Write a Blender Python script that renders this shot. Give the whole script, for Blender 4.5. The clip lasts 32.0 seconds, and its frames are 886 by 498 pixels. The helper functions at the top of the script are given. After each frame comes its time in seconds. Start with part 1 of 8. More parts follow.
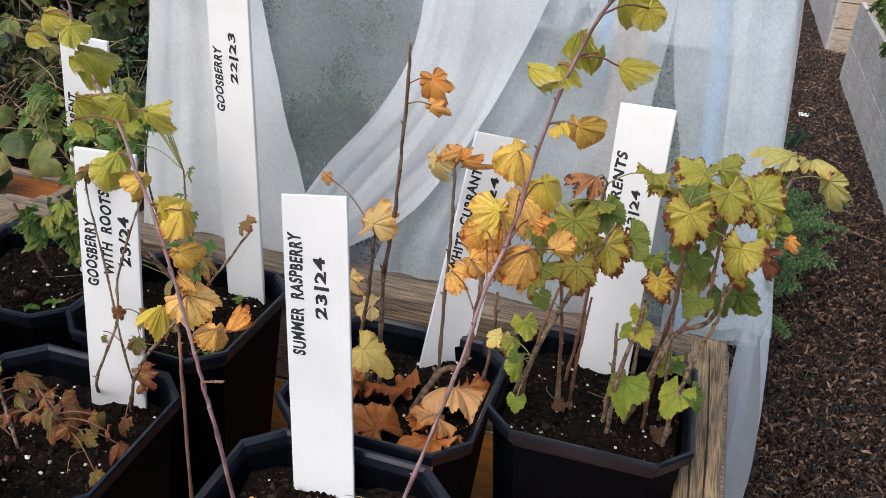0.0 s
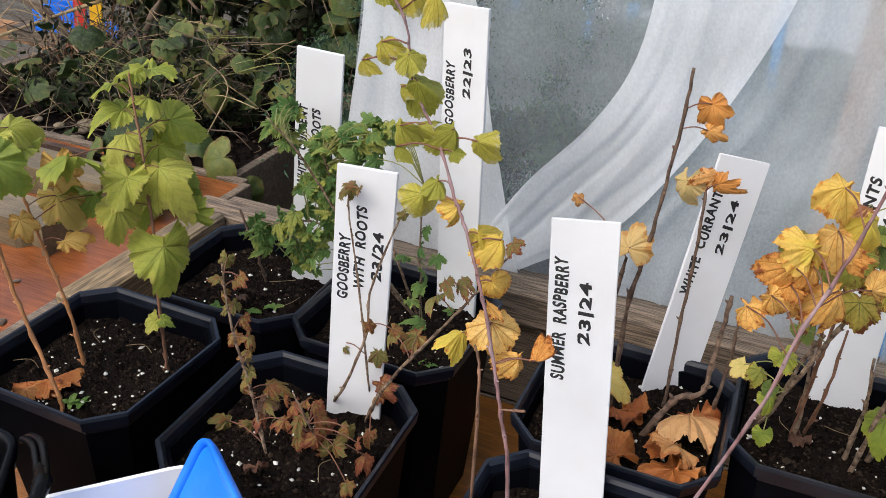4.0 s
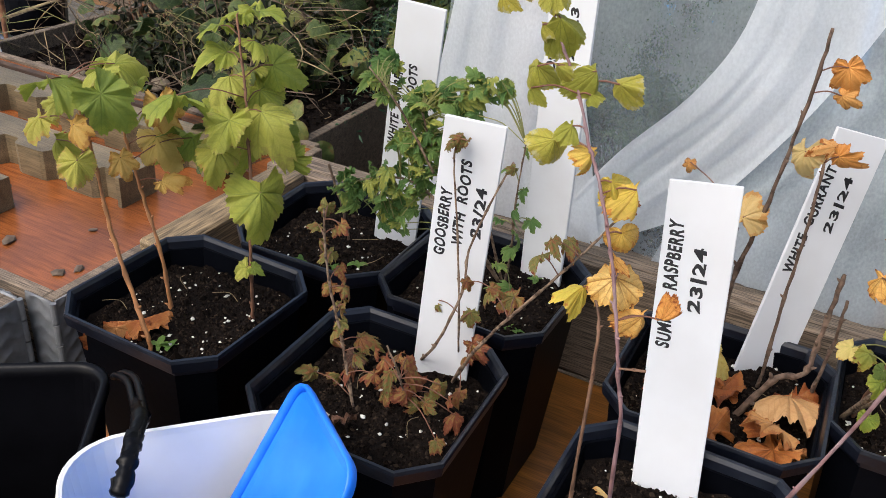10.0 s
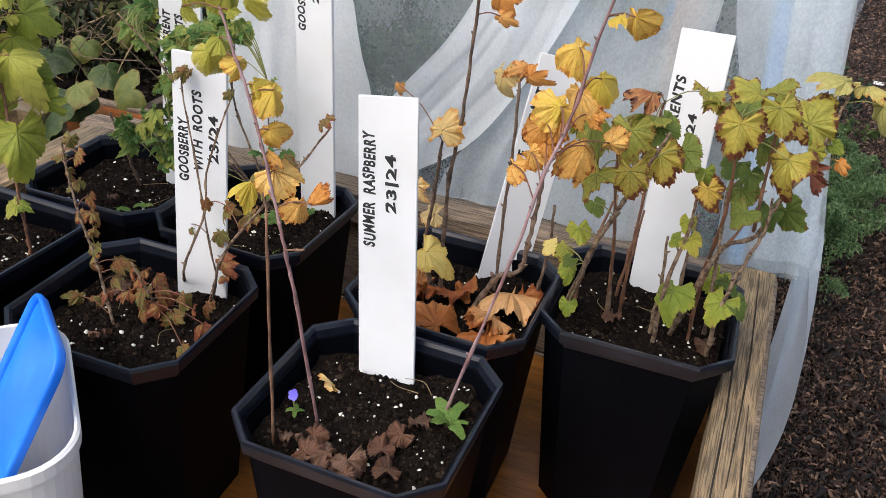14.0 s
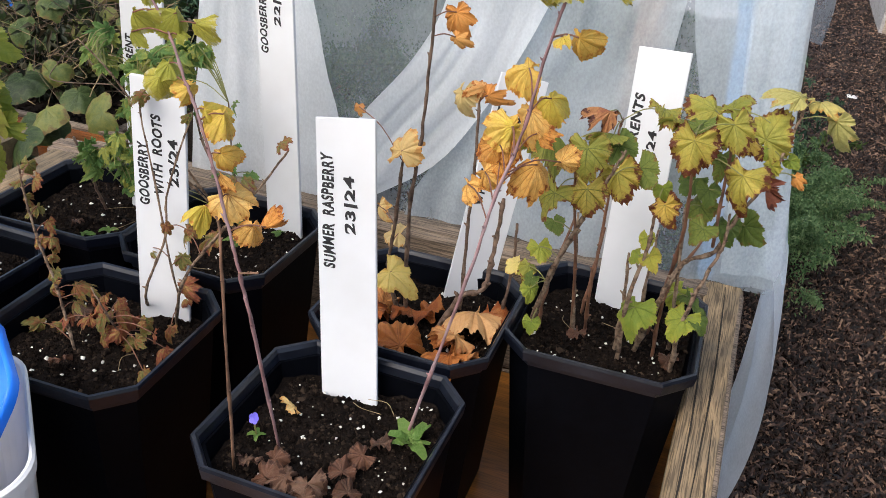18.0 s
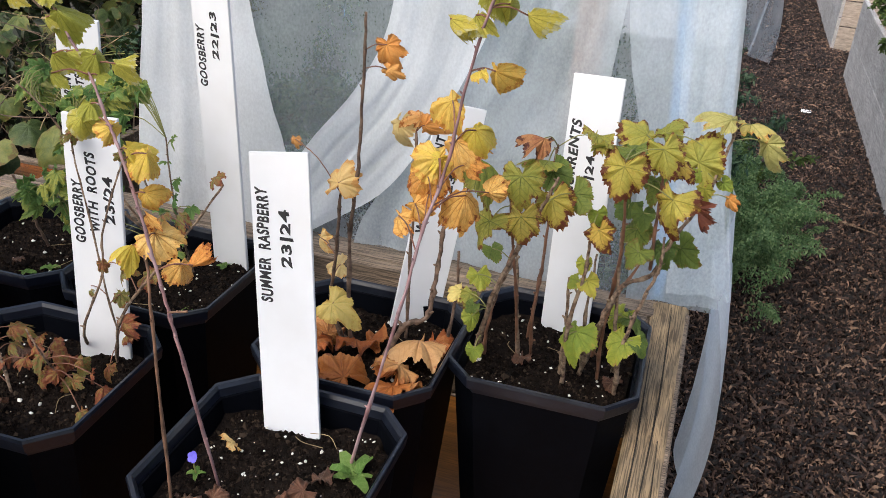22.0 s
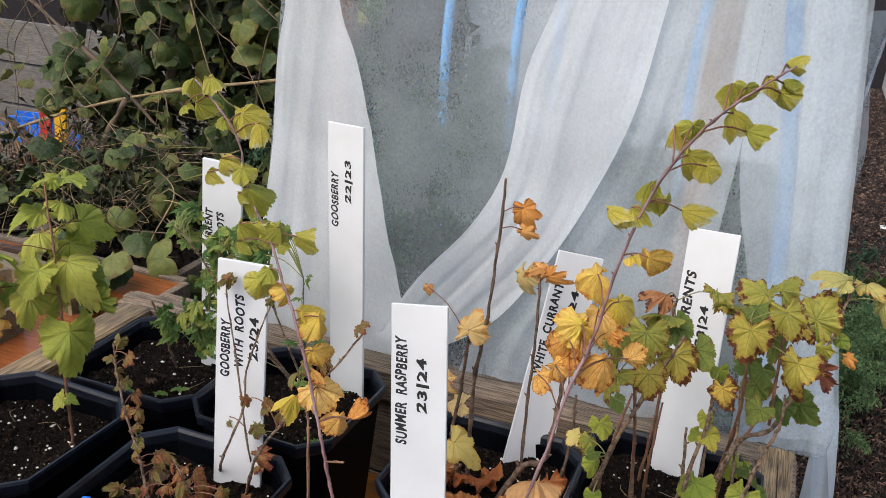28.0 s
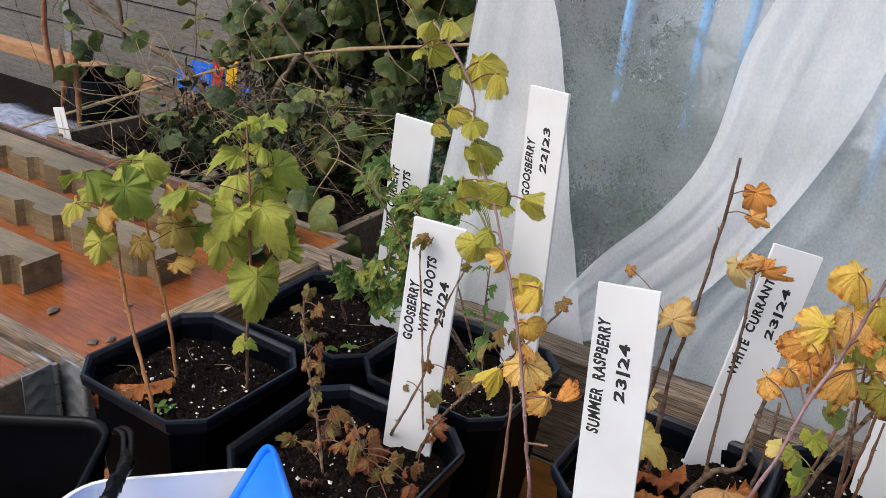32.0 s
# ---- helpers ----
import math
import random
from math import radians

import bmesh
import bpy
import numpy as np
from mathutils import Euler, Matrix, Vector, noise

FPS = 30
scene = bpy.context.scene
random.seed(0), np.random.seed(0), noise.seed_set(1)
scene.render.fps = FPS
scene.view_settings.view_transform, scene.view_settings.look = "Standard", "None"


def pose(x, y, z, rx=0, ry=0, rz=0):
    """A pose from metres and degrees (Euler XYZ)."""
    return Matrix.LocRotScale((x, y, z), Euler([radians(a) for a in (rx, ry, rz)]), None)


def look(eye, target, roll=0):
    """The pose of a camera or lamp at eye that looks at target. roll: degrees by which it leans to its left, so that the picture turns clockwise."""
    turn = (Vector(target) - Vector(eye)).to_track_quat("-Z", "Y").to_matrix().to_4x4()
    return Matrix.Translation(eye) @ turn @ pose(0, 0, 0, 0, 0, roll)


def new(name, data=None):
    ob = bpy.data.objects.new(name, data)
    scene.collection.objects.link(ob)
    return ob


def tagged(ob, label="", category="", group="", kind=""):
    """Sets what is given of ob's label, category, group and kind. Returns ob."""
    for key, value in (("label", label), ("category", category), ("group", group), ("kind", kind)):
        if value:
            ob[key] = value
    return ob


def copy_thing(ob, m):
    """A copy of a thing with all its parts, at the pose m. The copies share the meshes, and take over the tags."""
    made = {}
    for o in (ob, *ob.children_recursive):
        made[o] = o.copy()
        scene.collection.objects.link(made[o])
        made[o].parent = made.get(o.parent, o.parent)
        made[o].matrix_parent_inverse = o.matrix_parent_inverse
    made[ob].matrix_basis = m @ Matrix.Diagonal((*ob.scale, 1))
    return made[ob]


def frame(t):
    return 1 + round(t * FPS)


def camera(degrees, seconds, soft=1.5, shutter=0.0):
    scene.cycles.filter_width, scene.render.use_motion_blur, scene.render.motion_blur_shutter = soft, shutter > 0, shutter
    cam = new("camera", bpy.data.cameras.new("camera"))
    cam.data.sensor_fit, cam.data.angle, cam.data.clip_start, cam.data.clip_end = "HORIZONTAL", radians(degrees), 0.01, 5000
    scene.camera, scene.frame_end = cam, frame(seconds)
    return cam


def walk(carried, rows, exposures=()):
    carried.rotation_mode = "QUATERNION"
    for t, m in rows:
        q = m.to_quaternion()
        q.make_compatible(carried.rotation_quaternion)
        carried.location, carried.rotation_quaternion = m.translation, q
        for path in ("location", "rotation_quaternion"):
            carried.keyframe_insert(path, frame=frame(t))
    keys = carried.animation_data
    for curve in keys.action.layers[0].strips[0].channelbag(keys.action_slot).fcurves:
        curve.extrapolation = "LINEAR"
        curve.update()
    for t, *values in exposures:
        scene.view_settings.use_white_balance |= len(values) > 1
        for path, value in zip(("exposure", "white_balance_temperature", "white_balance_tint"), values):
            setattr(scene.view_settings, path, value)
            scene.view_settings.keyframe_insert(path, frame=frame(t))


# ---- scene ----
cam = camera(54.0, 32.0, soft=0.5)
PATH = [
    (0, (0.027, 0.061, 1.342), (-0.017, 1.827, 0.403), 4.2),
    (0.5, (0.014, 0.073, 1.334), (-0.036, 1.837, 0.393), 3.6),
    (1, (-0.001, 0.069, 1.337), (-0.069, 1.83, 0.392), 3.3),
    (1.5, (-0.016, 0.058, 1.341), (-0.115, 1.82, 0.399), 3.0),
    (2, (-0.023, 0.048, 1.341), (-0.16, 1.807, 0.399), 2.9),
    (2.5, (-0.039, 0.047, 1.339), (-0.22, 1.804, 0.402), 3.0),
    (3, (-0.055, 0.047, 1.31), (-0.293, 1.826, 0.427), 3.7),
    (4, (-0.117, 0.063, 1.351), (-0.372, 1.8, 0.392), 2.9),
    (6.5, (-0.23, 0.072, 1.337), (-0.605, 1.792, 0.387), 3.8),
    (7, (-0.229, 0.069, 1.333), (-0.6, 1.788, 0.38), 4.2),
    (7.5, (-0.227, 0.063, 1.327), (-0.603, 1.78, 0.371), 4.3),
    (8, (-0.228, 0.06, 1.322), (-0.603, 1.773, 0.361), 4.3),
    (8.5, (-0.225, 0.061, 1.321), (-0.598, 1.769, 0.349), 4.3),
    (9, (-0.218, 0.057, 1.318), (-0.588, 1.762, 0.34), 4.5),
    (9.5, (-0.2, 0.058, 1.316), (-0.564, 1.76, 0.331), 4.4),
    (10, (-0.168, 0.056, 1.317), (-0.512, 1.758, 0.324), 4.6),
    (10.5, (-0.127, 0.051, 1.318), (-0.456, 1.748, 0.312), 4.3),
    (11, (-0.087, 0.037, 1.323), (-0.395, 1.728, 0.3), 3.4),
    (11.5, (-0.057, 0.018, 1.33), (-0.324, 1.716, 0.307), 3.4),
    (12, (-0.037, 0.012, 1.327), (-0.248, 1.716, 0.301), 4.0),
    (12.5, (-0.012, 0.005, 1.326), (-0.199, 1.714, 0.304), 4.1),
    (13, (0.005, -0.004, 1.321), (-0.165, 1.714, 0.311), 4.5),
    (13.5, (0.019, -0.012, 1.321), (-0.146, 1.699, 0.3), 4.5),
    (14, (0.033, -0.018, 1.317), (-0.137, 1.699, 0.306), 4.5),
    (14.5, (0.037, -0.018, 1.315), (-0.129, 1.703, 0.309), 4.7),
    (16.5, (0.043, -0.014, 1.309), (-0.113, 1.716, 0.318), 4.7),
    (17, (0.044, -0.016, 1.309), (-0.108, 1.715, 0.32), 4.4),
    (17.5, (0.048, -0.017, 1.315), (-0.101, 1.719, 0.331), 4.3),
    (18, (0.056, -0.015, 1.321), (-0.086, 1.726, 0.347), 4.1),
    (18.5, (0.06, -0.012, 1.325), (-0.081, 1.736, 0.363), 3.9),
    (19, (0.061, -0.011, 1.322), (-0.076, 1.743, 0.372), 3.9),
    (19.5, (0.06, -0.014, 1.322), (-0.073, 1.745, 0.38), 4.0),
    (20, (0.067, -0.01, 1.323), (-0.062, 1.751, 0.384), 4.0),
    (20.5, (0.078, -0.008, 1.324), (-0.04, 1.756, 0.389), 4.1),
    (21, (0.084, -0.009, 1.326), (-0.018, 1.757, 0.394), 4.1),
    (21.5, (0.087, -0.009, 1.329), (-0.002, 1.758, 0.396), 3.9),
    (22, (0.086, -0.009, 1.331), (0.005, 1.761, 0.402), 3.5),
    (22.5, (0.087, -0.006, 1.333), (0.01, 1.766, 0.409), 3.2),
    (23, (0.088, -0.003, 1.334), (0.016, 1.772, 0.415), 2.9),
    (23.5, (0.085, -0.007, 1.337), (0.013, 1.772, 0.425), 2.8),
    (24, (0.091, -0.007, 1.339), (0.022, 1.778, 0.438), 2.8),
    (24.5, (0.103, -0.011, 1.338), (0.037, 1.775, 0.442), 2.9),
    (26.5, (0.045, -0.007, 1.384), (-0.046, 1.792, 0.515), 3.8),
    (27, (0.037, -0.015, 1.395), (-0.092, 1.816, 0.599), 4.0),
    (27.5, (0.027, -0.021, 1.395), (-0.149, 1.818, 0.629), 3.5),
    (28, (0.017, -0.038, 1.397), (-0.219, 1.805, 0.657), 3.3),
    (28.5, (0.017, -0.031, 1.393), (-0.285, 1.808, 0.667), 2.8),
    (29, (0.01, -0.03, 1.391), (-0.339, 1.8, 0.663), 2.7),
    (29.5, (0.006, -0.031, 1.388), (-0.385, 1.792, 0.664), 2.8),
    (30, (0.0, -0.037, 1.387), (-0.436, 1.773, 0.657), 2.9),
    (30.5, (-0.009, -0.038, 1.386), (-0.482, 1.758, 0.644), 2.9),
    (31, (-0.019, -0.037, 1.381), (-0.52, 1.75, 0.634), 3.1),
    (31.5, (-0.034, -0.031, 1.376), (-0.559, 1.747, 0.625), 3.2),
    (32, (-0.063, -0.011, 1.365), (-0.573, 1.747, 0.56), 5.4),
]
GRID = Matrix.Rotation(radians(14), 4, "Z")
walk(cam, [(t, look(GRID @ Vector(eye), GRID @ Vector(target), roll)) for t, eye, target, roll in PATH],
     exposures=[(0.0, 0.57), (4.5, 0.57), (8.0, 0.6), (12.0, 0.62), (17.0, 0.69), (24.0, 0.69), (27.0, 0.49), (32.0, 0.46)])

# ---- world and light: an overcast autumn day ----
world = bpy.data.worlds.new("overcast_sky")
scene.world = world
world.use_nodes = True
wn = world.node_tree
sky = wn.nodes.new("ShaderNodeTexSky")
sky.sky_type, sky.sun_disc, sky.sun_elevation, sky.sun_rotation = "NISHITA", False, radians(48), radians(200)
sky.air_density, sky.dust_density, sky.ozone_density = 1.0, 4.0, 1.0
soft_sky = wn.nodes.new("ShaderNodeHueSaturation")
soft_sky.inputs["Saturation"].default_value = 0.9
wn.links.new(sky.outputs[0], soft_sky.inputs["Color"])
wn.links.new(soft_sky.outputs[0], wn.nodes["Background"].inputs["Color"])
wn.nodes["Background"].inputs["Strength"].default_value = 0.16
sun = new("sun", bpy.data.lights.new("sun", "SUN"))
sun.data.energy, sun.data.angle, sun.data.color = 1.1, radians(45), (1.0, 0.99, 0.97)
sun.matrix_world = look((-1.5, -2.5, 5), (0, 0, 0))

# ---- materials ----
def material(name, base, rough=0.7, metal=0.0, noise_scale=40.0, dark=0.75, bump=0.15, stretch=(1, 1, 1), vary=0.0, spec=0.5,
             stain=None, stain_scale=4.0, stain_amount=0.5, grain=0.0):
    """A surface with fine grain, larger stains and relief; colours in linear light."""
    m = bpy.data.materials.new(name)
    m.use_nodes = True
    t = m.node_tree
    n, l = t.nodes, t.links
    b = n["Principled BSDF"]
    b.inputs["Roughness"].default_value, b.inputs["Metallic"].default_value = rough, metal
    b.inputs["Specular IOR Level"].default_value = spec
    co = n.new("ShaderNodeTexCoord")
    mp = n.new("ShaderNodeMapping")
    mp.inputs["Scale"].default_value = stretch
    l.new(co.outputs["Object"], mp.inputs["Vector"])
    fine = n.new("ShaderNodeTexNoise")
    fine.inputs["Scale"].default_value, fine.inputs["Detail"].default_value = noise_scale, 6
    l.new(mp.outputs[0], fine.inputs["Vector"])
    ramp = n.new("ShaderNodeValToRGB")
    ramp.color_ramp.elements[0].position, ramp.color_ramp.elements[1].position = 0.3, 0.7
    ramp.color_ramp.elements[0].color = (*[c * dark for c in base], 1)
    ramp.color_ramp.elements[1].color = (*[min(1, c * (2 - dark)) for c in base], 1)
    l.new(fine.outputs[0], ramp.inputs[0])
    colour = ramp.outputs[0]
    if stain:
        big = n.new("ShaderNodeTexNoise")
        big.inputs["Scale"].default_value, big.inputs["Detail"].default_value = stain_scale, 5
        l.new(co.outputs["Object"], big.inputs["Vector"])
        r2 = n.new("ShaderNodeValToRGB")
        r2.color_ramp.elements[0].position, r2.color_ramp.elements[1].position = 0.42, 0.68
        r2.color_ramp.elements[1].color = (stain_amount,) * 3 + (1,)
        l.new(big.outputs[0], r2.inputs[0])
        mix = n.new("ShaderNodeMix")
        mix.data_type = "RGBA"
        l.new(r2.outputs[0], mix.inputs[0])
        l.new(colour, mix.inputs[6])
        mix.inputs[7].default_value = (*stain, 1)
        colour = mix.outputs[2]
    relief = fine.outputs[0]
    if grain:
        mp2, fibre, r3 = n.new("ShaderNodeMapping"), n.new("ShaderNodeTexNoise"), n.new("ShaderNodeValToRGB")
        mp2.inputs["Scale"].default_value = [c if c > 1 else 0.3 for c in stretch]
        l.new(co.outputs["Object"], mp2.inputs["Vector"])
        fibre.inputs["Scale"].default_value, fibre.inputs["Detail"].default_value = 85, 8
        l.new(mp2.outputs[0], fibre.inputs["Vector"])
        r3.color_ramp.elements[0].position, r3.color_ramp.elements[1].position = 0.42, 0.54
        r3.color_ramp.elements[0].color = (1 - grain,) * 3 + (1,)
        r3.color_ramp.elements[1].color = (1 + 0.25 * grain,) * 3 + (1,)
        l.new(fibre.outputs[0], r3.inputs[0])
        gm = n.new("ShaderNodeMix")
        gm.data_type, gm.blend_type = "RGBA", "MULTIPLY"
        gm.inputs[0].default_value = 1.0
        l.new(colour, gm.inputs[6]), l.new(r3.outputs[0], gm.inputs[7])
        colour = gm.outputs[2]
        relief = fibre.outputs[0]
    if vary:
        info = n.new("ShaderNodeObjectInfo")
        hs = n.new("ShaderNodeHueSaturation")
        mr = n.new("ShaderNodeMapRange")
        mr.inputs[3].default_value, mr.inputs[4].default_value = 1 - vary, 1 + vary
        l.new(info.outputs["Random"], mr.inputs[0])
        l.new(mr.outputs[0], hs.inputs["Value"])
        l.new(colour, hs.inputs["Color"])
        colour = hs.outputs[0]
    l.new(colour, b.inputs["Base Color"])
    if bump:
        bp = n.new("ShaderNodeBump")
        bp.inputs["Strength"].default_value, bp.inputs["Distance"].default_value = bump, 0.0015 if grain else 0.004
        l.new(relief, bp.inputs["Height"])
        l.new(bp.outputs[0], b.inputs["Normal"])
    return m


def leaf_material(name, colours, edge, edge_from=0.75, vein=(0.3, 0.35, 0.1), vein_amount=0.35, blotch=0.35, glow=0.35, turning=0.3):
    """Leaves: a colour per leaf by chance, turning towards the rim, browned edges, branching veins, some light through the blade."""
    m = bpy.data.materials.new(name)
    m.use_nodes = True
    n, l = m.node_tree.nodes, m.node_tree.links
    b = n["Principled BSDF"]
    b.inputs["Roughness"].default_value, b.inputs["Specular IOR Level"].default_value = 0.5, 0.28

    def calc(op, x, y, z=None):
        q = n.new("ShaderNodeMath")
        q.operation = op
        for k, v in enumerate((x, y, z)):
            if isinstance(v, (int, float)):
                q.inputs[k].default_value = v
            elif v is not None:
                l.new(v, q.inputs[k])
        return q.outputs[0]

    def step(x, lo, hi):
        q = n.new("ShaderNodeMapRange")
        q.interpolation_type = "SMOOTHSTEP"
        q.inputs[1].default_value, q.inputs[2].default_value = lo, hi
        l.new(x, q.inputs[0])
        return q.outputs[0]

    def blend(f, x, y):
        q = n.new("ShaderNodeMix")
        q.data_type = "RGBA"
        l.new(f, q.inputs[0]), l.new(x, q.inputs[6])
        q.inputs[7].default_value = (*y, 1)
        return q.outputs[2]

    def attribute(key):
        q = n.new("ShaderNodeAttribute")
        q.attribute_name = key
        return q.outputs["Fac"]

    def cloud(scale, detail=5):
        q = n.new("ShaderNodeTexNoise")
        q.inputs["Scale"].default_value, q.inputs["Detail"].default_value = scale, detail
        l.new(co.outputs["Object"], q.inputs["Vector"])
        return q.outputs[0]

    co, info = n.new("ShaderNodeTexCoord"), n.new("ShaderNodeObjectInfo")
    rim, off, along = attribute("rim"), attribute("off"), attribute("along")
    slow, spots = cloud(3.5), cloud(22)
    ramp = n.new("ShaderNodeValToRGB")
    e = ramp.color_ramp.elements
    e[0].color, e[1].color = (*colours[0], 1), (*colours[-1], 1)
    for k, c in enumerate(colours[1:-1]):
        e.new((k + 1) / (len(colours) - 1)).color = (*c, 1)
    f = calc("MULTIPLY_ADD", calc("SUBTRACT", slow, 0.5), 2.4 * blotch, info.outputs["Random"])
    f = calc("MULTIPLY_ADD", calc("POWER", rim, 4.0), turning, f)
    f = calc("MULTIPLY_ADD", calc("SUBTRACT", spots, 0.5), 0.35, f)
    l.new(f, ramp.inputs[0])
    ragged = calc("MULTIPLY_ADD", slow, 1.5, calc("MULTIPLY_ADD", spots, 0.4, calc("MULTIPLY_ADD", info.outputs["Random"], 0.25, rim)))
    colour = blend(step(ragged, edge_from + 1.05, edge_from + 1.28), ramp.outputs[0], edge)
    cells = n.new("ShaderNodeTexVoronoi")
    cells.feature = "DISTANCE_TO_EDGE"
    cells.inputs["Scale"].default_value = 17
    l.new(co.outputs["Object"], cells.inputs["Vector"])
    main = calc("SUBTRACT", 1.0, step(off, 0.005, 0.025))
    wave = calc("COSINE", calc("MULTIPLY", calc("MULTIPLY_ADD", off, -0.8, along), 31.0), 0.0)
    side = calc("MULTIPLY", step(wave, 0.45, 1.0), 0.45)
    web = calc("MULTIPLY", calc("SUBTRACT", 1.0, step(cells.outputs["Distance"], 0.0, 0.09)), 0.4)
    veins = calc("MAXIMUM", main, calc("MAXIMUM", side, web))
    colour = blend(calc("MULTIPLY", veins, vein_amount), colour, vein)
    l.new(colour, b.inputs["Base Color"])
    bp = n.new("ShaderNodeBump")
    bp.inputs["Strength"].default_value, bp.inputs["Distance"].default_value = 0.5, 0.0012
    l.new(calc("MULTIPLY_ADD", veins, -0.8, spots), bp.inputs["Height"])
    l.new(bp.outputs[0], b.inputs["Normal"])
    tr, ms = n.new("ShaderNodeBsdfTranslucent"), n.new("ShaderNodeMixShader")
    l.new(colour, tr.inputs["Color"])
    ms.inputs[0].default_value = glow
    l.new(b.outputs[0], ms.inputs[1]), l.new(tr.outputs[0], ms.inputs[2])
    l.new(ms.outputs[0], n["Material Output"].inputs["Surface"])
    return m


def net_material(name, cover, colour=(0.85, 0.87, 0.9), weave=0.0):
    """Fine garden mesh: part open, part white thread that also lets light through."""
    m = bpy.data.materials.new(name)
    m.use_nodes = True
    n, l = m.node_tree.nodes, m.node_tree.links
    n.remove(n["Principled BSDF"])
    d, tr, ad = n.new("ShaderNodeBsdfDiffuse"), n.new("ShaderNodeBsdfTranslucent"), n.new("ShaderNodeMixShader")
    d.inputs["Color"].default_value = tr.inputs["Color"].default_value = (*colour, 1)
    ad.inputs[0].default_value = 0.5
    l.new(d.outputs[0], ad.inputs[1]), l.new(tr.outputs[0], ad.inputs[2])
    op, ms = n.new("ShaderNodeBsdfTransparent"), n.new("ShaderNodeMixShader")
    co = n.new("ShaderNodeTexCoord")
    big = n.new("ShaderNodeTexNoise")
    big.inputs["Scale"].default_value, big.inputs["Detail"].default_value = 9, 6
    l.new(co.outputs["Object"], big.inputs["Vector"])
    mr = n.new("ShaderNodeMapRange")
    mr.inputs[1].default_value, mr.inputs[2].default_value = 0.3, 0.7
    mr.inputs[3].default_value, mr.inputs[4].default_value = cover - 0.09, cover + 0.09
    l.new(big.outputs[0], mr.inputs[0])
    mp, thread, tm = n.new("ShaderNodeMapping"), n.new("ShaderNodeTexNoise"), n.new("ShaderNodeMath")
    mp.inputs["Scale"].default_value = (1, 1, 0.7)
    thread.inputs["Scale"].default_value, thread.inputs["Detail"].default_value = 330, 3
    l.new(co.outputs["Object"], mp.inputs["Vector"]), l.new(mp.outputs[0], thread.inputs["Vector"])
    tm.operation = "MULTIPLY_ADD"
    tm.inputs[1].default_value = 0.24
    tm.use_clamp = True
    lower = n.new("ShaderNodeMath")
    lower.operation = "SUBTRACT"
    lower.inputs[1].default_value = 0.12
    l.new(mr.outputs[0], lower.inputs[0])
    l.new(thread.outputs[0], tm.inputs[0]), l.new(lower.outputs[0], tm.inputs[2])
    l.new(tm.outputs[0], ms.inputs[0])
    l.new(op.outputs[0], ms.inputs[1]), l.new(ad.outputs[0], ms.inputs[2])
    l.new(ms.outputs[0], n["Material Output"].inputs["Surface"])
    return m


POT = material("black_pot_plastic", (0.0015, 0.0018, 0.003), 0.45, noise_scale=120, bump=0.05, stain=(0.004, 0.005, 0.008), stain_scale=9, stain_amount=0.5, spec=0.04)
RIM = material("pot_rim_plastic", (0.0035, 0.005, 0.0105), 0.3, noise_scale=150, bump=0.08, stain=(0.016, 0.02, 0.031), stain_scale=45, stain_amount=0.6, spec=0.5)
SOIL = material("potting_compost", (0.006, 0.0042, 0.0034), 0.95, noise_scale=160, dark=0.4, bump=1.0, stain=(0.012, 0.008, 0.006), stain_scale=25, spec=0.08)
PERLITE = material("perlite", (0.7, 0.68, 0.62), 0.9, noise_scale=200, bump=0.3)
LABEL = material("white_plastic_strip", (0.665, 0.685, 0.71), 0.35, noise_scale=20, dark=0.98, bump=0.02, stain=(0.56, 0.56, 0.55), stain_scale=14, stain_amount=0.35)
INK = material("black_marker", (0.012, 0.012, 0.014), 0.5, noise_scale=80, bump=0)
SPLIT_DARK = material("dark_drying_split", (0.02, 0.015, 0.01), 0.95, bump=0.2)
WOOD_OLD = material("weathered_board", (0.185, 0.138, 0.098), 0.85, noise_scale=14, dark=0.6, bump=0.5, stretch=(1, 9, 9), vary=0.2, stain=(0.09, 0.07, 0.05), stain_scale=6, stain_amount=0.6, grain=0.6)
WOOD_GREY = material("grey_board", (0.46, 0.44, 0.42), 0.85, noise_scale=9, dark=0.8, bump=0.4, stretch=(9, 1, 9), vary=0.12, stain=(0.32, 0.3, 0.28), stain_scale=4, stain_amount=0.7, grain=0.35)
WOOD_WALL = material("old_grey_planks", (0.15, 0.14, 0.13), 0.85, noise_scale=7, dark=0.75, bump=0.4, stretch=(1, 9, 9), vary=0.15, stain=(0.1, 0.095, 0.085), stain_scale=3, stain_amount=0.6, grain=0.45)
WOOD_POST = material("old_pine_top", (0.25, 0.175, 0.095), 0.8, noise_scale=16, dark=0.55, bump=0.7, stretch=(9, 1, 9), stain=(0.11, 0.09, 0.062), stain_scale=14, stain_amount=0.75, grain=0.55)
WOOD_END = material("pale_end_board", (0.42, 0.34, 0.27), 0.8, noise_scale=9, dark=0.7, bump=0.4, stretch=(1, 9, 9), stain=(0.3, 0.25, 0.2), stain_scale=4, stain_amount=0.6, grain=0.4)
WOOD_PALE = material("pale_lath", (0.24, 0.15, 0.105), 0.75, noise_scale=14, dark=0.6, bump=0.4, stretch=(8, 8, 1), stain=(0.25, 0.18, 0.13), stain_scale=5)
PLY = material("orange_film_plywood", (0.28, 0.082, 0.02), 0.17, noise_scale=14, dark=0.75, bump=0.25, stretch=(1, 9, 1), stain=(0.14, 0.046, 0.017), stain_scale=5, stain_amount=0.85, spec=0.6, grain=0.22)
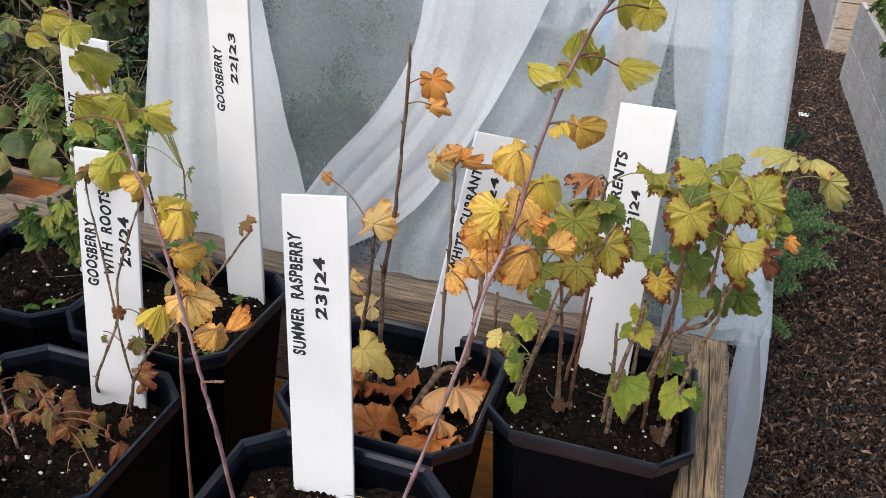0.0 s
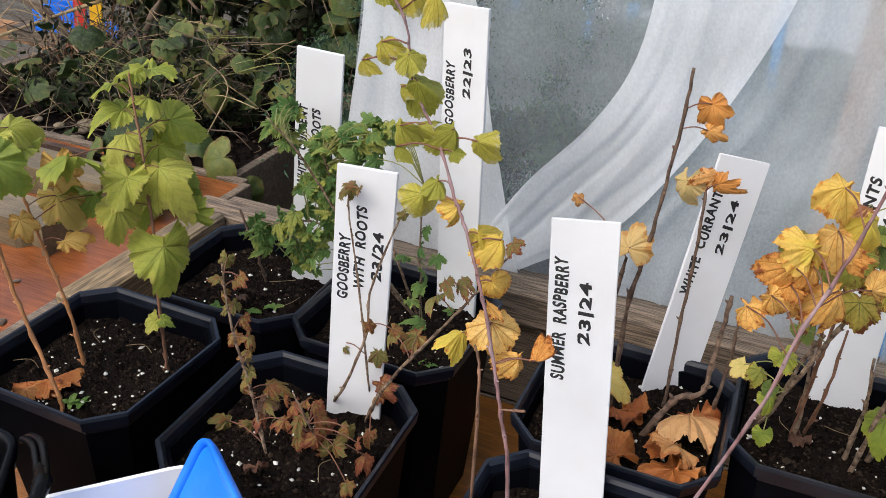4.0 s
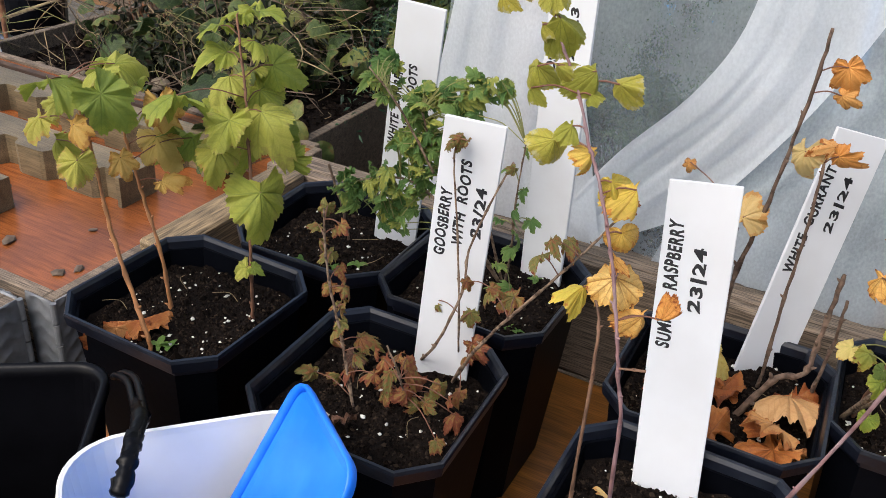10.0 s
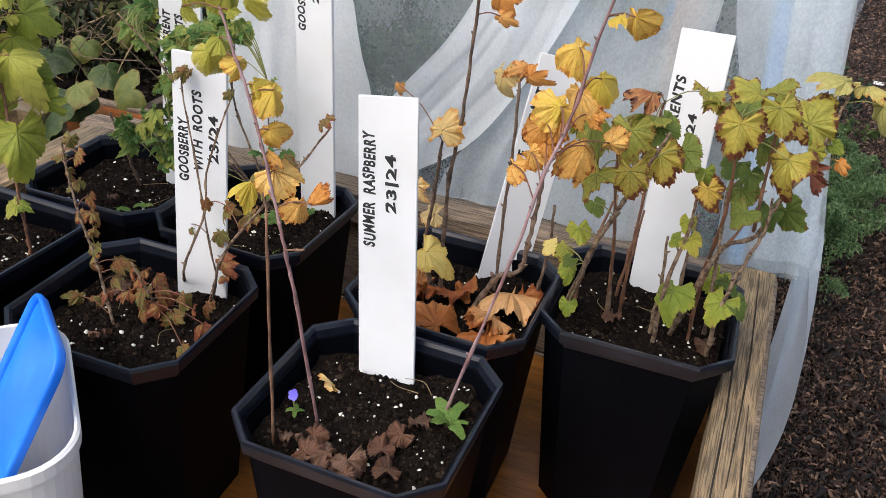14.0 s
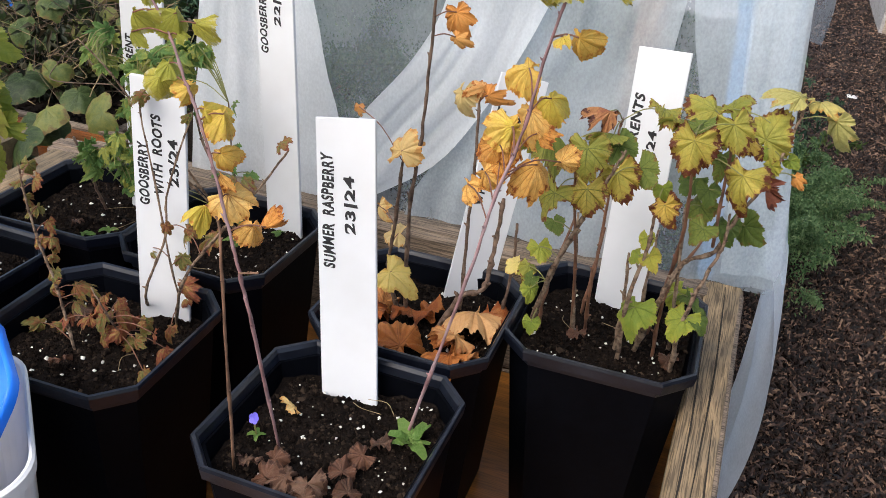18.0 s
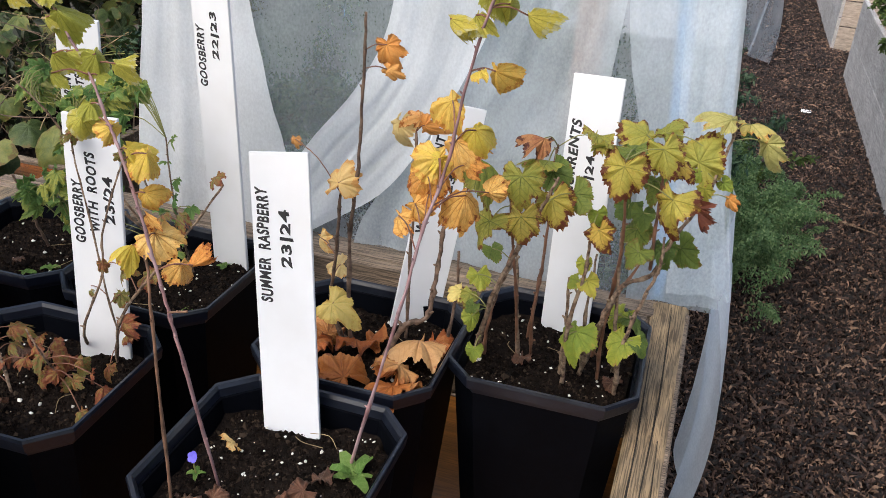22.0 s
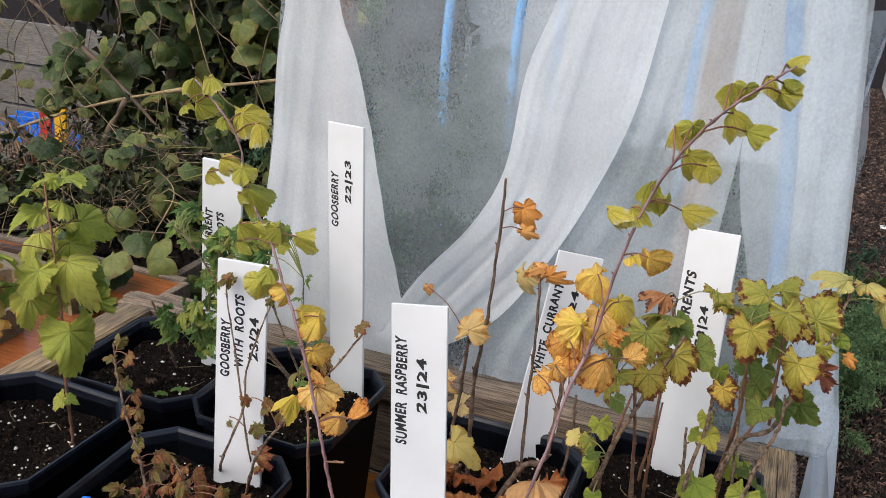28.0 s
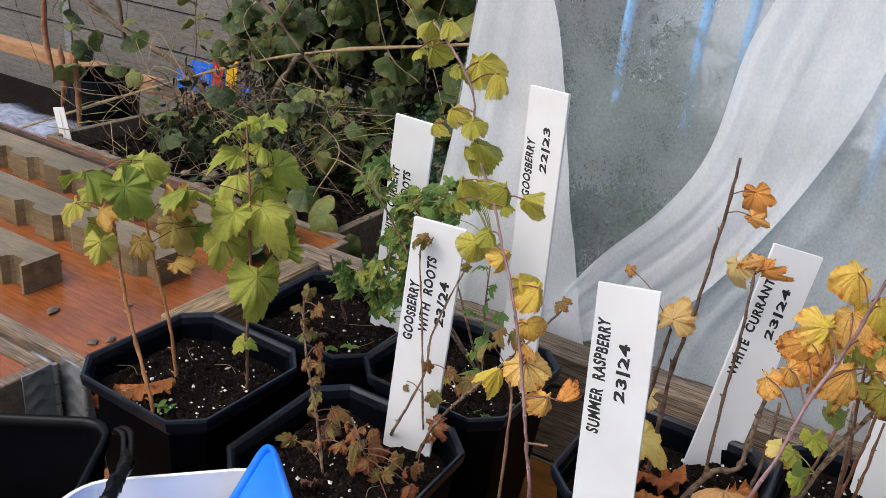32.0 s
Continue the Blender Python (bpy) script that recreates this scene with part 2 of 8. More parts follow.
PLYEDGE = material("dark_plywood_edge", (0.06, 0.035, 0.022), 0.8, noise_scale=20, dark=0.6, bump=0.5, stretch=(1, 1, 12), grain=0.5)
PLYIN = material("orange_floor_plywood", (0.24, 0.09, 0.015), 0.35, noise_scale=10, dark=0.6, bump=0.1, stretch=(1, 7, 1), stain=(0.13, 0.05, 0.013), stain_scale=6, stain_amount=0.7, grain=0.3)
STEEL = material("galvanised_steel", (0.2, 0.21, 0.225), 0.6, 0.4, noise_scale=60, dark=0.75, bump=0.1, stain=(0.3, 0.3, 0.3), stain_scale=20)
BARK = material("bark_mulch", (0.009, 0.0055, 0.0045), 0.95, noise_scale=60, dark=0.35, bump=1.0, stain=(0.018, 0.011, 0.008), stain_scale=10, spec=0.12)
NET_THIN = net_material("fine_net", 0.28, (0.83, 0.9, 0.94))
NET_MID = net_material("doubled_net", 0.42, (0.83, 0.9, 0.94))
NET_FOLD = net_material("gathered_net", 0.74, (0.92, 0.95, 0.97))
BLUEPIPE = material("blue_water_pipe", (0.12, 0.38, 0.75), 0.4, noise_scale=30, dark=0.9, bump=0.02)
CANE = material("brown_cane", (0.16, 0.085, 0.05), 0.7, noise_scale=60, dark=0.5, bump=0.4)
WEED_LEAF = leaf_material("fresh_weed_leaf", [(0.06, 0.14, 0.022), (0.09, 0.18, 0.03), (0.13, 0.22, 0.045)], (0.15, 0.2, 0.05), 0.98, (0.24, 0.33, 0.12), 0.5, glow=0.25)


# ---- building blocks ----
def link(name, bm, mat, parent=None, label="", smooth=False):
    me = bpy.data.meshes.new(name)
    bm.to_mesh(me)
    bm.free()
    for m in (mat if isinstance(mat, (list, tuple)) else [mat]):
        me.materials.append(m)
    if smooth:
        me.shade_smooth()
    ob = new(name, me)
    if parent:
        ob.parent = parent
    if label:
        ob["label"] = label
    return ob


def thing(name, label, category, group="", kind="", at=(0, 0, 0), turn=0.0):
    ob = new(name)
    ob.empty_display_size = 0.05
    ob.matrix_basis = pose(*at, 0, 0, turn)
    return tagged(ob, label, category, group, kind)


def add_box(bm, x0, x1, y0, y1, z0, z1, bevel=0.0, matrix=None):
    r = bmesh.ops.create_cube(bm, size=1.0)
    bmesh.ops.transform(bm, verts=r["verts"], matrix=Matrix.Translation(((x0 + x1) / 2, (y0 + y1) / 2, (z0 + z1) / 2)) @ Matrix.Diagonal((x1 - x0, y1 - y0, z1 - z0, 1)))
    verts = r["verts"]
    if bevel:
        edges = list({e for v in verts for e in v.link_edges})
        out = bmesh.ops.bevel(bm, geom=edges, offset=bevel, segments=1, affect="EDGES")
        verts = list({v for f in out["faces"] for v in f.verts} | {v for v in verts if v.is_valid})
    if matrix:
        bmesh.ops.transform(bm, verts=verts, matrix=matrix)
    return verts


def box(name, dims, mat, parent=None, bevel=0.002, label=""):
    bm = bmesh.new()
    add_box(bm, *dims, bevel)
    return link(name, bm, mat, parent, label)


def add_tube(bm, pts, radii, sides=7, wobble=0.0):
    """A swept tube through pts with a radius at each."""
    pts = [Vector(p) for p in pts]
    rings = []
    side = None
    for k, p in enumerate(pts):
        d = (pts[min(k + 1, len(pts) - 1)] - pts[max(k - 1, 0)]).normalized()
        if side is None:
            side = d.orthogonal().normalized()
        side = (side - d * side.dot(d)).normalized()
        up = d.cross(side)
        r = radii[k] if isinstance(radii, (list, tuple)) else radii
        rings.append([bm.verts.new(p + (side * math.cos(2 * math.pi * j / sides) + up * math.sin(2 * math.pi * j / sides)) * r * (1 + random.uniform(-wobble, wobble))) for j in range(sides)])
    for a, b in zip(rings, rings[1:]):
        for j in range(sides):
            bm.faces.new((a[j], a[(j + 1) % sides], b[(j + 1) % sides], b[j]))
    bm.faces.new(rings[0][::-1]), bm.faces.new(rings[-1])


def smooth_line(pts, steps=6):
    """Catmull-Rom through pts."""
    p = [Vector(q) for q in pts]
    p = [2 * p[0] - p[1]] + p + [2 * p[-1] - p[-2]]
    out = []
    for k in range(1, len(p) - 2):
        for j in range(steps):
            t = j / steps
            out.append(0.5 * ((2 * p[k]) + (p[k + 1] - p[k - 1]) * t + (2 * p[k - 1] - 5 * p[k] + 4 * p[k + 1] - p[k + 2]) * t * t + (3 * p[k] - p[k - 1] - 3 * p[k + 1] + p[k + 2]) * t ** 3))
    return out + [p[-2]]


def leaf_mesh(name, outline, mat, fold=0.3, curl=0.3, ripple=0.1, rays=(0, 0.8, -0.8, 1.6, -1.6), rings=9, seed=1, n=128, pleat=0.03, limp=1.0):
    """A leaf blade of length 1 along +y from its stalk, as a web of rings; outline(angle) gives its reach. Ribs run along rays, side ribs between."""
    rnd = random.Random(seed)
    bm = bmesh.new()
    rim, far, way = [bm.verts.layers.float.new(k) for k in ("rim", "off", "along")]
    ph = [rnd.uniform(0, 6.28) for _ in range(4)]
    bend, droop = limp * rnd.uniform(-0.9, 0.9), limp * rnd.uniform(0.1, 0.75)

    def vert(a, q):
        r = outline(a) * q
        x, y = math.sin(a) * r, math.cos(a) * r
        k = min(rays, key=lambda g: abs(a - g))
        along, off = r * math.cos(a - k), abs(r * math.sin(a - k))
        main = max(0.0, 1 - off / (0.025 + 0.012 * (1 - q)))
        wave = math.cos(2 * math.pi * (along - 0.75 * off) * 6.5)
        z = fold * abs(x) * 0.8 - curl * (x * x + max(0, y - 0.1) ** 2) * 0.8 + bend * x * y - droop * max(0, r - 0.35) ** 2 * (1 + 0.6 * math.sin(3 * a + ph[3]))
        z += ripple * q * q * (math.sin(5 * a + ph[0]) * 0.5 + math.sin(9 * a + ph[1]) * 0.35 + 0.2 * math.sin(17 * a + ph[2]))
        z -= pleat * (main + 0.5 * max(0, wave)) * min(1, 4 * q * (1.08 - q))
        v = bm.verts.new((x, y, z))
        v[rim], v[far], v[way] = q, off, along
        return v

    angles = [-math.pi + 2 * math.pi * (k + 0.5) / n for k in range(n)]
    centre = vert(0, 0)
    web = [[vert(a, (q / rings) ** 0.85) for a in angles] for q in range(1, rings + 1)]
    for k in range(n):
        j = (k + 1) % n
        bm.faces.new((centre, web[0][j], web[0][k]))
        for a, b in zip(web, web[1:]):
            bm.faces.new((a[k], a[j], b[j], b[k]))
    me = bpy.data.meshes.new(name)
    bm.to_mesh(me)
    bm.free()
    me.materials.append(mat)
    me.shade_smooth()
    return me


def currant_outline(seed, teeth=0.05, deep=0.28):
    rnd = random.Random(seed)
    j = [rnd.uniform(0.9, 1.1) for _ in range(6)]

    def reach(a):
        lobes = [(0, 1.08 * j[0], 0.42), (0.8, 0.8 * j[1], 0.44), (-0.8, 0.8 * j[2], 0.44), (1.6, 0.52 * j[3], 0.6), (-1.6, 0.52 * j[4], 0.6)]
        r = max(h * (1 - deep * min(1.6, ((a - c) / w) ** 2)) for c, h, w in lobes)
        if abs(a) > 2.55:
            r = min(r, 0.4 - 0.42 * (abs(a) - 2.55))
        saw = 1 - 2 * ((abs(a) * 5.9 + 0.13 * seed + 0.25 * j[5]) % 1.0)
        fine = 1 - 2 * ((abs(a) * 11.3 + 0.2 * seed) % 1.0)
        return max(0.1, r) * (1 + 0.65 * teeth * saw + 0.35 * teeth * fine)
    return reach


def oval_outline(seed, wide=0.62, teeth=0.03):
    """A pointed egg shape with a saw edge, 1 long, widest near the stalk."""
    def reach(a):
        a = abs(a)
        t = a / math.pi
        r = (1 - t) ** 1.15 * 1.0 + 0.16 * t + wide * 0.62 * math.sin(a) ** 1.4 - 0.34 * math.sin(a) * (1 - t)
        return max(0.08, r) * (1 + teeth * (2 * ((a * 5.3 + 0.1 * seed) % 1.0) - 1))
    return reach


def narrow_outline(seed, wide=0.1):
    def reach(a):
        c, s = abs(math.cos(a)), abs(math.sin(a))
        r = 1 / math.sqrt((c / 0.5) ** 2 + (s / wide) ** 2)
        return r * 2 if abs(a) < math.pi / 2 else r * 0.5
    return reach


LEAVES = {}


def leaf_set(key, mat, outline, count=4, **kw):
    LEAVES[key] = [leaf_mesh(key, outline(s), mat, seed=s, **{k: (v(s) if callable(v) else v) for k, v in kw.items()}) for s in range(1, count + 1)]


def put_leaf(parent, key, at, size, heading, pitch=0.0, roll=0.0, name="leaf"):
    """One leaf: stalk end at a place, its tip towards heading (degrees, 0 is +y), raised by pitch."""
    ob = new(name, random.choice(LEAVES[key]))
    ob.parent = parent
    ob.matrix_basis = Matrix.Translation(at) @ Euler((radians(pitch), radians(roll), radians(heading)), "YXZ").to_matrix().to_4x4() @ Matrix.Scale(size, 4)
    return ob


leaf_set("bush", WEED_LEAF, lambda s: narrow_outline(s, 0.135), 4, fold=0.3, curl=0.3, ripple=0.1, rays=(0,), rings=4, n=24)

# ---- the raised bed that carries the pots ----
FLOOR, TOP, RIMZ, SOILZ = 0.555, 0.757, 0.815, 0.783
ground = tagged(box("ground", (-300, 300, -300, 300, -0.05, 0.0), BARK, bevel=0), "dark brown bark mulch over garden paths", "ground", kind="structure")
bed = thing("raised_bed", "weathered timber collar bed with an orange plywood floor", "raised bed")
box("floor_panel", (-0.93, 0.1, 0.1, 1.0, FLOOR - 0.018, FLOOR), PLYIN, bed, label="glossy orange plywood floor")
for k in range(3):
    z0 = 0.165 + 0.198 * k
    box("board", (-0.95, 0.12, 1.0, 1.022, z0, z0 + 0.195), WOOD_OLD, bed)
    if k < 2:
        box("board", (-0.95, -0.93, 0.0, 1.0, z0, min(z0 + 0.195, 0.536)), WOOD_OLD, bed)
    box("board", (0.1, 0.12, 0.0, 1.0, z0, z0 + 0.195), WOOD_OLD, bed)
    box("board", (-0.95, 0.12, -0.022, 0.0, z0, z0 + 0.195), WOOD_OLD, bed)
box("loose_rail", (-0.93, -0.875, 0.7, 0.984, 0.7, TOP), WOOD_POST, bed, 0.004, "weathered rail end")
box("stub", (-0.93, -0.875, 0.93, 0.984, FLOOR, 0.7), WOOD_OLD, bed)
box("side_rail", (0.072, 0.118, 0.02, 1.04, 0.70, TOP), WOOD_POST, bed, 0.004, "thick weathered side rail, cut at its end")
box("back_rail", (-0.95, 0.071, 0.985, 1.035, 0.70, TOP - 0.004), WOOD_OLD, bed, 0.004)
for k, (x, y0, y1) in enumerate([(0.083, 0.5, 0.9), (0.097, 0.62, 1.03), (0.107, 0.3, 0.75), (0.09, 0.05, 0.4)]):
    bm = bmesh.new()
    add_tube(bm, smooth_line([(x, y0, TOP + 0.0001), (x + 0.003, (y0 + y1) / 2, TOP + 0.0002), (x - 0.001, y1, TOP + 0.0001)], 8), [0.0004 + 0.0007 * math.sin(math.pi * q / 16) for q in range(17)], 5, 0.4)
    link("split", bm, SPLIT_DARK, bed, "dark drying split")
box("leg", (-0.95, -0.9, 0.0, 0.05, 0.0, 0.165), WOOD_OLD, bed), box("leg", (0.07, 0.12, 0.0, 0.05, 0.0, 0.165), WOOD_OLD, bed)
box("leg", (-0.95, -0.9, 0.95, 1.0, 0.0, 0.165), WOOD_OLD, bed), box("leg", (0.07, 0.12, 0.95, 1.0, 0.0, 0.165), WOOD_OLD, bed)


# ---- pots ----
def octagon(a, c):
    b = a - c
    return [(a, -b), (a, b), (b, a), (-b, a), (-a, b), (-a, -b), (-b, -a), (b, -a)]


def loft(bm, levels):
    """Stacked octagons (half width, cut, height), joined in order."""
    rings = [[bm.verts.new((x, y, z)) for x, y in octagon(a, c)] for a, c, z in levels]
    for p, q in zip(rings, rings[1:]):
        for j in range(8):
            bm.faces.new((p[j], p[(j + 1) % 8], q[(j + 1) % 8], q[j]))
    return rings


HIGH = RIMZ - FLOOR


def build_pot():
    ob = thing("plant_pot", "deep square black plastic pot with cut corners and thick rim", "plant pot", "black pots in the bed")
    bm = bmesh.new()
    rings = loft(bm, [(0.05, 0.02, 0.004), (0.072, 0.022, 0.0), (0.092, 0.027, HIGH - 0.012), (0.0892, 0.026, HIGH - 0.012), (0.069, 0.02, 0.006)])
    bm.faces.new(rings[0][::-1]), bm.faces.new(rings[-1])
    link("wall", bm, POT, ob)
    bm = bmesh.new()
    rings = loft(bm, [(0.0925, 0.027, HIGH - 0.016), (0.0978, 0.0288, HIGH - 0.014), (0.0994, 0.0298, HIGH - 0.003), (0.0985, 0.0295, HIGH), (0.0956, 0.0286, HIGH - 0.0003), (0.0935, 0.0278, HIGH - 0.004), (0.0893, 0.0263, HIGH - 0.032)])
    for j in range(8):
        bm.faces.new((rings[-1][j], rings[-1][(j + 1) % 8], rings[0][(j + 1) % 8], rings[0][j]))
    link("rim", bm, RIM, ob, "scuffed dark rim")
    return ob


POTS = {"leafy": (-0.731, 0.579), "roots": (-0.49, 0.562), "white_roots": (-0.686, 0.79), "gooseberry": (-0.487, 0.785),
        "raspberry": (-0.212, 0.531), "white": (-0.214, 0.742), "currants": (-0.02, 0.803)}
first_pot = build_pot()
for k, (u, v) in enumerate(POTS.values()):
    m = pose(u, v, FLOOR, 0, 0, random.uniform(-1.5, 1.5))
    if k == 0:
        first_pot.matrix_basis = m
    else:
        copy_thing(first_pot, m)

for u, v in POTS.values():
    bm = bmesh.new()
    n = 22
    grid = {}
    for i in range(n + 1):
        for j in range(n + 1):
            x, y = (i / n * 2 - 1) * 0.086, (j / n * 2 - 1) * 0.086
            if abs(x) + abs(y) > 0.15:
                s = 0.15 / (abs(x) + abs(y))
                x, y = x * s, y * s
            z = 0.008 * noise.noise(Vector((x + u, y + v, 0)) * 25) + 0.005 * noise.noise(Vector((x + u, y + v, 3)) * 80)
            grid[i, j] = bm.verts.new((x, y, z))
    for i in range(n):
        for j in range(n):
            bm.faces.new((grid[i, j], grid[i + 1, j], grid[i + 1, j + 1], grid[i, j + 1]))
    soil = link("potting_soil", bm, SOIL, smooth=True)
    soil.matrix_basis = pose(u, v, SOILZ)
    tagged(soil, "dark crumbly compost with white perlite in a pot", "soil", kind="stuff")

# ---- labels ----
def plant_label(tl, tr, foot, label):
    """A white strip from its top corners down to its foot (middle), with writing that runs up it."""
    tl, tr, foot = Vector(tl), Vector(tr), Vector(foot)
    top = (tl + tr) / 2
    across = (tr - tl).normalized()
    up = (top - foot).normalized()
    out = across.cross(up).normalized()
    across = up.cross(out)
    length = (top - foot).length
    ob = thing("plant_label", label, "plant label", "white labels in the pots")
    ob.matrix_basis = Matrix.Translation(foot) @ Matrix((across, up, out)).transposed().to_4x4()
    bm = bmesh.new()
    w = 0.0277
    add_box(bm, -w, w, -0.06, length, -0.0022, 0.0022, 0.0006)
    link("strip", bm, LABEL, ob)
    return ob


LABELS = [
    ((-0.289, 0.648, 1.043), (-0.233, 0.655, 1.045), (-0.228, 0.598, 0.785), "white plastic strip with a handwritten raspberry name"),
    ((-0.485, 0.649, 1.047), (-0.433, 0.659, 1.044), (-0.465, 0.636, 0.785), "white plastic strip with a handwritten gooseberry name"),
    ((-0.052, 0.923, 1.074), (0.003, 0.921, 1.076), (-0.02, 0.88, 0.785), "white strip half hidden by currant leaves"),
    ((-0.641, 0.835, 1.083), (-0.589, 0.841, 1.080), (-0.638, 0.843, 0.787), "white strip behind a green gooseberry bush"),
    ((-0.49, 0.88, 1.141), (-0.432, 0.868, 1.146), (-0.451, 0.866, 0.793), "tall white strip standing against the netting"),
    ((-0.187, 0.874, 1.039), (-0.139, 0.902, 1.023), (-0.188, 0.823, 0.776), "leaning white strip with a handwritten currant name"),
]
LABEL_TEXT = [
    [("SUMMER RASPBERRY", 0.122, 0.242, -0.0105, 0.0135), ("23|24", 0.158, 0.218, 0.013, 0.0165)],
    [("GOOSBERRY", 0.125, 0.2, -0.011, 0.0125), ("WITH ROOTS", 0.138, 0.23, 0.004, 0.012), ("23/24", 0.15, 0.205, 0.021, 0.013)],
    [("CURRENTS", 0.155, 0.25, -0.011, 0.013), ("23|24", 0.155, 0.21, 0.012, 0.0155)],
    [("WHITE CURRENT", 0.12, 0.236, -0.0115, 0.0125), ("WITH ROOTS", 0.14, 0.232, 0.005, 0.0125), ("23/24", 0.165, 0.21, 0.022, 0.0125)],
    [("GOOSBERRY", 0.215, 0.295, -0.0105, 0.0135), ("22|23", 0.25, 0.31, 0.014, 0.0165)],
    [("WHITE CURRANT", 0.11, 0.235, -0.0105, 0.013), ("23|24", 0.16, 0.225, 0.014, 0.0155)],
]
LABEL_OBS = [plant_label(*row) for row in LABELS]

# ---- net cage behind ----
cage = thing("net_cage", "wooden frame over blue hoops, draped with fine white net", "net cage")
box("post", (-0.08, -0.045, 1.075, 1.1, 0.6, 1.9), WOOD_PALE, cage)

# ---- beds along the path ----
path_bed = thing("path_bed", "pale grey timber bed wall beside the bark path", "raised bed")
for k in range(2):
    box("board", (0.81, 0.835, 2.2, 5.4, 0.225 * k, 0.225 * k + 0.223), WOOD_GREY, path_bed)
far_bed = thing("far_bed", "grey timber bed with a pale end wall", "raised bed")
for k in range(3):
    box("board", (0.78, 0.8, 6.06, 9.0, 0.215 * k, 0.215 * k + 0.21), WOOD_GREY, far_bed)
for k in range(4):
    box("end_board", (0.8, 2.0, 6.06, 6.08, 0.16 * k, 0.16 * k + 0.154), WOOD_END, far_bed)

# ---- beds and lids on the other side ----
for u1, v0, v1, top in [(-1.152, 0.736, 1.398, 0.576), (-1.202, -0.2, 0.666, 0.572)]:
    lid = thing("bed_lid", "wet orange film-faced plywood lid set into a timber bed", "bed lid")
    box("panel", (-2.4, u1, v0, v1, top - 0.003, top), PLY, lid, 0.001, "glossy wet orange film face")
    box("core", (-2.4, u1 - 0.001, v0 + 0.001, v1, top - 0.016, top - 0.003), PLYEDGE, lid, 0, "dark laminated edge")
near_bed = thing("near_bed", "old timber collar bed with steel corner hinges and an orange lid", "raised bed")
bean_bed = thing("bean_bed", "soil-filled timber bed with tangled beans", "raised bed")
lid_bed = thing("lidded_bed", "old timber collar bed under an orange lid", "raised bed")
for k in range(3):
    z0 = 0.195 * k
    box("board", (-2.4, -1.15, 0.712, 0.734, z0, z0 + 0.193), WOOD_OLD, lid_bed)
    box("board", (-1.15, -1.13, 0.712, 1.4, z0, z0 + 0.193), WOOD_OLD, lid_bed)
back_wall = thing("back_bed", "tall grey plank bed behind the beans", "raised bed")
for k in range(4):
    box("board", (-7, -1.5, 3.0, 3.03, 0.2 * k, 0.2 * k + 0.188), WOOD_WALL, back_wall)

# ---- more materials ----
CANE_PURPLE = material("purple_bloomed_cane", (0.24, 0.13, 0.13), 0.6, noise_scale=70, dark=0.6, bump=0.2, stain=(0.4, 0.31, 0.33), stain_scale=30, stain_amount=0.6)
CANE_DARK = material("dark_cane", (0.1, 0.06, 0.04), 0.85, noise_scale=140, dark=0.35, bump=0.9, stain=(0.19, 0.13, 0.09), stain_scale=70)
CANE_GREY = material("grey_brown_cane", (0.13, 0.08, 0.05), 0.9, noise_scale=220, dark=0.25, bump=1.0, stain=(0.3, 0.22, 0.15), stain_scale=110, stain_amount=0.8)
CANE_BROWN = material("red_brown_cane", (0.17, 0.08, 0.045), 0.7, noise_scale=80, dark=0.55, bump=0.4)
CANE_TAN = material("tan_cane", (0.36, 0.16, 0.06), 0.6, noise_scale=70, dark=0.65, bump=0.3, stain=(0.22, 0.1, 0.05), stain_scale=30)
STALK_RED = material("reddish_leaf_stalk", (0.17, 0.07, 0.04), 0.6, noise_scale=60, bump=0.1)
STALK_GREEN = material("green_leaf_stalk", (0.2, 0.2, 0.06), 0.6, noise_scale=60, bump=0.1)
STRAW = material("dry_straw", (0.27, 0.2, 0.105), 0.85, noise_scale=50, dark=0.6, bump=0.3, stain=(0.17, 0.12, 0.07), stain_scale=12)
VINE = material("dry_vine", (0.1, 0.067, 0.045), 0.9, noise_scale=50, dark=0.5, bump=0.6, stain=(0.17, 0.13, 0.09), stain_scale=14)
BLUE = material("blue_plastic", (0.008, 0.17, 0.8), 0.4, noise_scale=8, dark=0.9, bump=0.05, stain=(0.05, 0.28, 0.9), stain_scale=16, stain_amount=0.5, spec=0.35)
WHITEPLASTIC = material("white_plastic", (0.8, 0.8, 0.79), 0.4, noise_scale=12, dark=0.97, bump=0.02, stain=(0.7, 0.68, 0.64), stain_scale=26, stain_amount=0.25)
BLACKPLASTIC = material("black_tub_plastic", (0.003, 0.003, 0.004), 0.3, noise_scale=60, bump=0.1, stain=(0.006, 0.006, 0.008), stain_scale=18, spec=0.14)
TARP = material("blue_grey_tarpaulin", (0.5, 0.54, 0.66), 0.5, noise_scale=40, dark=0.6, bump=0.5, stain=(0.2, 0.21, 0.25), stain_scale=9)
YELLOW = material("yellow_plastic", (0.75, 0.42, 0.01), 0.4, noise_scale=20, dark=0.9, bump=0.02)
RED = material("red_plastic", (0.5, 0.03, 0.02), 0.4, noise_scale=20, dark=0.9, bump=0.02)
POD = material("dry_bean_pod", (0.24, 0.1, 0.045), 0.7, noise_scale=40, dark=0.5, bump=0.5)
PETAL = material("violet_petal", (0.12, 0.1, 0.55), 0.6, noise_scale=60, bump=0.05)
DEAD = leaf_material("fallen_tan_leaf", [(0.3, 0.085, 0.02), (0.42, 0.15, 0.035), (0.55, 0.27, 0.1), (0.36, 0.1, 0.025)], (0.16, 0.045, 0.015), 0.92, (0.18, 0.06, 0.02), 0.6, glow=0.15)
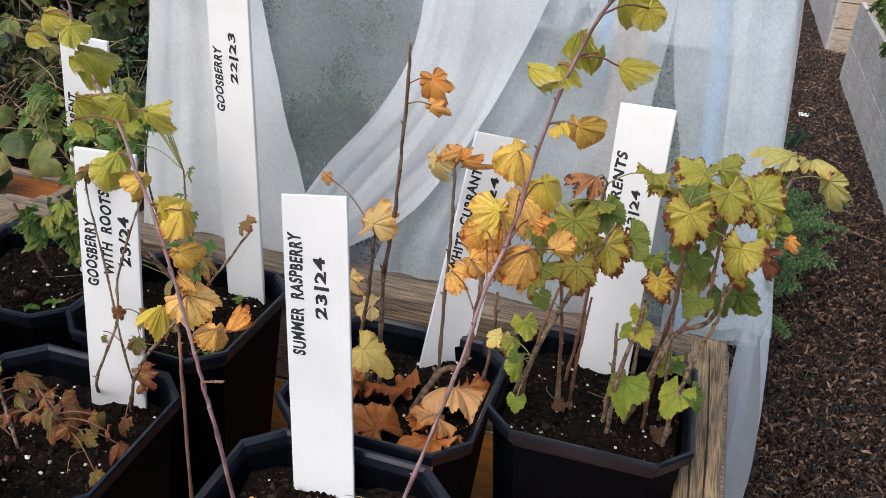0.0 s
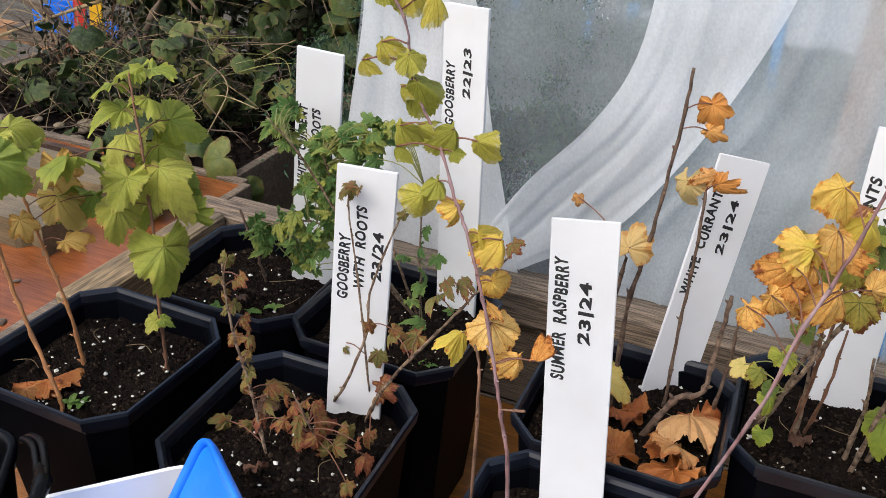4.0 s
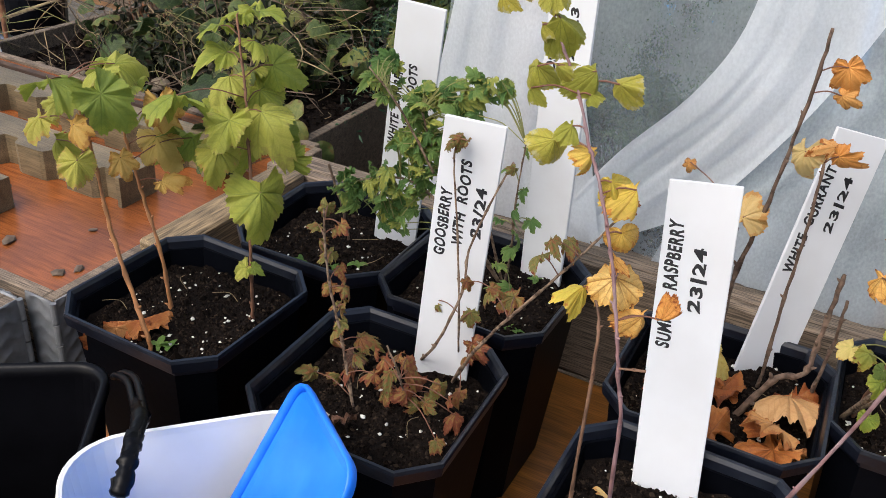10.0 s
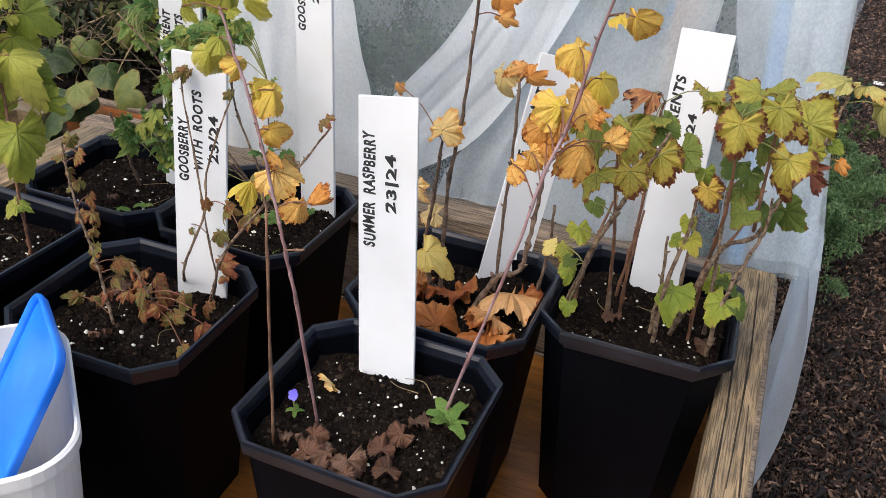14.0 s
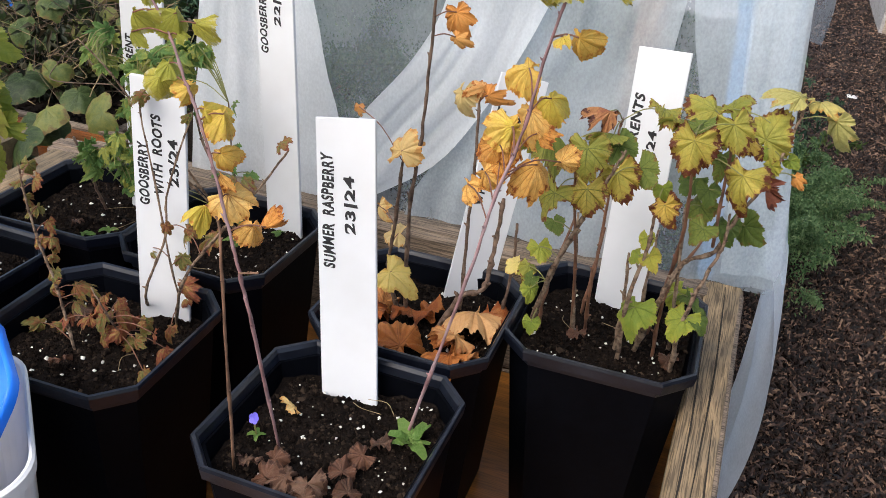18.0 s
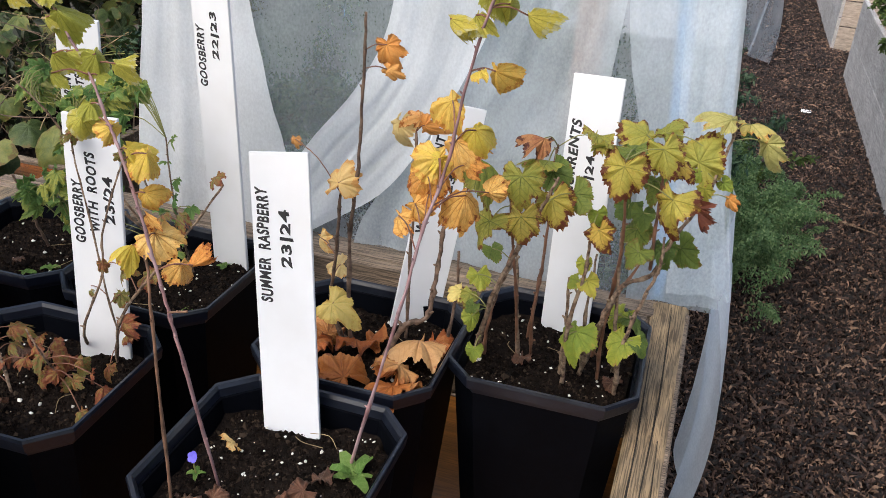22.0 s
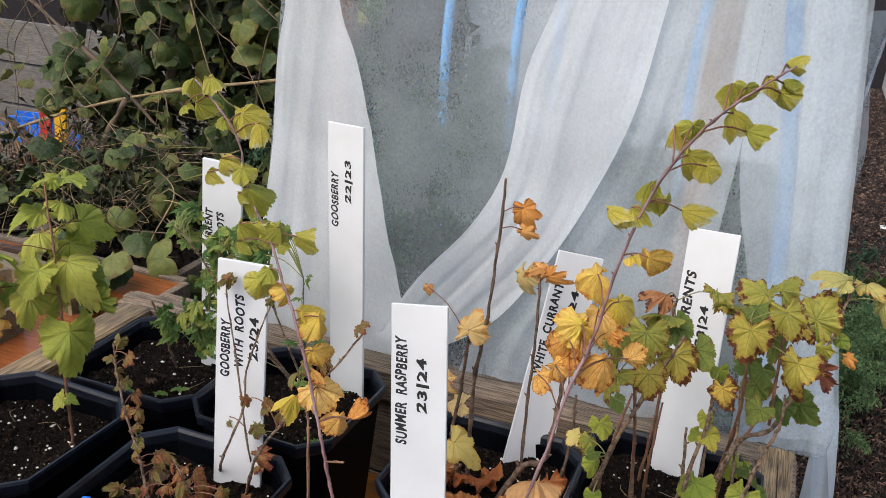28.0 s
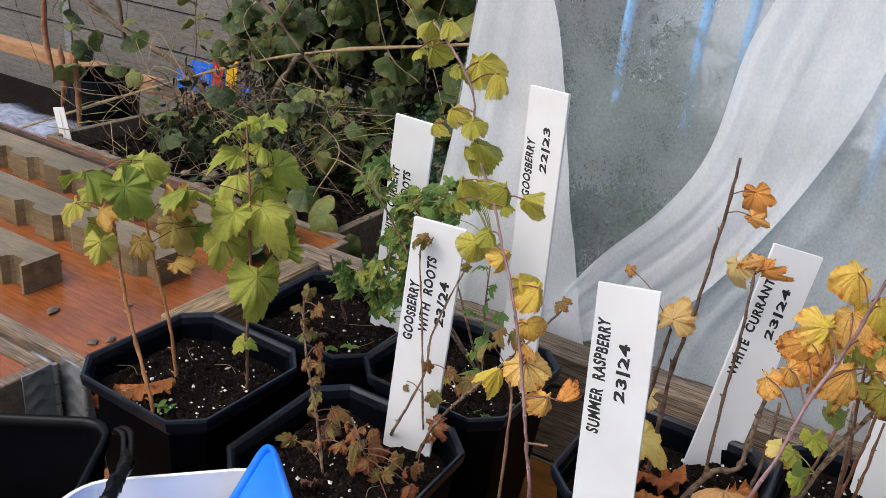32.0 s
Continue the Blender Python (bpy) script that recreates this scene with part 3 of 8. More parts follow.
WP_DRY = leaf_material("fallen_buff_leaf", [(0.52, 0.28, 0.11), (0.6, 0.36, 0.16), (0.5, 0.24, 0.08)], (0.34, 0.12, 0.035), 0.95, (0.3, 0.13, 0.05), 0.55, glow=0.15)
LITTER = leaf_material("dark_leaf_litter", [(0.055, 0.03, 0.02), (0.12, 0.05, 0.028), (0.17, 0.1, 0.065)], (0.05, 0.02, 0.012), 0.8, (0.16, 0.1, 0.06), 0.4, glow=0.1)
RG = leaf_material("raspberry_leaf_green", [(0.33, 0.34, 0.055), (0.41, 0.4, 0.065), (0.49, 0.45, 0.08), (0.58, 0.48, 0.08)], (0.56, 0.53, 0.28), 0.93, (0.15, 0.16, 0.02), 0.5)
RY = leaf_material("raspberry_leaf_yellow", [(0.62, 0.52, 0.09), (0.74, 0.57, 0.1), (0.8, 0.57, 0.14), (0.8, 0.48, 0.1)], (0.6, 0.24, 0.05), 0.95, (0.46, 0.27, 0.03), 0.6)
RO = leaf_material("raspberry_leaf_orange", [(0.84, 0.6, 0.22), (0.84, 0.52, 0.15), (0.8, 0.4, 0.1), (0.7, 0.27, 0.06)], (0.3, 0.085, 0.02), 0.9, (0.34, 0.1, 0.015), 0.65)
WO = leaf_material("currant_leaf_orange", [(0.78, 0.43, 0.14), (0.72, 0.31, 0.075), (0.8, 0.52, 0.22)], (0.4, 0.13, 0.03), 0.85, (0.5, 0.18, 0.04), 0.4)
WY = leaf_material("currant_leaf_yellow", [(0.6, 0.52, 0.13), (0.74, 0.6, 0.22), (0.68, 0.5, 0.13)], (0.55, 0.32, 0.08), 0.95, (0.46, 0.44, 0.1), 0.4)
CL = leaf_material("currant_leaf_mottled", [(0.15, 0.19, 0.035), (0.24, 0.26, 0.045), (0.34, 0.31, 0.06), (0.42, 0.32, 0.06)], (0.17, 0.05, 0.022), 0.9, (0.06, 0.085, 0.015), 0.75, turning=0.5)
CR = leaf_material("currant_leaf_golden", [(0.25, 0.28, 0.055), (0.35, 0.34, 0.065), (0.48, 0.4, 0.075), (0.57, 0.38, 0.075)], (0.13, 0.03, 0.018), 0.8, (0.15, 0.14, 0.02), 0.6, turning=0.5)
CD = leaf_material("currant_leaf_withered", [(0.13, 0.04, 0.025), (0.22, 0.07, 0.035), (0.5, 0.26, 0.1)], (0.07, 0.02, 0.014), 0.85, (0.07, 0.025, 0.015), 0.5, glow=0.15)
CP = leaf_material("currant_leaf_pale", [(0.42, 0.39, 0.13), (0.52, 0.46, 0.17), (0.56, 0.42, 0.1)], (0.45, 0.2, 0.05), 0.9, (0.2, 0.2, 0.04), 0.7)
CG = leaf_material("currant_leaf_green", [(0.075, 0.12, 0.028), (0.12, 0.17, 0.035), (0.19, 0.23, 0.045)], (0.2, 0.12, 0.035), 0.98, (0.045, 0.075, 0.015), 0.7)
CY = leaf_material("currant_leaf_lime", [(0.2, 0.27, 0.04), (0.34, 0.36, 0.05), (0.46, 0.4, 0.06)], (0.4, 0.25, 0.06), 0.98, (0.12, 0.17, 0.03), 0.6)
WP = leaf_material("currant_leaf_parchment", [(0.62, 0.47, 0.2), (0.7, 0.55, 0.28), (0.72, 0.5, 0.2)], (0.62, 0.32, 0.1), 0.85, (0.5, 0.32, 0.1), 0.4)
AG = leaf_material("blackcurrant_leaf", [(0.2, 0.26, 0.045), (0.27, 0.32, 0.05), (0.36, 0.38, 0.06), (0.44, 0.43, 0.085)], (0.36, 0.32, 0.08), 1.0, (0.12, 0.18, 0.03), 0.5)
AL = leaf_material("blackcurrant_leaf_lime", [(0.32, 0.34, 0.06), (0.42, 0.4, 0.07), (0.52, 0.44, 0.1)], (0.5, 0.32, 0.09), 0.93, (0.22, 0.25, 0.04), 0.5)
AY = leaf_material("blackcurrant_leaf_yellow", [(0.62, 0.46, 0.13), (0.7, 0.52, 0.18), (0.62, 0.38, 0.1)], (0.45, 0.22, 0.05), 0.88, (0.5, 0.34, 0.08), 0.4)
BB = leaf_material("gooseberry_leaf_bronze", [(0.21, 0.075, 0.035), (0.28, 0.13, 0.045), (0.16, 0.165, 0.045), (0.24, 0.22, 0.065), (0.32, 0.17, 0.055), (0.28, 0.085, 0.042)], (0.2, 0.055, 0.03), 0.9, (0.07, 0.045, 0.02), 0.65, blotch=0.6)
GG = leaf_material("gooseberry_leaf_green", [(0.055, 0.12, 0.03), (0.08, 0.165, 0.04), (0.12, 0.21, 0.05), (0.16, 0.25, 0.06), (0.36, 0.36, 0.07)], (0.16, 0.2, 0.06), 0.95, (0.14, 0.22, 0.08), 0.4, glow=0.3, blotch=0.2)
BEAN = leaf_material("bean_leaf", [(0.014, 0.026, 0.008), (0.026, 0.046, 0.012), (0.05, 0.078, 0.02), (0.09, 0.12, 0.03), (0.17, 0.18, 0.045)], (0.13, 0.09, 0.03), 0.93, (0.1, 0.14, 0.05), 0.55, glow=0.2)


def island_material(name, colours, rough=0.6, glow=0.25, spec=0.3):
    """For joined small pieces: a colour by chance for each piece."""
    m = bpy.data.materials.new(name)
    m.use_nodes = True
    n, l = m.node_tree.nodes, m.node_tree.links
    b = n["Principled BSDF"]
    b.inputs["Roughness"].default_value, b.inputs["Specular IOR Level"].default_value = rough, spec
    g, ramp = n.new("ShaderNodeNewGeometry"), n.new("ShaderNodeValToRGB")
    e = ramp.color_ramp.elements
    e[0].color, e[1].color = (*colours[0], 1), (*colours[-1], 1)
    for k, c in enumerate(colours[1:-1]):
        e.new((k + 1) / (len(colours) - 1)).color = (*c, 1)
    l.new(g.outputs["Random Per Island"], ramp.inputs[0])
    co, tex, mul = n.new("ShaderNodeTexCoord"), n.new("ShaderNodeTexNoise"), n.new("ShaderNodeMix")
    tex.inputs["Scale"].default_value, tex.inputs["Detail"].default_value = 90, 4
    l.new(co.outputs["Object"], tex.inputs["Vector"])
    mul.data_type, mul.blend_type = "RGBA", "MULTIPLY"
    mul.inputs[0].default_value = 0.6
    l.new(ramp.outputs[0], mul.inputs[6])
    l.new(tex.outputs[0], mul.inputs[7])
    l.new(mul.outputs[2], b.inputs["Base Color"])
    if glow:
        tr, ms = n.new("ShaderNodeBsdfTranslucent"), n.new("ShaderNodeMixShader")
        l.new(ramp.outputs[0], tr.inputs["Color"])
        ms.inputs[0].default_value = glow
        l.new(b.outputs[0], ms.inputs[1]), l.new(tr.outputs[0], ms.inputs[2])
        l.new(ms.outputs[0], n["Material Output"].inputs["Surface"])
    return m


CHIPS = island_material("loose_bark_chips", [(0.0045, 0.0027, 0.0022), (0.008, 0.0045, 0.0035), (0.015, 0.008, 0.006), (0.032, 0.017, 0.0125), (0.062, 0.034, 0.0245), (0.13, 0.075, 0.052), (0.36, 0.23, 0.15)], 0.65, 0, 0.4)
CRUMBS = island_material("compost_crumb_mix", [(0.003, 0.002, 0.0015), (0.006, 0.004, 0.003), (0.012, 0.008, 0.006), (0.022, 0.015, 0.011), (0.06, 0.042, 0.03)], 0.95, 0, 0.06)
FERN = island_material("feathery_foliage", [(0.06, 0.13, 0.05), (0.11, 0.21, 0.08), (0.18, 0.3, 0.12), (0.28, 0.38, 0.17)], 0.5, 0.25)
CAGED = island_material("caged_foliage", [(0.016, 0.042, 0.024), (0.035, 0.085, 0.045), (0.07, 0.135, 0.07), (0.13, 0.2, 0.11)], 0.6, 0.2)
BED_GREEN = island_material("bed_foliage", [(0.05, 0.09, 0.02), (0.09, 0.15, 0.035), (0.15, 0.21, 0.05)], 0.6, 0.25)
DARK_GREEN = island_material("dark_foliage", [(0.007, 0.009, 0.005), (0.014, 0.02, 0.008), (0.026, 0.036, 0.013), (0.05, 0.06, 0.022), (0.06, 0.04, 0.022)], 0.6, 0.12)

# ---- leaf shapes ----
leaf_set("rg", RG, lambda s: oval_outline(s, 0.72, 0.035), 8, fold=lambda s: -0.4 - 0.16 * s, curl=lambda s: 0.25 + 0.14 * s, ripple=0.24, pleat=0.04, rays=(0, 0.5, -0.5, 1.0, -1.0, 1.6, -1.6))
leaf_set("ry", RY, lambda s: oval_outline(s, 0.75, 0.035), 7, fold=lambda s: -0.3 - 0.16 * s, curl=lambda s: 0.25 + 0.14 * s, ripple=0.36, pleat=0.04, rays=(0, 0.5, -0.5, 1.0, -1.0, 1.6, -1.6))
leaf_set("ro", RO, lambda s: oval_outline(s, 0.78, 0.04), 7, fold=lambda s: -0.25 - 0.14 * s, curl=lambda s: 0.35 + 0.19 * s, ripple=0.44, pleat=0.05, rays=(0, 0.45, -0.45, 0.9, -0.9, 1.5, -1.5))
leaf_set("wo", WO, lambda s: currant_outline(s, 0.06, 0.35), 4, fold=lambda s: -0.4 + 0.1 * s, curl=lambda s: 0.5 + 0.15 * s, ripple=0.22)
leaf_set("wp", WP, lambda s: currant_outline(s, 0.06, 0.2), 4, fold=lambda s: 0.15 - 0.15 * s, curl=lambda s: 0.2 + 0.2 * s, ripple=0.25)
leaf_set("cr", CR, lambda s: currant_outline(s + 2, 0.08, 0.18), 7, fold=lambda s: (-0.6, 0.35, -0.35, 0.45, -0.5, -0.2, 0.3)[s - 1], curl=lambda s: 0.2 + 0.08 * s, ripple=0.26, pleat=0.024)
leaf_set("cd", CD, lambda s: currant_outline(s, 0.09, 0.3), 4, fold=lambda s: 0.5 - 0.4 * s, curl=lambda s: 0.4 + 0.1 * s, ripple=0.4)
leaf_set("cy", CY, lambda s: currant_outline(s + 1, 0.07, 0.2), 5, fold=0.1, curl=lambda s: 0.15 + 0.1 * s, ripple=0.18)
leaf_set("al", AL, lambda s: currant_outline(s, 0.08, 0.2), 5, fold=lambda s: -0.15 * s, curl=lambda s: 0.3 + 0.1 * s, ripple=0.22)
leaf_set("wy", WY, lambda s: currant_outline(s, 0.05, 0.25), 3, fold=0.15, curl=lambda s: 0.15 * s, ripple=0.12)
leaf_set("cl", CL, lambda s: currant_outline(s, 0.08, 0.17), 8, pleat=0.024, fold=lambda s: (-0.6, 0.35, -0.35, 0.45, -0.5, -0.2, 0.25, -0.7)[s - 1], curl=lambda s: 0.15 + 0.1 * s, ripple=0.22)
leaf_set("cp", CP, lambda s: currant_outline(s + 3, 0.09, 0.36), 4, fold=lambda s: 0.3 * s - 0.6, curl=0.45, ripple=0.15)
leaf_set("cg", CG, lambda s: currant_outline(s, 0.07, 0.18), 4, fold=0.15, curl=0.25, ripple=0.12)
leaf_set("ag", AG, lambda s: currant_outline(s, 0.08, 0.22), 8, pleat=0.022, fold=lambda s: (-0.7, -0.45, 0.4, -0.3, 0.5, -0.6, -0.2, 0.3)[s - 1], curl=lambda s: 0.2 + 0.07 * s, ripple=0.2)
leaf_set("ay", AY, lambda s: currant_outline(s, 0.06, 0.34), 4, fold=lambda s: -0.1 * s, curl=lambda s: 0.2 + 0.1 * s, ripple=0.16)
leaf_set("bb", BB, lambda s: currant_outline(s, 0.1, 0.3), 5, fold=lambda s: -0.12 * s, curl=lambda s: 0.25 + 0.14 * s, ripple=0.22)
leaf_set("gg", GG, lambda s: currant_outline(s, 0.12, 0.38), 5, fold=lambda s: 0.1 * s - 0.2, curl=lambda s: 0.2 + 0.1 * s, ripple=0.16)
leaf_set("dl", DEAD, lambda s: currant_outline(s, 0.05, 0.13), 5, fold=lambda s: 0.35 * s - 1.0, curl=lambda s: 0.3 * s - 0.8, ripple=0.35)
leaf_set("tl", WP_DRY, lambda s: currant_outline(s, 0.05, 0.13), 3, fold=lambda s: -0.25 * s + 0.2, curl=lambda s: 0.3 + 0.12 * s, ripple=0.3, pleat=0.03, limp=0.6)
leaf_set("lt", LITTER, lambda s: currant_outline(s, 0.06, 0.15), 5, fold=lambda s: 0.15 * s - 0.4, curl=lambda s: 0.2 * s - 0.5, ripple=0.35)
leaf_set("roll", DEAD, lambda s: oval_outline(s, 0.9, 0.05), 3, fold=lambda s: -0.7 - 0.3 * s, curl=lambda s: 0.2 * s, ripple=0.5, pleat=0.08)
leaf_set("bean", BEAN, lambda s: oval_outline(s, 0.52 + 0.05 * s, 0.02), 7, fold=lambda s: 0.13 * s - 0.6, curl=lambda s: 0.15 + 0.1 * s, ripple=0.1, pleat=0.03, limp=0.35, rays=(0, 0.55, -0.55, 1.1, -1.1), n=44, rings=6)
FACING = Vector((-0.1, -0.86, 0.5)).normalized()
STEMS = {}


def stem(plant, mat, r0, r1, *pts):
    k = {CANE_DARK: 0.76, CANE_GREY: 0.58, CANE_PURPLE: 0.58, CANE_TAN: 0.66}.get(mat, 0.54)
    r0, r1 = r0 * k, r1 * k
    line = smooth_line(pts, 7)
    n = len(line)
    rnd = random.Random(n * 7 + int(1000 * pts[0][0]))
    for k in range(1, n - 1):
        line[k] = line[k] + Vector((rnd.gauss(0, 1), rnd.gauss(0, 1), 0)) * r0 * 0.16
    radii = [r0 + (r1 - r0) * k / (n - 1) for k in range(n)]
    for k in range(3, n - 1, 4):
        radii[k] *= 1.28
    bm = bmesh.new()
    add_tube(bm, line, [r * rnd.uniform(0.88, 1.14) for r in radii], 8, 0.12)
    for k in range(3, n - 1, 4):
        d = Vector((rnd.uniform(-1, 1), rnd.uniform(-1, 0.2), 0.7)).normalized()
        add_tube(bm, [line[k], line[k] + d * radii[k] * 2.0, line[k] + d * radii[k] * 2.9], [radii[k] * 0.6, radii[k] * 0.5, radii[k] * 0.1], 5)
    link("cane", bm, mat, plant, smooth=True)
    STEMS.setdefault(plant.name, []).extend(line)


def leaf(plant, key, centre, size, angle, tilt, turn, stalk_mat):
    """A leaf whose tip hangs at angle (0 down, 90 to +x), tilted along and turned about its length, on a stalk from the nearest cane."""
    share = {"ag": 0.95, "ay": 0.7, "cl": 0.8, "cg": 0.85, "cp": 0.4, "gg": 0.8, "bb": 0.6}.get(key, 0.35)
    facing = FACING.lerp(Vector((random.gauss(0, 0.35), random.gauss(0.05, 0.2), 1)), random.uniform(0.45 * share, share)).normalized()
    right = Vector((0, 0, 1)).cross(facing).normalized()
    up = facing.cross(right)
    a = radians(angle)
    tip = right * math.sin(a) - up * math.cos(a)
    rot = Matrix((tip.cross(facing), tip, facing)).transposed()
    rot = rot @ Euler((radians(tilt), 0, 0)).to_matrix() @ Euler((0, radians(turn), 0)).to_matrix()
    centre = Vector(centre)
    foot = centre - (rot @ Vector((0, 1, 0))) * size * 0.38
    ob = new("leaf", random.choice(LEAVES[key]))
    ob.parent = plant
    size *= 0.86 if key == "bb" else 1
    ob.matrix_basis = Matrix.Translation(foot) @ rot.to_4x4() @ Matrix.Diagonal((size * random.uniform(0.85, 1.1), size, size, 1))
    if key in ("rg", "ry", "ro") and random.random() < 0.3:
        twin = new("leaf", random.choice(LEAVES[key]))
        twin.parent = plant
        swing = random.choice((-1, 1)) * random.uniform(50, 85)
        twin.matrix_basis = Matrix.Translation(foot) @ (rot @ Euler((radians(random.uniform(-25, 25)), radians(random.uniform(-25, 25)), radians(swing))).to_matrix()).to_4x4() @ Matrix.Scale(size * random.uniform(0.6, 0.8), 4)
    near = min(STEMS[plant.name], key=lambda p: (p - foot).length + 0.6 * max(0, p.z - foot.z))
    if 0.004 < (near - foot).length < 0.16:
        bm = bmesh.new()
        mid = (near + foot) / 2 + Vector((0, 0, 0.12 * (near - foot).length))
        add_tube(bm, smooth_line([near, mid, foot], 3), 0.00055, 5)
        link("stalk", bm, stalk_mat, plant, smooth=True)


def blade(plant, key, centre, size, angle, flat, tilt, turn, stalk_mat):
    """A leaf that faces the path and the sky: angle is where its tip points (0 down, 90 to +x), flat how far it lies level, then tilted and turned."""
    centre = Vector(centre)
    facing = (Vector((-0.05, 0.0, 1.34)) - centre).normalized().lerp(Vector((random.gauss(0, 0.08), random.gauss(0, 0.08), 1)), flat).normalized()
    right = Vector((0, 0, 1)).cross(facing)
    right = (right if right.length > 0.05 else Vector((1, 0, 0))).normalized()
    up = facing.cross(right)
    a = radians(angle)
    tip = right * math.sin(a) - up * math.cos(a)
    rot = Matrix((tip.cross(facing), tip, facing)).transposed()
    rot = rot @ Euler((radians(tilt + random.gauss(-4, 10)), 0, 0)).to_matrix() @ Euler((0, radians(turn + random.gauss(0, 13)), 0)).to_matrix()
    foot = centre - (rot @ Vector((0, 1, 0))) * size * 0.36
    ob = new("leaf", random.choice(LEAVES[key]))
    ob.parent = plant
    ob.matrix_basis = Matrix.Translation(foot) @ rot.to_4x4() @ Matrix.Diagonal((size * random.uniform(0.92, 1.08), size, size, 1))
    near = min(STEMS[plant.name], key=lambda p: (p - foot).length + 0.6 * max(0, p.z - foot.z))
    if 0.003 < (near - foot).length < 0.16:
        bm = bmesh.new()
        mid = (near + foot) / 2 + Vector((0, 0, 0.12 * (near - foot).length))
        add_tube(bm, smooth_line([near, mid, foot], 3), 0.0006, 5)
        link("stalk", bm, stalk_mat, plant, smooth=True)


def fallen(key, u, v, z, size, turn, lift=0.0, label="dry curled tan leaf lying on the compost"):
    ob = new("fallen_leaf", random.choice(LEAVES[key]))
    ob.matrix_basis = pose(u, v, z, random.uniform(-16, 16) + lift, random.uniform(-32, 32), turn) @ Matrix.Scale(size, 4)
    tagged(ob, label, "leaf", "fallen leaves")


# ---- plants in the pots ----
raspberry = thing("raspberry_plant", "summer raspberry canes with yellow and orange autumn leaves", "raspberry plant")
stem(raspberry, CANE_PURPLE, 0.0024, 0.0011, (-0.253, 0.510, 0.771), (-0.256, 0.480, 0.930), (-0.263, 0.480, 0.965), (-0.273, 0.482, 1.009), (-0.282, 0.485, 1.042), (-0.292, 0.490, 1.068), (-0.303, 0.495, 1.094), (-0.315, 0.500, 1.115), (-0.327, 0.505, 1.142), (-0.340, 0.505, 1.166), (-0.350, 0.505, 1.186), (-0.353, 0.505, 1.214), (-0.363, 0.505, 1.234), (-0.379, 0.505, 1.251), (-0.392, 0.505, 1.263))
stem(raspberry, CANE_PURPLE, 0.0024, 0.0011, (-0.16, 0.571, 0.771), (-0.107, 0.55, 0.975), (-0.094, 0.555, 1.042), (-0.079, 0.56, 1.096), (-0.067, 0.555, 1.161), (-0.052, 0.545, 1.214), (-0.031, 0.52, 1.26), (-0.01, 0.505, 1.29), (0.008, 0.5, 1.308), (0.025, 0.5, 1.322))
stem(raspberry, CANE, 0.0026, 0.0014, (-0.276, 0.471, 0.771), (-0.281, 0.48, 0.964), (-0.287, 0.49, 1.005), (-0.301, 0.5, 1.022))
stem(raspberry, CANE, 0.0018, 0.0013, (-0.247, 0.478, 0.982), (-0.264, 0.478, 0.977))
blade(raspberry, "rg", (-0.369, 0.500, 1.202), 0.0121, -15, 0.25, 10, 25, STALK_RED)
blade(raspberry, "rg", (-0.384, 0.500, 1.190), 0.0099, -45, 0.25, -25, 35, STALK_RED)
blade(raspberry, "rg", (-0.346, 0.500, 1.199), 0.0128, 45, 0.25, 15, -30, STALK_RED)
blade(raspberry, "rg", (-0.338, 0.500, 1.184), 0.0171, 55, 0.25, 5, 0, STALK_RED)
blade(raspberry, "rg", (-0.355, 0.500, 1.178), 0.0074, -20, 0.25, 20, 40, STALK_RED)
blade(raspberry, "rg", (-0.340, 0.500, 1.157), 0.0089, 30, 0.25, 30, 30, STALK_RED)
blade(raspberry, "rg", (-0.356, 0.500, 1.150), 0.0139, -25, 0.25, -5, 20, STALK_RED)
blade(raspberry, "rg", (-0.359, 0.500, 1.138), 0.0088, -50, 0.25, -30, 50, STALK_RED)
blade(raspberry, "rg", (-0.315, 0.500, 1.155), 0.0145, 20, 0.25, 0, -15, STALK_RED)
blade(raspberry, "rg", (-0.298, 0.500, 1.155), 0.0129, 65, 0.25, 25, 10, STALK_RED)
blade(raspberry, "rg", (-0.318, 0.500, 1.143), 0.0067, 0, 0.25, 30, 40, STALK_RED)
blade(raspberry, "rg", (-0.338, 0.500, 1.105), 0.0163, -15, 0.25, 0, 10, STALK_RED)
blade(raspberry, "rg", (-0.324, 0.500, 1.120), 0.0116, 30, 0.25, 10, -30, STALK_RED)
blade(raspberry, "ry", (-0.312, 0.500, 1.104), 0.0133, -10, 0.25, 20, -35, STALK_RED)
blade(raspberry, "ry", (-0.292, 0.490, 1.093), 0.0144, 15, 0.2, 5, 20, STALK_RED)
blade(raspberry, "ry", (-0.276, 0.490, 1.092), 0.0155, 15, 0.2, -5, -25, STALK_RED)
blade(raspberry, "ry", (-0.280, 0.490, 1.062), 0.0131, 20, 0.2, 15, 10, STALK_RED)
blade(raspberry, "ro", (-0.279, 0.490, 1.027), 0.0206, -5, 0.2, 0, 0, STALK_RED)
blade(raspberry, "ry", (-0.305, 0.490, 1.019), 0.0153, -85, 0.2, 25, 10, STALK_RED)
blade(raspberry, "ro", (-0.258, 0.490, 1.008), 0.0133, 0, 0.2, 5, 10, STALK_RED)
blade(raspberry, "ro", (-0.243, 0.490, 1.016), 0.0106, 88, 0.2, 20, 45, STALK_RED)
blade(raspberry, "ro", (-0.286, 0.490, 1.046), 0.0083, -40, 0.2, 10, 40, STALK_RED)
blade(raspberry, "rg", (-0.352, 0.505, 1.236), 0.0192, 5, 0.25, 5, 10, STALK_RED)
blade(raspberry, "rg", (-0.332, 0.505, 1.236), 0.0107, 60, 0.25, 20, -20, STALK_RED)
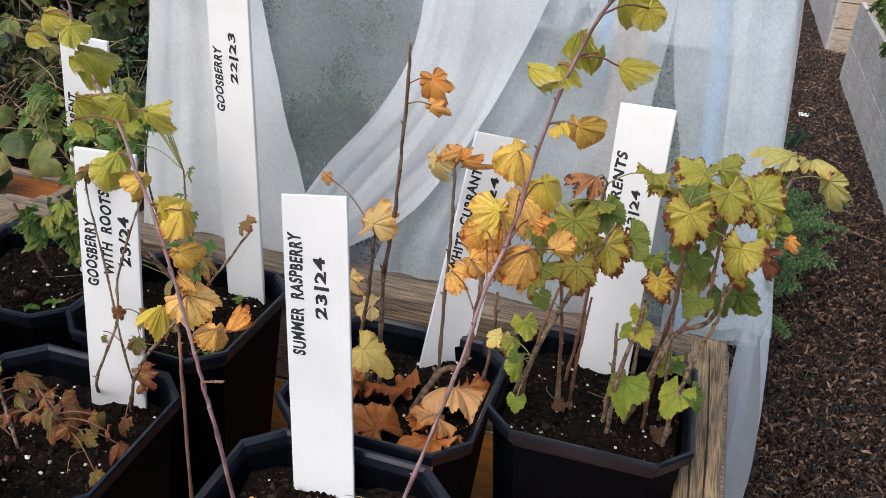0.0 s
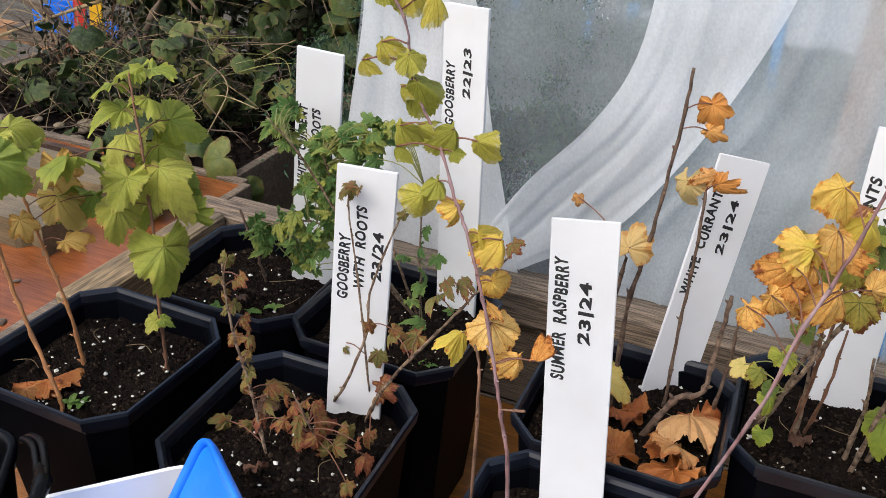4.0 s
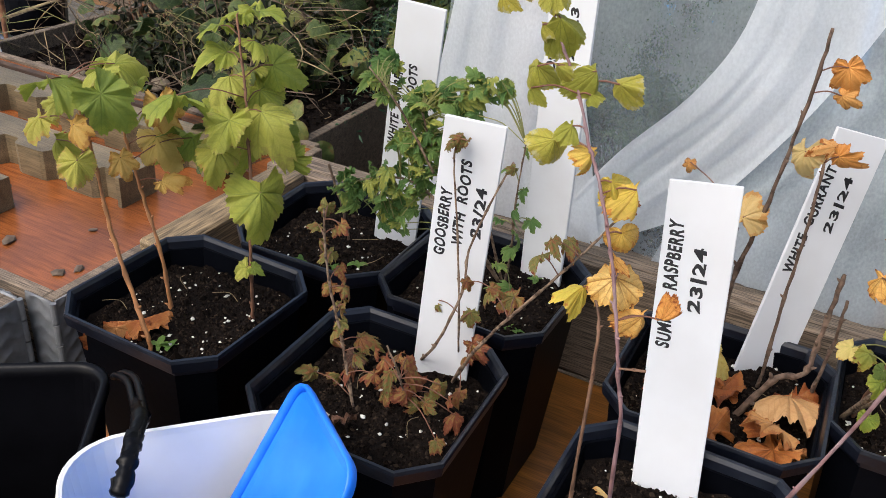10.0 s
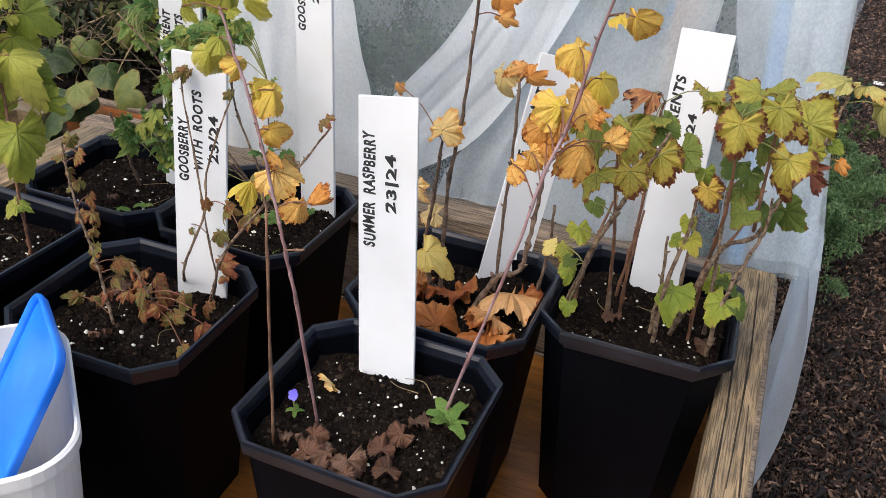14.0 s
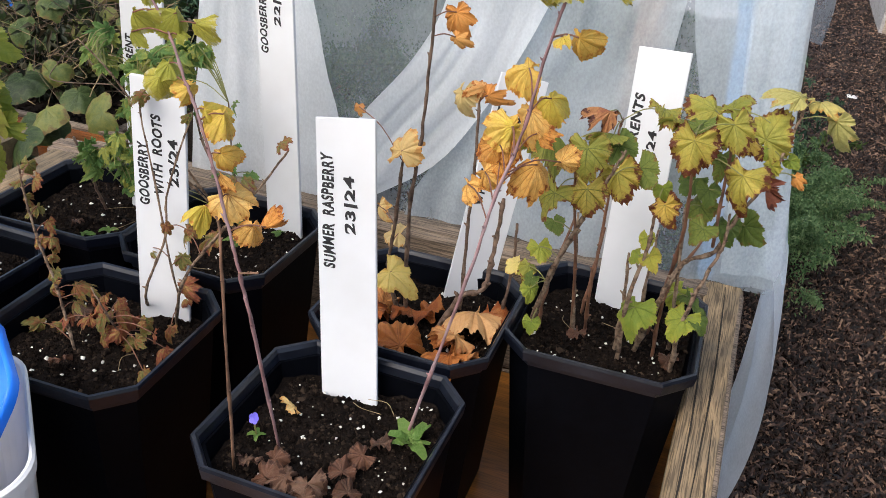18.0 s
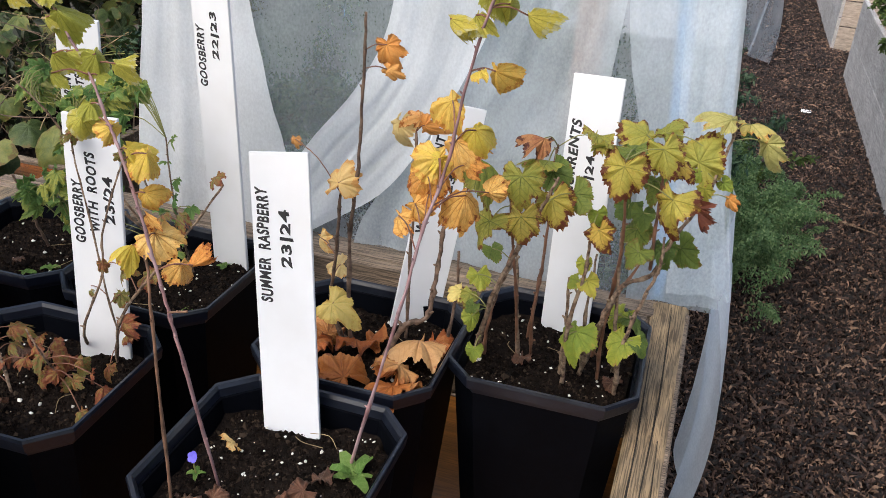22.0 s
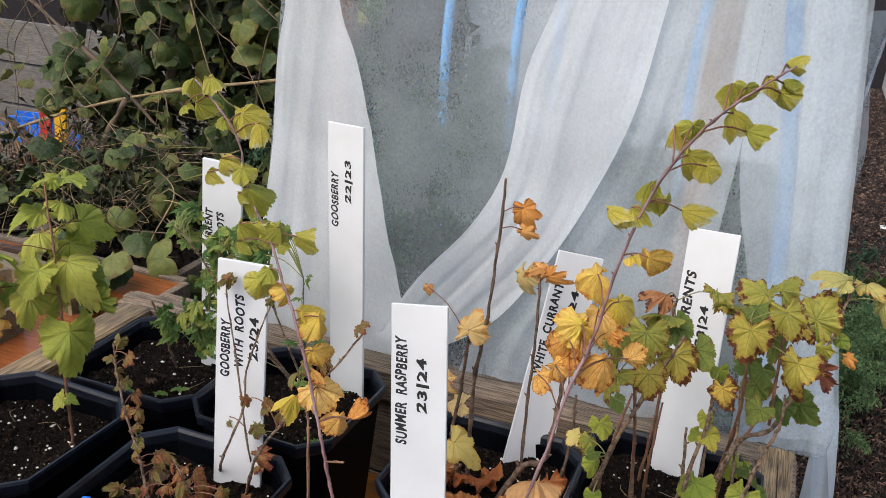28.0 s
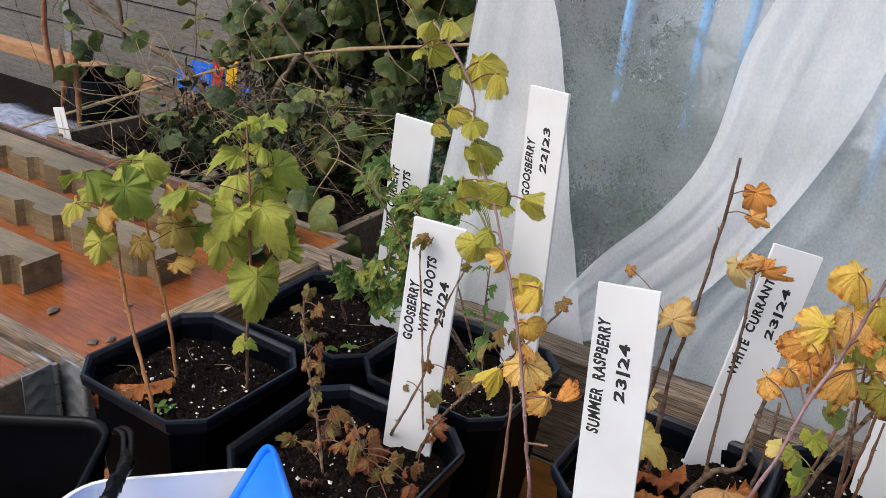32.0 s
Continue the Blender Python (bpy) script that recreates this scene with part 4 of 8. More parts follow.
blade(raspberry, "rg", (-0.371, 0.505, 1.234), 0.0085, -60, 0.25, 20, 30, STALK_RED)
blade(raspberry, "rg", (-0.394, 0.505, 1.240), 0.0148, -20, 0.25, -15, 30, STALK_RED)
blade(raspberry, "rg", (-0.374, 0.505, 1.265), 0.0119, 50, 0.25, 20, -20, STALK_RED)
blade(raspberry, "rg", (-0.398, 0.505, 1.261), 0.0117, -60, 0.25, 10, 20, STALK_RED)
blade(raspberry, "rg", (-0.406, 0.505, 1.240), 0.0087, -40, 0.25, 20, 40, STALK_RED)
blade(raspberry, "rg", (0.022, 0.525, 1.317), 0.0078, 60, 0.2, 20, 20, STALK_RED)
blade(raspberry, "rg", (0.021, 0.525, 1.306), 0.0066, 40, 0.2, 10, 30, STALK_RED)
blade(raspberry, "rg", (0.008, 0.525, 1.309), 0.0086, -60, 0.2, 10, 20, STALK_RED)
blade(raspberry, "rg", (0.021, 0.525, 1.298), 0.0120, 30, 0.2, 0, 10, STALK_RED)
blade(raspberry, "rg", (-0.013, 0.525, 1.303), 0.0095, -70, 0.2, 15, 25, STALK_RED)
blade(raspberry, "rg", (-0.001, 0.525, 1.299), 0.0099, 0, 0.2, 0, -20, STALK_RED)
blade(raspberry, "rg", (-0.007, 0.525, 1.282), 0.0133, -10, 0.2, 0, 10, STALK_RED)
blade(raspberry, "rg", (0.005, 0.525, 1.272), 0.0117, 15, 0.2, 0, 40, STALK_RED)
blade(raspberry, "rg", (-0.044, 0.548, 1.265), 0.0109, -30, 0.2, 10, 20, STALK_RED)
blade(raspberry, "rg", (-0.030, 0.548, 1.266), 0.0109, 10, 0.2, 0, -20, STALK_RED)
blade(raspberry, "rg", (-0.032, 0.548, 1.244), 0.0171, -10, 0.2, 0, 5, STALK_RED)
blade(raspberry, "rg", (-0.016, 0.548, 1.241), 0.0119, 30, 0.2, 15, -20, STALK_RED)
blade(raspberry, "rg", (-0.056, 0.548, 1.226), 0.0129, -60, 0.2, 15, 20, STALK_RED)
blade(raspberry, "rg", (-0.080, 0.548, 1.199), 0.0118, -10, 0.2, 0, 55, STALK_RED)
blade(raspberry, "rg", (-0.065, 0.548, 1.204), 0.0131, -30, 0.2, 10, 20, STALK_RED)
blade(raspberry, "rg", (-0.040, 0.548, 1.213), 0.0112, 10, 0.2, 0, -20, STALK_RED)
blade(raspberry, "rg", (-0.028, 0.548, 1.207), 0.0130, 15, 0.2, 0, 30, STALK_RED)
blade(raspberry, "ry", (-0.046, 0.548, 1.168), 0.0151, 5, 0.2, 0, 35, STALK_RED)
blade(raspberry, "ry", (-0.059, 0.548, 1.171), 0.0082, -50, 0.2, 20, 30, STALK_RED)
blade(raspberry, "ry", (-0.095, 0.595, 1.131), 0.0197, -70, 0.2, 15, 10, STALK_RED)
blade(raspberry, "ry", (-0.066, 0.595, 1.109), 0.0173, 35, 0.2, 5, -25, STALK_RED)
blade(raspberry, "ry", (-0.103, 0.595, 1.085), 0.0213, -60, 0.2, 20, 10, STALK_RED)
blade(raspberry, "ro", (-0.082, 0.595, 1.098), 0.0200, 25, 0.2, 10, 20, STALK_RED)
blade(raspberry, "ro", (-0.074, 0.595, 1.083), 0.0109, 10, 0.2, 10, 40, STALK_RED)
blade(raspberry, "ro", (-0.107, 0.595, 1.065), 0.0190, -15, 0.2, 10, 20, STALK_RED)
blade(raspberry, "ro", (-0.092, 0.595, 1.071), 0.0120, 20, 0.2, 10, -30, STALK_RED)
blade(raspberry, "ro", (-0.103, 0.595, 1.053), 0.0111, 0, 0.2, 10, 30, STALK_RED)
blade(raspberry, "ro", (-0.072, 0.595, 1.054), 0.0205, 15, 0.2, 10, 10, STALK_RED)
blade(raspberry, "ro", (-0.051, 0.595, 1.067), 0.0135, 88, 0.2, 20, 50, STALK_RED)
blade(raspberry, "ro", (-0.128, 0.595, 1.028), 0.0158, -5, 0.2, 10, 45, STALK_RED)
blade(raspberry, "ro", (-0.109, 0.595, 1.044), 0.0155, 60, 0.2, 20, 20, STALK_RED)
blade(raspberry, "ry", (-0.096, 0.595, 1.083), 0.0125, -10, 0.2, 10, -30, STALK_RED)
white_currant = thing("white_currant_plant", "nearly bare white currant canes with a few dry orange leaves", "currant plant")
stem(white_currant, CANE_DARK, 0.0036, 0.0015, (-0.237, 0.761, 0.771), (-0.23, 0.735, 0.829), (-0.229, 0.735, 0.923), (-0.217, 0.728, 1.022), (-0.21, 0.72, 1.099), (-0.208, 0.719, 1.159))
stem(white_currant, CANE_DARK, 0.003, 0.002, (-0.24, 0.753, 0.771), (-0.252, 0.74, 0.845), (-0.244, 0.735, 0.912), (-0.237, 0.73, 0.977))
stem(white_currant, CANE_DARK, 0.003, 0.0016, (-0.197, 0.807, 0.771), (-0.184, 0.79, 0.778), (-0.185, 0.795, 0.874), (-0.184, 0.8, 0.958), (-0.187, 0.805, 1.024))
stem(white_currant, CANE_DARK, 0.0045, 0.0025, (-0.198, 0.739, 0.771), (-0.172, 0.745, 0.828), (-0.149, 0.75, 0.843), (-0.145, 0.765, 0.881), (-0.143, 0.775, 0.939))
stem(white_currant, CANE_DARK, 0.0025, 0.002, (-0.138, 0.788, 0.771), (-0.131, 0.8, 0.846), (-0.132, 0.8, 0.901))
blade(white_currant, "wo", (-0.186, 0.720, 1.125), 0.0230, 20, 0.15, 0, 10, STALK_RED)
blade(white_currant, "wo", (-0.184, 0.720, 1.109), 0.0139, 60, 0.1, 30, 30, STALK_RED)
blade(white_currant, "wp", (-0.205, 0.800, 1.025), 0.0194, -5, 0.1, 0, 45, STALK_RED)
blade(white_currant, "wo", (-0.170, 0.800, 1.030), 0.0236, 55, 0.1, 10, 35, STALK_RED)
blade(white_currant, "wo", (-0.185, 0.800, 1.041), 0.0147, -60, 0.2, 20, 20, STALK_RED)
blade(white_currant, "wp", (-0.234, 0.722, 1.001), 0.0243, 172, 0.0, 15, 0, STALK_RED)
blade(white_currant, "wo", (-0.290, 0.740, 1.017), 0.0105, 0, 0.2, 0, 20, STALK_RED)
blade(white_currant, "wy", (-0.232, 0.715, 0.854), 0.0283, 60, 0.55, 0, 0, STALK_RED)
blade(white_currant, "wp", (-0.270, 0.750, 0.907), 0.0133, 0, 0.1, 0, 50, STALK_RED)
blade(white_currant, "wp", (-0.258, 0.760, 0.876), 0.0196, -80, 0.15, 0, 20, STALK_RED)
currants = thing("currant_bush", "bushy currant with mottled yellow-green leaves browning at the rims", "currant plant")
stem(currants, CANE_GREY, 0.004, 0.002, (-0.002, 0.778, 0.771), (0.0, 0.745, 0.871), (0.009, 0.742, 0.938), (0.009, 0.74, 0.977))
stem(currants, CANE_GREY, 0.0048, 0.002, (0.01, 0.801, 0.771), (0.028, 0.765, 0.866), (0.042, 0.78, 0.908), (0.069, 0.79, 0.924), (0.083, 0.8, 0.964), (0.105, 0.85, 0.99), (0.119, 0.89, 1.037), (0.121, 0.895, 1.057))
stem(currants, CANE_GREY, 0.0042, 0.002, (0.054, 0.777, 0.771), (0.054, 0.75, 0.857), (0.065, 0.76, 0.909), (0.075, 0.77, 0.943), (0.074, 0.78, 0.971))
stem(currants, CANE_BROWN, 0.0032, 0.002, (-0.058, 0.81, 0.771), (-0.058, 0.76, 0.886), (-0.065, 0.748, 0.954), (-0.068, 0.735, 1.0))
stem(currants, CANE_GREY, 0.0042, 0.002, (-0.106, 0.793, 0.771), (-0.075, 0.725, 0.897), (-0.057, 0.727, 0.95), (-0.036, 0.728, 1.004), (-0.025, 0.73, 1.033))
stem(currants, CANE_BROWN, 0.0034, 0.002, (-0.057, 0.841, 0.771), (-0.05, 0.84, 0.845), (-0.047, 0.837, 0.904), (-0.047, 0.833, 1.008), (-0.045, 0.83, 1.024))
stem(currants, CANE_GREY, 0.0036, 0.0025, (-0.102, 0.807, 0.771), (-0.085, 0.74, 0.85), (-0.073, 0.75, 0.901), (-0.059, 0.76, 0.931))
stem(currants, CANE_BROWN, 0.004, 0.002, (0.019, 0.84, 0.771), (0.034, 0.79, 0.907), (0.036, 0.775, 0.968), (0.029, 0.76, 1.049))
stem(currants, CANE_BROWN, 0.003, 0.0018, (0.066, 0.79, 0.928), (0.062, 0.795, 1.015), (0.061, 0.8, 1.035))
stem(currants, CANE_BROWN, 0.004, 0.002, (-0.094, 0.799, 0.771), (-0.088, 0.78, 0.84), (-0.071, 0.79, 0.926))
stem(currants, CANE_GREY, 0.004, 0.002, (-0.056, 0.805, 0.771), (-0.058, 0.78, 0.848), (-0.068, 0.79, 0.934))
stem(currants, CANE_BROWN, 0.004, 0.002, (-0.046, 0.822, 0.771), (-0.042, 0.78, 0.859), (-0.039, 0.79, 0.924))
stem(currants, CANE_GREY, 0.004, 0.002, (0.014, 0.803, 0.771), (0.012, 0.78, 0.867), (0.013, 0.79, 0.934))
stem(currants, CANE_GREY, 0.004, 0.002, (0.047, 0.818, 0.771), (0.042, 0.78, 0.876), (0.033, 0.79, 0.963))
stem(currants, CANE_BROWN, 0.004, 0.002, (0.032, 0.8, 0.771), (0.033, 0.78, 0.873), (0.06, 0.79, 0.945))
stem(currants, CANE_GREY, 0.004, 0.002, (-0.007, 0.793, 0.771), (-0.007, 0.78, 0.859), (-0.011, 0.79, 0.902))
blade(currants, "cl", (-0.059, 0.728, 1.019), 0.0267, 5, 0.25, 0, 5, STALK_GREEN)
blade(currants, "cl", (-0.081, 0.694, 0.986), 0.0256, -25, 0.25, 0, 15, STALK_GREEN)
blade(currants, "cl", (-0.047, 0.690, 0.998), 0.0232, 10, 0.25, 0, 0, STALK_GREEN)
blade(currants, "cr", (-0.027, 0.736, 0.999), 0.0270, 25, 0.35, 0, 10, STALK_GREEN)
blade(currants, "cl", (-0.081, 0.700, 1.048), 0.0294, -80, 1.1, 0, 0, STALK_GREEN)
blade(currants, "cl", (-0.057, 0.793, 1.023), 0.0300, 85, 1.15, 0, 0, STALK_GREEN)
blade(currants, "cg", (-0.034, 0.781, 1.009), 0.0248, 40, 0.5, 0, 15, STALK_GREEN)
blade(currants, "cg", (-0.008, 0.757, 1.002), 0.0227, 40, 0.35, 0, 20, STALK_GREEN)
blade(currants, "cr", (0.030, 0.724, 1.045), 0.0271, 0, 0.2, 0, 0, STALK_GREEN)
blade(currants, "cg", (0.042, 0.785, 1.049), 0.0291, 60, 0.9, 10, 10, STALK_GREEN)
blade(currants, "cr", (0.031, 0.825, 1.056), 0.0260, -100, 0.6, 10, 10, STALK_GREEN)
blade(currants, "cr", (0.063, 0.768, 1.052), 0.0264, 30, 0.3, 0, 10, STALK_GREEN)
blade(currants, "cr", (0.059, 0.879, 1.046), 0.0222, 150, 0.3, 0, 0, STALK_GREEN)
blade(currants, "cl", (-0.000, 0.805, 1.048), 0.0213, -75, 1.1, 0, 0, STALK_GREEN)
blade(currants, "cr", (0.075, 0.730, 1.019), 0.0289, 0, 0.2, 0, 10, STALK_GREEN)
blade(currants, "cr", (0.095, 0.870, 1.028), 0.0321, 165, 0.15, -10, 0, STALK_GREEN)
blade(currants, "cd", (0.099, 0.780, 0.997), 0.0211, 10, 0.1, 0, 60, STALK_GREEN)
blade(currants, "cp", (0.103, 0.895, 1.061), 0.0333, -100, 0.55, 10, 0, STALK_GREEN)
blade(currants, "cp", (0.146, 0.910, 1.052), 0.0324, 85, 0.95, 10, 0, STALK_GREEN)
blade(currants, "cp", (0.155, 0.895, 1.027), 0.0307, 12, 0.15, 0, 40, STALK_GREEN)
blade(currants, "wo", (0.129, 0.860, 0.983), 0.0131, 30, 0.2, 0, 20, STALK_GREEN)
blade(currants, "cg", (0.046, 0.796, 0.958), 0.0204, 0, 0.5, 0, 10, STALK_GREEN)
blade(currants, "cg", (0.051, 0.757, 0.955), 0.0182, -20, 0.45, 0, 0, STALK_GREEN)
blade(currants, "cg", (0.075, 0.790, 0.948), 0.0167, 10, 0.4, 0, 20, STALK_GREEN)
blade(currants, "cg", (0.096, 0.800, 0.946), 0.0236, 45, 0.35, 0, 25, STALK_GREEN)
blade(currants, "cg", (0.032, 0.800, 0.983), 0.0188, -20, 0.6, 0, 0, STALK_GREEN)
blade(currants, "cg", (0.052, 0.790, 0.981), 0.0172, 20, 0.55, 0, 10, STALK_GREEN)
blade(currants, "cr", (0.019, 0.731, 0.981), 0.0195, 20, 0.25, 0, 20, STALK_GREEN)
blade(currants, "cy", (0.006, 0.745, 0.941), 0.0119, 0, 0.4, 0, 0, STALK_GREEN)
blade(currants, "cy", (-0.001, 0.745, 0.922), 0.0113, -40, 0.3, 0, 0, STALK_GREEN)
blade(currants, "cy", (0.014, 0.741, 0.925), 0.0148, 30, 0.3, 0, 0, STALK_GREEN)
blade(currants, "cy", (0.006, 0.747, 0.858), 0.0243, -10, 0.15, 0, 25, STALK_GREEN)
blade(currants, "cy", (0.041, 0.828, 0.844), 0.0200, -30, 0.3, 0, 0, STALK_GREEN)
blade(currants, "cg", (0.058, 0.820, 0.848), 0.0158, 60, 0.5, 0, 0, STALK_GREEN)
blade(currants, "cy", (0.052, 0.745, 0.862), 0.0212, -20, 0.3, 0, 0, STALK_GREEN)
blade(currants, "cg", (0.070, 0.750, 0.865), 0.0139, 50, 0.5, 0, 10, STALK_GREEN)
blade(currants, "cy", (-0.087, 0.719, 0.920), 0.0175, 20, 0.4, 0, 0, STALK_GREEN)
blade(currants, "wy", (-0.121, 0.760, 0.874), 0.0159, -40, 0.4, 0, 0, STALK_GREEN)
blade(currants, "cr", (-0.103, 0.750, 0.879), 0.0134, 0, 0.3, 0, 0, STALK_GREEN)
blade(currants, "cg", (-0.094, 0.720, 0.885), 0.0101, -30, 0.3, 0, 0, STALK_GREEN)
blade(currants, "cy", (-0.090, 0.715, 0.875), 0.0122, 20, 0.3, 0, 0, STALK_GREEN)
blade(currants, "cy", (-0.088, 0.723, 0.831), 0.0119, 0, 0.3, 0, 0, STALK_GREEN)
blade(currants, "cg", (-0.077, 0.730, 0.946), 0.0140, 40, 0.6, 0, 0, STALK_GREEN)
blade(currants, "cd", (-0.061, 0.791, 1.047), 0.0240, -75, 0.75, 10, 0, STALK_GREEN)
blade(currants, "cy", (0.101, 0.820, 1.004), 0.0139, 0, 0.3, 0, 10, STALK_GREEN)
blade(currants, "cy", (0.098, 0.860, 1.007), 0.0145, 40, 0.3, 0, 10, STALK_GREEN)
blade(currants, "cy", (0.122, 0.870, 0.997), 0.0116, 60, 0.3, 0, 0, STALK_GREEN)
blade(currants, "cy", (0.012, 0.760, 0.986), 0.0132, 20, 0.3, 0, 0, STALK_GREEN)
blade(currants, "cg", (0.056, 0.800, 1.012), 0.0186, 10, 0.6, 0, 0, STALK_GREEN)
blade(currants, "cl", (0.017, 0.800, 1.044), 0.0247, -60, 1.1, 0, 0, STALK_GREEN)
blade(currants, "cr", (0.080, 0.800, 1.033), 0.0156, 60, 0.4, 0, 20, STALK_GREEN)
leafy = thing("blackcurrant_plant", "young currant canes with large pale green lobed leaves", "currant plant")
stem(leafy, CANE_TAN, 0.0036, 0.0017, (-0.724, 0.513, 0.771), (-0.728, 0.515, 0.795), (-0.751, 0.520, 0.849), (-0.766, 0.520, 0.906), (-0.777, 0.522, 0.967), (-0.787, 0.525, 1.008), (-0.808, 0.530, 1.039))
stem(leafy, CANE_TAN, 0.0034, 0.0018, (-0.754, 0.574, 0.771), (-0.754, 0.574, 0.790), (-0.756, 0.570, 0.854), (-0.770, 0.570, 0.908), (-0.781, 0.568, 0.960), (-0.783, 0.566, 0.984))
stem(leafy, CANE_BROWN, 0.0038, 0.0016, (-0.675, 0.610, 0.771), (-0.675, 0.610, 0.800), (-0.670, 0.605, 0.873), (-0.670, 0.610, 0.939), (-0.675, 0.615, 0.989), (-0.680, 0.620, 1.031), (-0.690, 0.628, 1.070), (-0.698, 0.635, 1.096))
blade(leafy, "ag", (-0.784, 0.580, 1.047), 0.0311, 95, 0.85, 0, 10, STALK_RED)
blade(leafy, "ag", (-0.789, 0.544, 1.046), 0.0233, -45, 0.9, 0, 0, STALK_RED)
blade(leafy, "ag", (-0.813, 0.527, 1.043), 0.0356, -80, 1.1, 0, 0, STALK_RED)
blade(leafy, "ag", (-0.744, 0.522, 1.031), 0.0377, 30, 0.5, 0, 10, STALK_RED)
blade(leafy, "ag", (-0.730, 0.570, 1.032), 0.0444, 65, 1.12, 0, 15, STALK_RED)
blade(leafy, "al", (-0.842, 0.516, 0.992), 0.0237, -35, 0.45, 0, 20, STALK_RED)
blade(leafy, "ag", (-0.828, 0.530, 1.009), 0.0213, -30, 0.3, 0, 50, STALK_RED)
blade(leafy, "al", (-0.842, 0.532, 0.962), 0.0250, -25, 0.2, 0, 50, STALK_RED)
blade(leafy, "ay", (-0.782, 0.510, 1.000), 0.0230, 0, 0.2, 0, 30, STALK_RED)
blade(leafy, "ay", (-0.749, 0.585, 1.001), 0.0332, 10, 0.2, 0, 10, STALK_RED)
blade(leafy, "ay", (-0.760, 0.590, 0.965), 0.0334, 20, 0.2, 0, 10, STALK_RED)
blade(leafy, "ay", (-0.744, 0.580, 0.941), 0.0244, 80, 0.8, 20, 0, STALK_RED)
blade(leafy, "al", (-0.765, 0.491, 0.976), 0.0227, -15, 0.3, 0, 20, STALK_RED)
blade(leafy, "ay", (-0.772, 0.550, 0.956), 0.0226, 10, 0.2, 0, 20, STALK_RED)
blade(leafy, "ag", (-0.759, 0.613, 0.968), 0.0378, 75, 1.12, 0, 10, STALK_RED)
blade(leafy, "ag", (-0.786, 0.560, 1.030), 0.0345, 20, 1.0, 0, 0, STALK_RED)
blade(leafy, "ag", (-0.819, 0.580, 1.044), 0.0209, -150, 0.75, 0, 0, STALK_RED)
blade(leafy, "ag", (-0.708, 0.644, 1.095), 0.0221, -100, 0.92, 0, 0, STALK_RED)
blade(leafy, "ag", (-0.668, 0.642, 1.101), 0.0283, 85, 1.02, 0, 0, STALK_RED)
blade(leafy, "ag", (-0.729, 0.635, 1.079), 0.0223, -60, 0.92, 0, 10, STALK_RED)
blade(leafy, "ag", (-0.722, 0.634, 1.056), 0.0274, -75, 0.92, 0, 10, STALK_RED)
blade(leafy, "ag", (-0.678, 0.640, 1.072), 0.0224, 60, 0.97, 0, 0, STALK_RED)
blade(leafy, "ag", (-0.673, 0.667, 1.040), 0.0283, 50, 0.45, 0, 20, STALK_RED)
blade(leafy, "ag", (-0.699, 0.612, 1.039), 0.0253, -60, 0.87, 0, 10, STALK_RED)
blade(leafy, "ag", (-0.676, 0.651, 1.016), 0.0333, 45, 0.5, 0, 15, STALK_RED)
blade(leafy, "ag", (-0.719, 0.620, 1.009), 0.0189, -30, 0.5, 0, 20, STALK_RED)
blade(leafy, "ag", (-0.682, 0.589, 1.001), 0.0332, -40, 0.45, 0, 0, STALK_RED)
blade(leafy, "al", (-0.685, 0.582, 0.975), 0.0258, -20, 0.4, 0, 10, STALK_RED)
blade(leafy, "ag", (-0.651, 0.615, 1.010), 0.0359, 25, 0.35, 0, 10, STALK_RED)
blade(leafy, "ag", (-0.638, 0.635, 0.962), 0.0214, 25, 0.25, 0, 50, STALK_RED)
blade(leafy, "ag", (-0.649, 0.600, 0.927), 0.0412, 0, 0.2, 0, 0, STALK_RED)
blade(leafy, "ag", (-0.674, 0.596, 0.850), 0.0151, -50, 0.6, 0, 0, STALK_RED)
blade(leafy, "ag", (-0.660, 0.600, 0.855), 0.0097, 50, 0.6, 0, 0, STALK_RED)
blade(leafy, "ag", (-0.702, 0.650, 1.037), 0.0204, 10, 1.02, 0, 0, STALK_RED)
blade(leafy, "ag", (-0.688, 0.630, 0.963), 0.0256, -10, 0.45, 0, 0, STALK_RED)
blade(leafy, "ag", (-0.648, 0.640, 0.988), 0.0214, 40, 0.35, 0, 30, STALK_RED)
bronze = thing("gooseberry_plant", "spiny gooseberry twigs with small bronze and brown leaves", "gooseberry plant")
stem(bronze, CANE_GREY, 0.0026, 0.0014, (-0.505, 0.545, 0.771), (-0.531, 0.56, 0.843), (-0.544, 0.56, 0.896), (-0.55, 0.56, 0.938), (-0.551, 0.56, 0.973))
stem(bronze, CANE_GREY, 0.0026, 0.0013, (-0.5, 0.652, 0.771), (-0.456, 0.6, 0.843), (-0.443, 0.62, 0.892), (-0.444, 0.63, 0.934), (-0.433, 0.64, 0.978), (-0.42, 0.65, 1.018))
stem(bronze, CANE_GREY, 0.003, 0.0014, (-0.454, 0.636, 0.771), (-0.411, 0.6, 0.862), (-0.374, 0.61, 0.918), (-0.344, 0.63, 0.96), (-0.318, 0.65, 1.002))
stem(bronze, CANE_GREY, 0.002, 0.0011, (-0.453, 0.653, 0.771), (-0.447, 0.63, 0.854), (-0.456, 0.632, 0.934), (-0.467, 0.635, 1.002), (-0.469, 0.637, 1.035))
stem(bronze, CANE_GREY, 0.002, 0.0012, (-0.472, 0.585, 0.771), (-0.465, 0.55, 0.84), (-0.478, 0.55, 0.865))
leaf(bronze, "bb", (-0.563, 0.581, 0.957), 0.015, 0, -56, -50, STALK_RED)
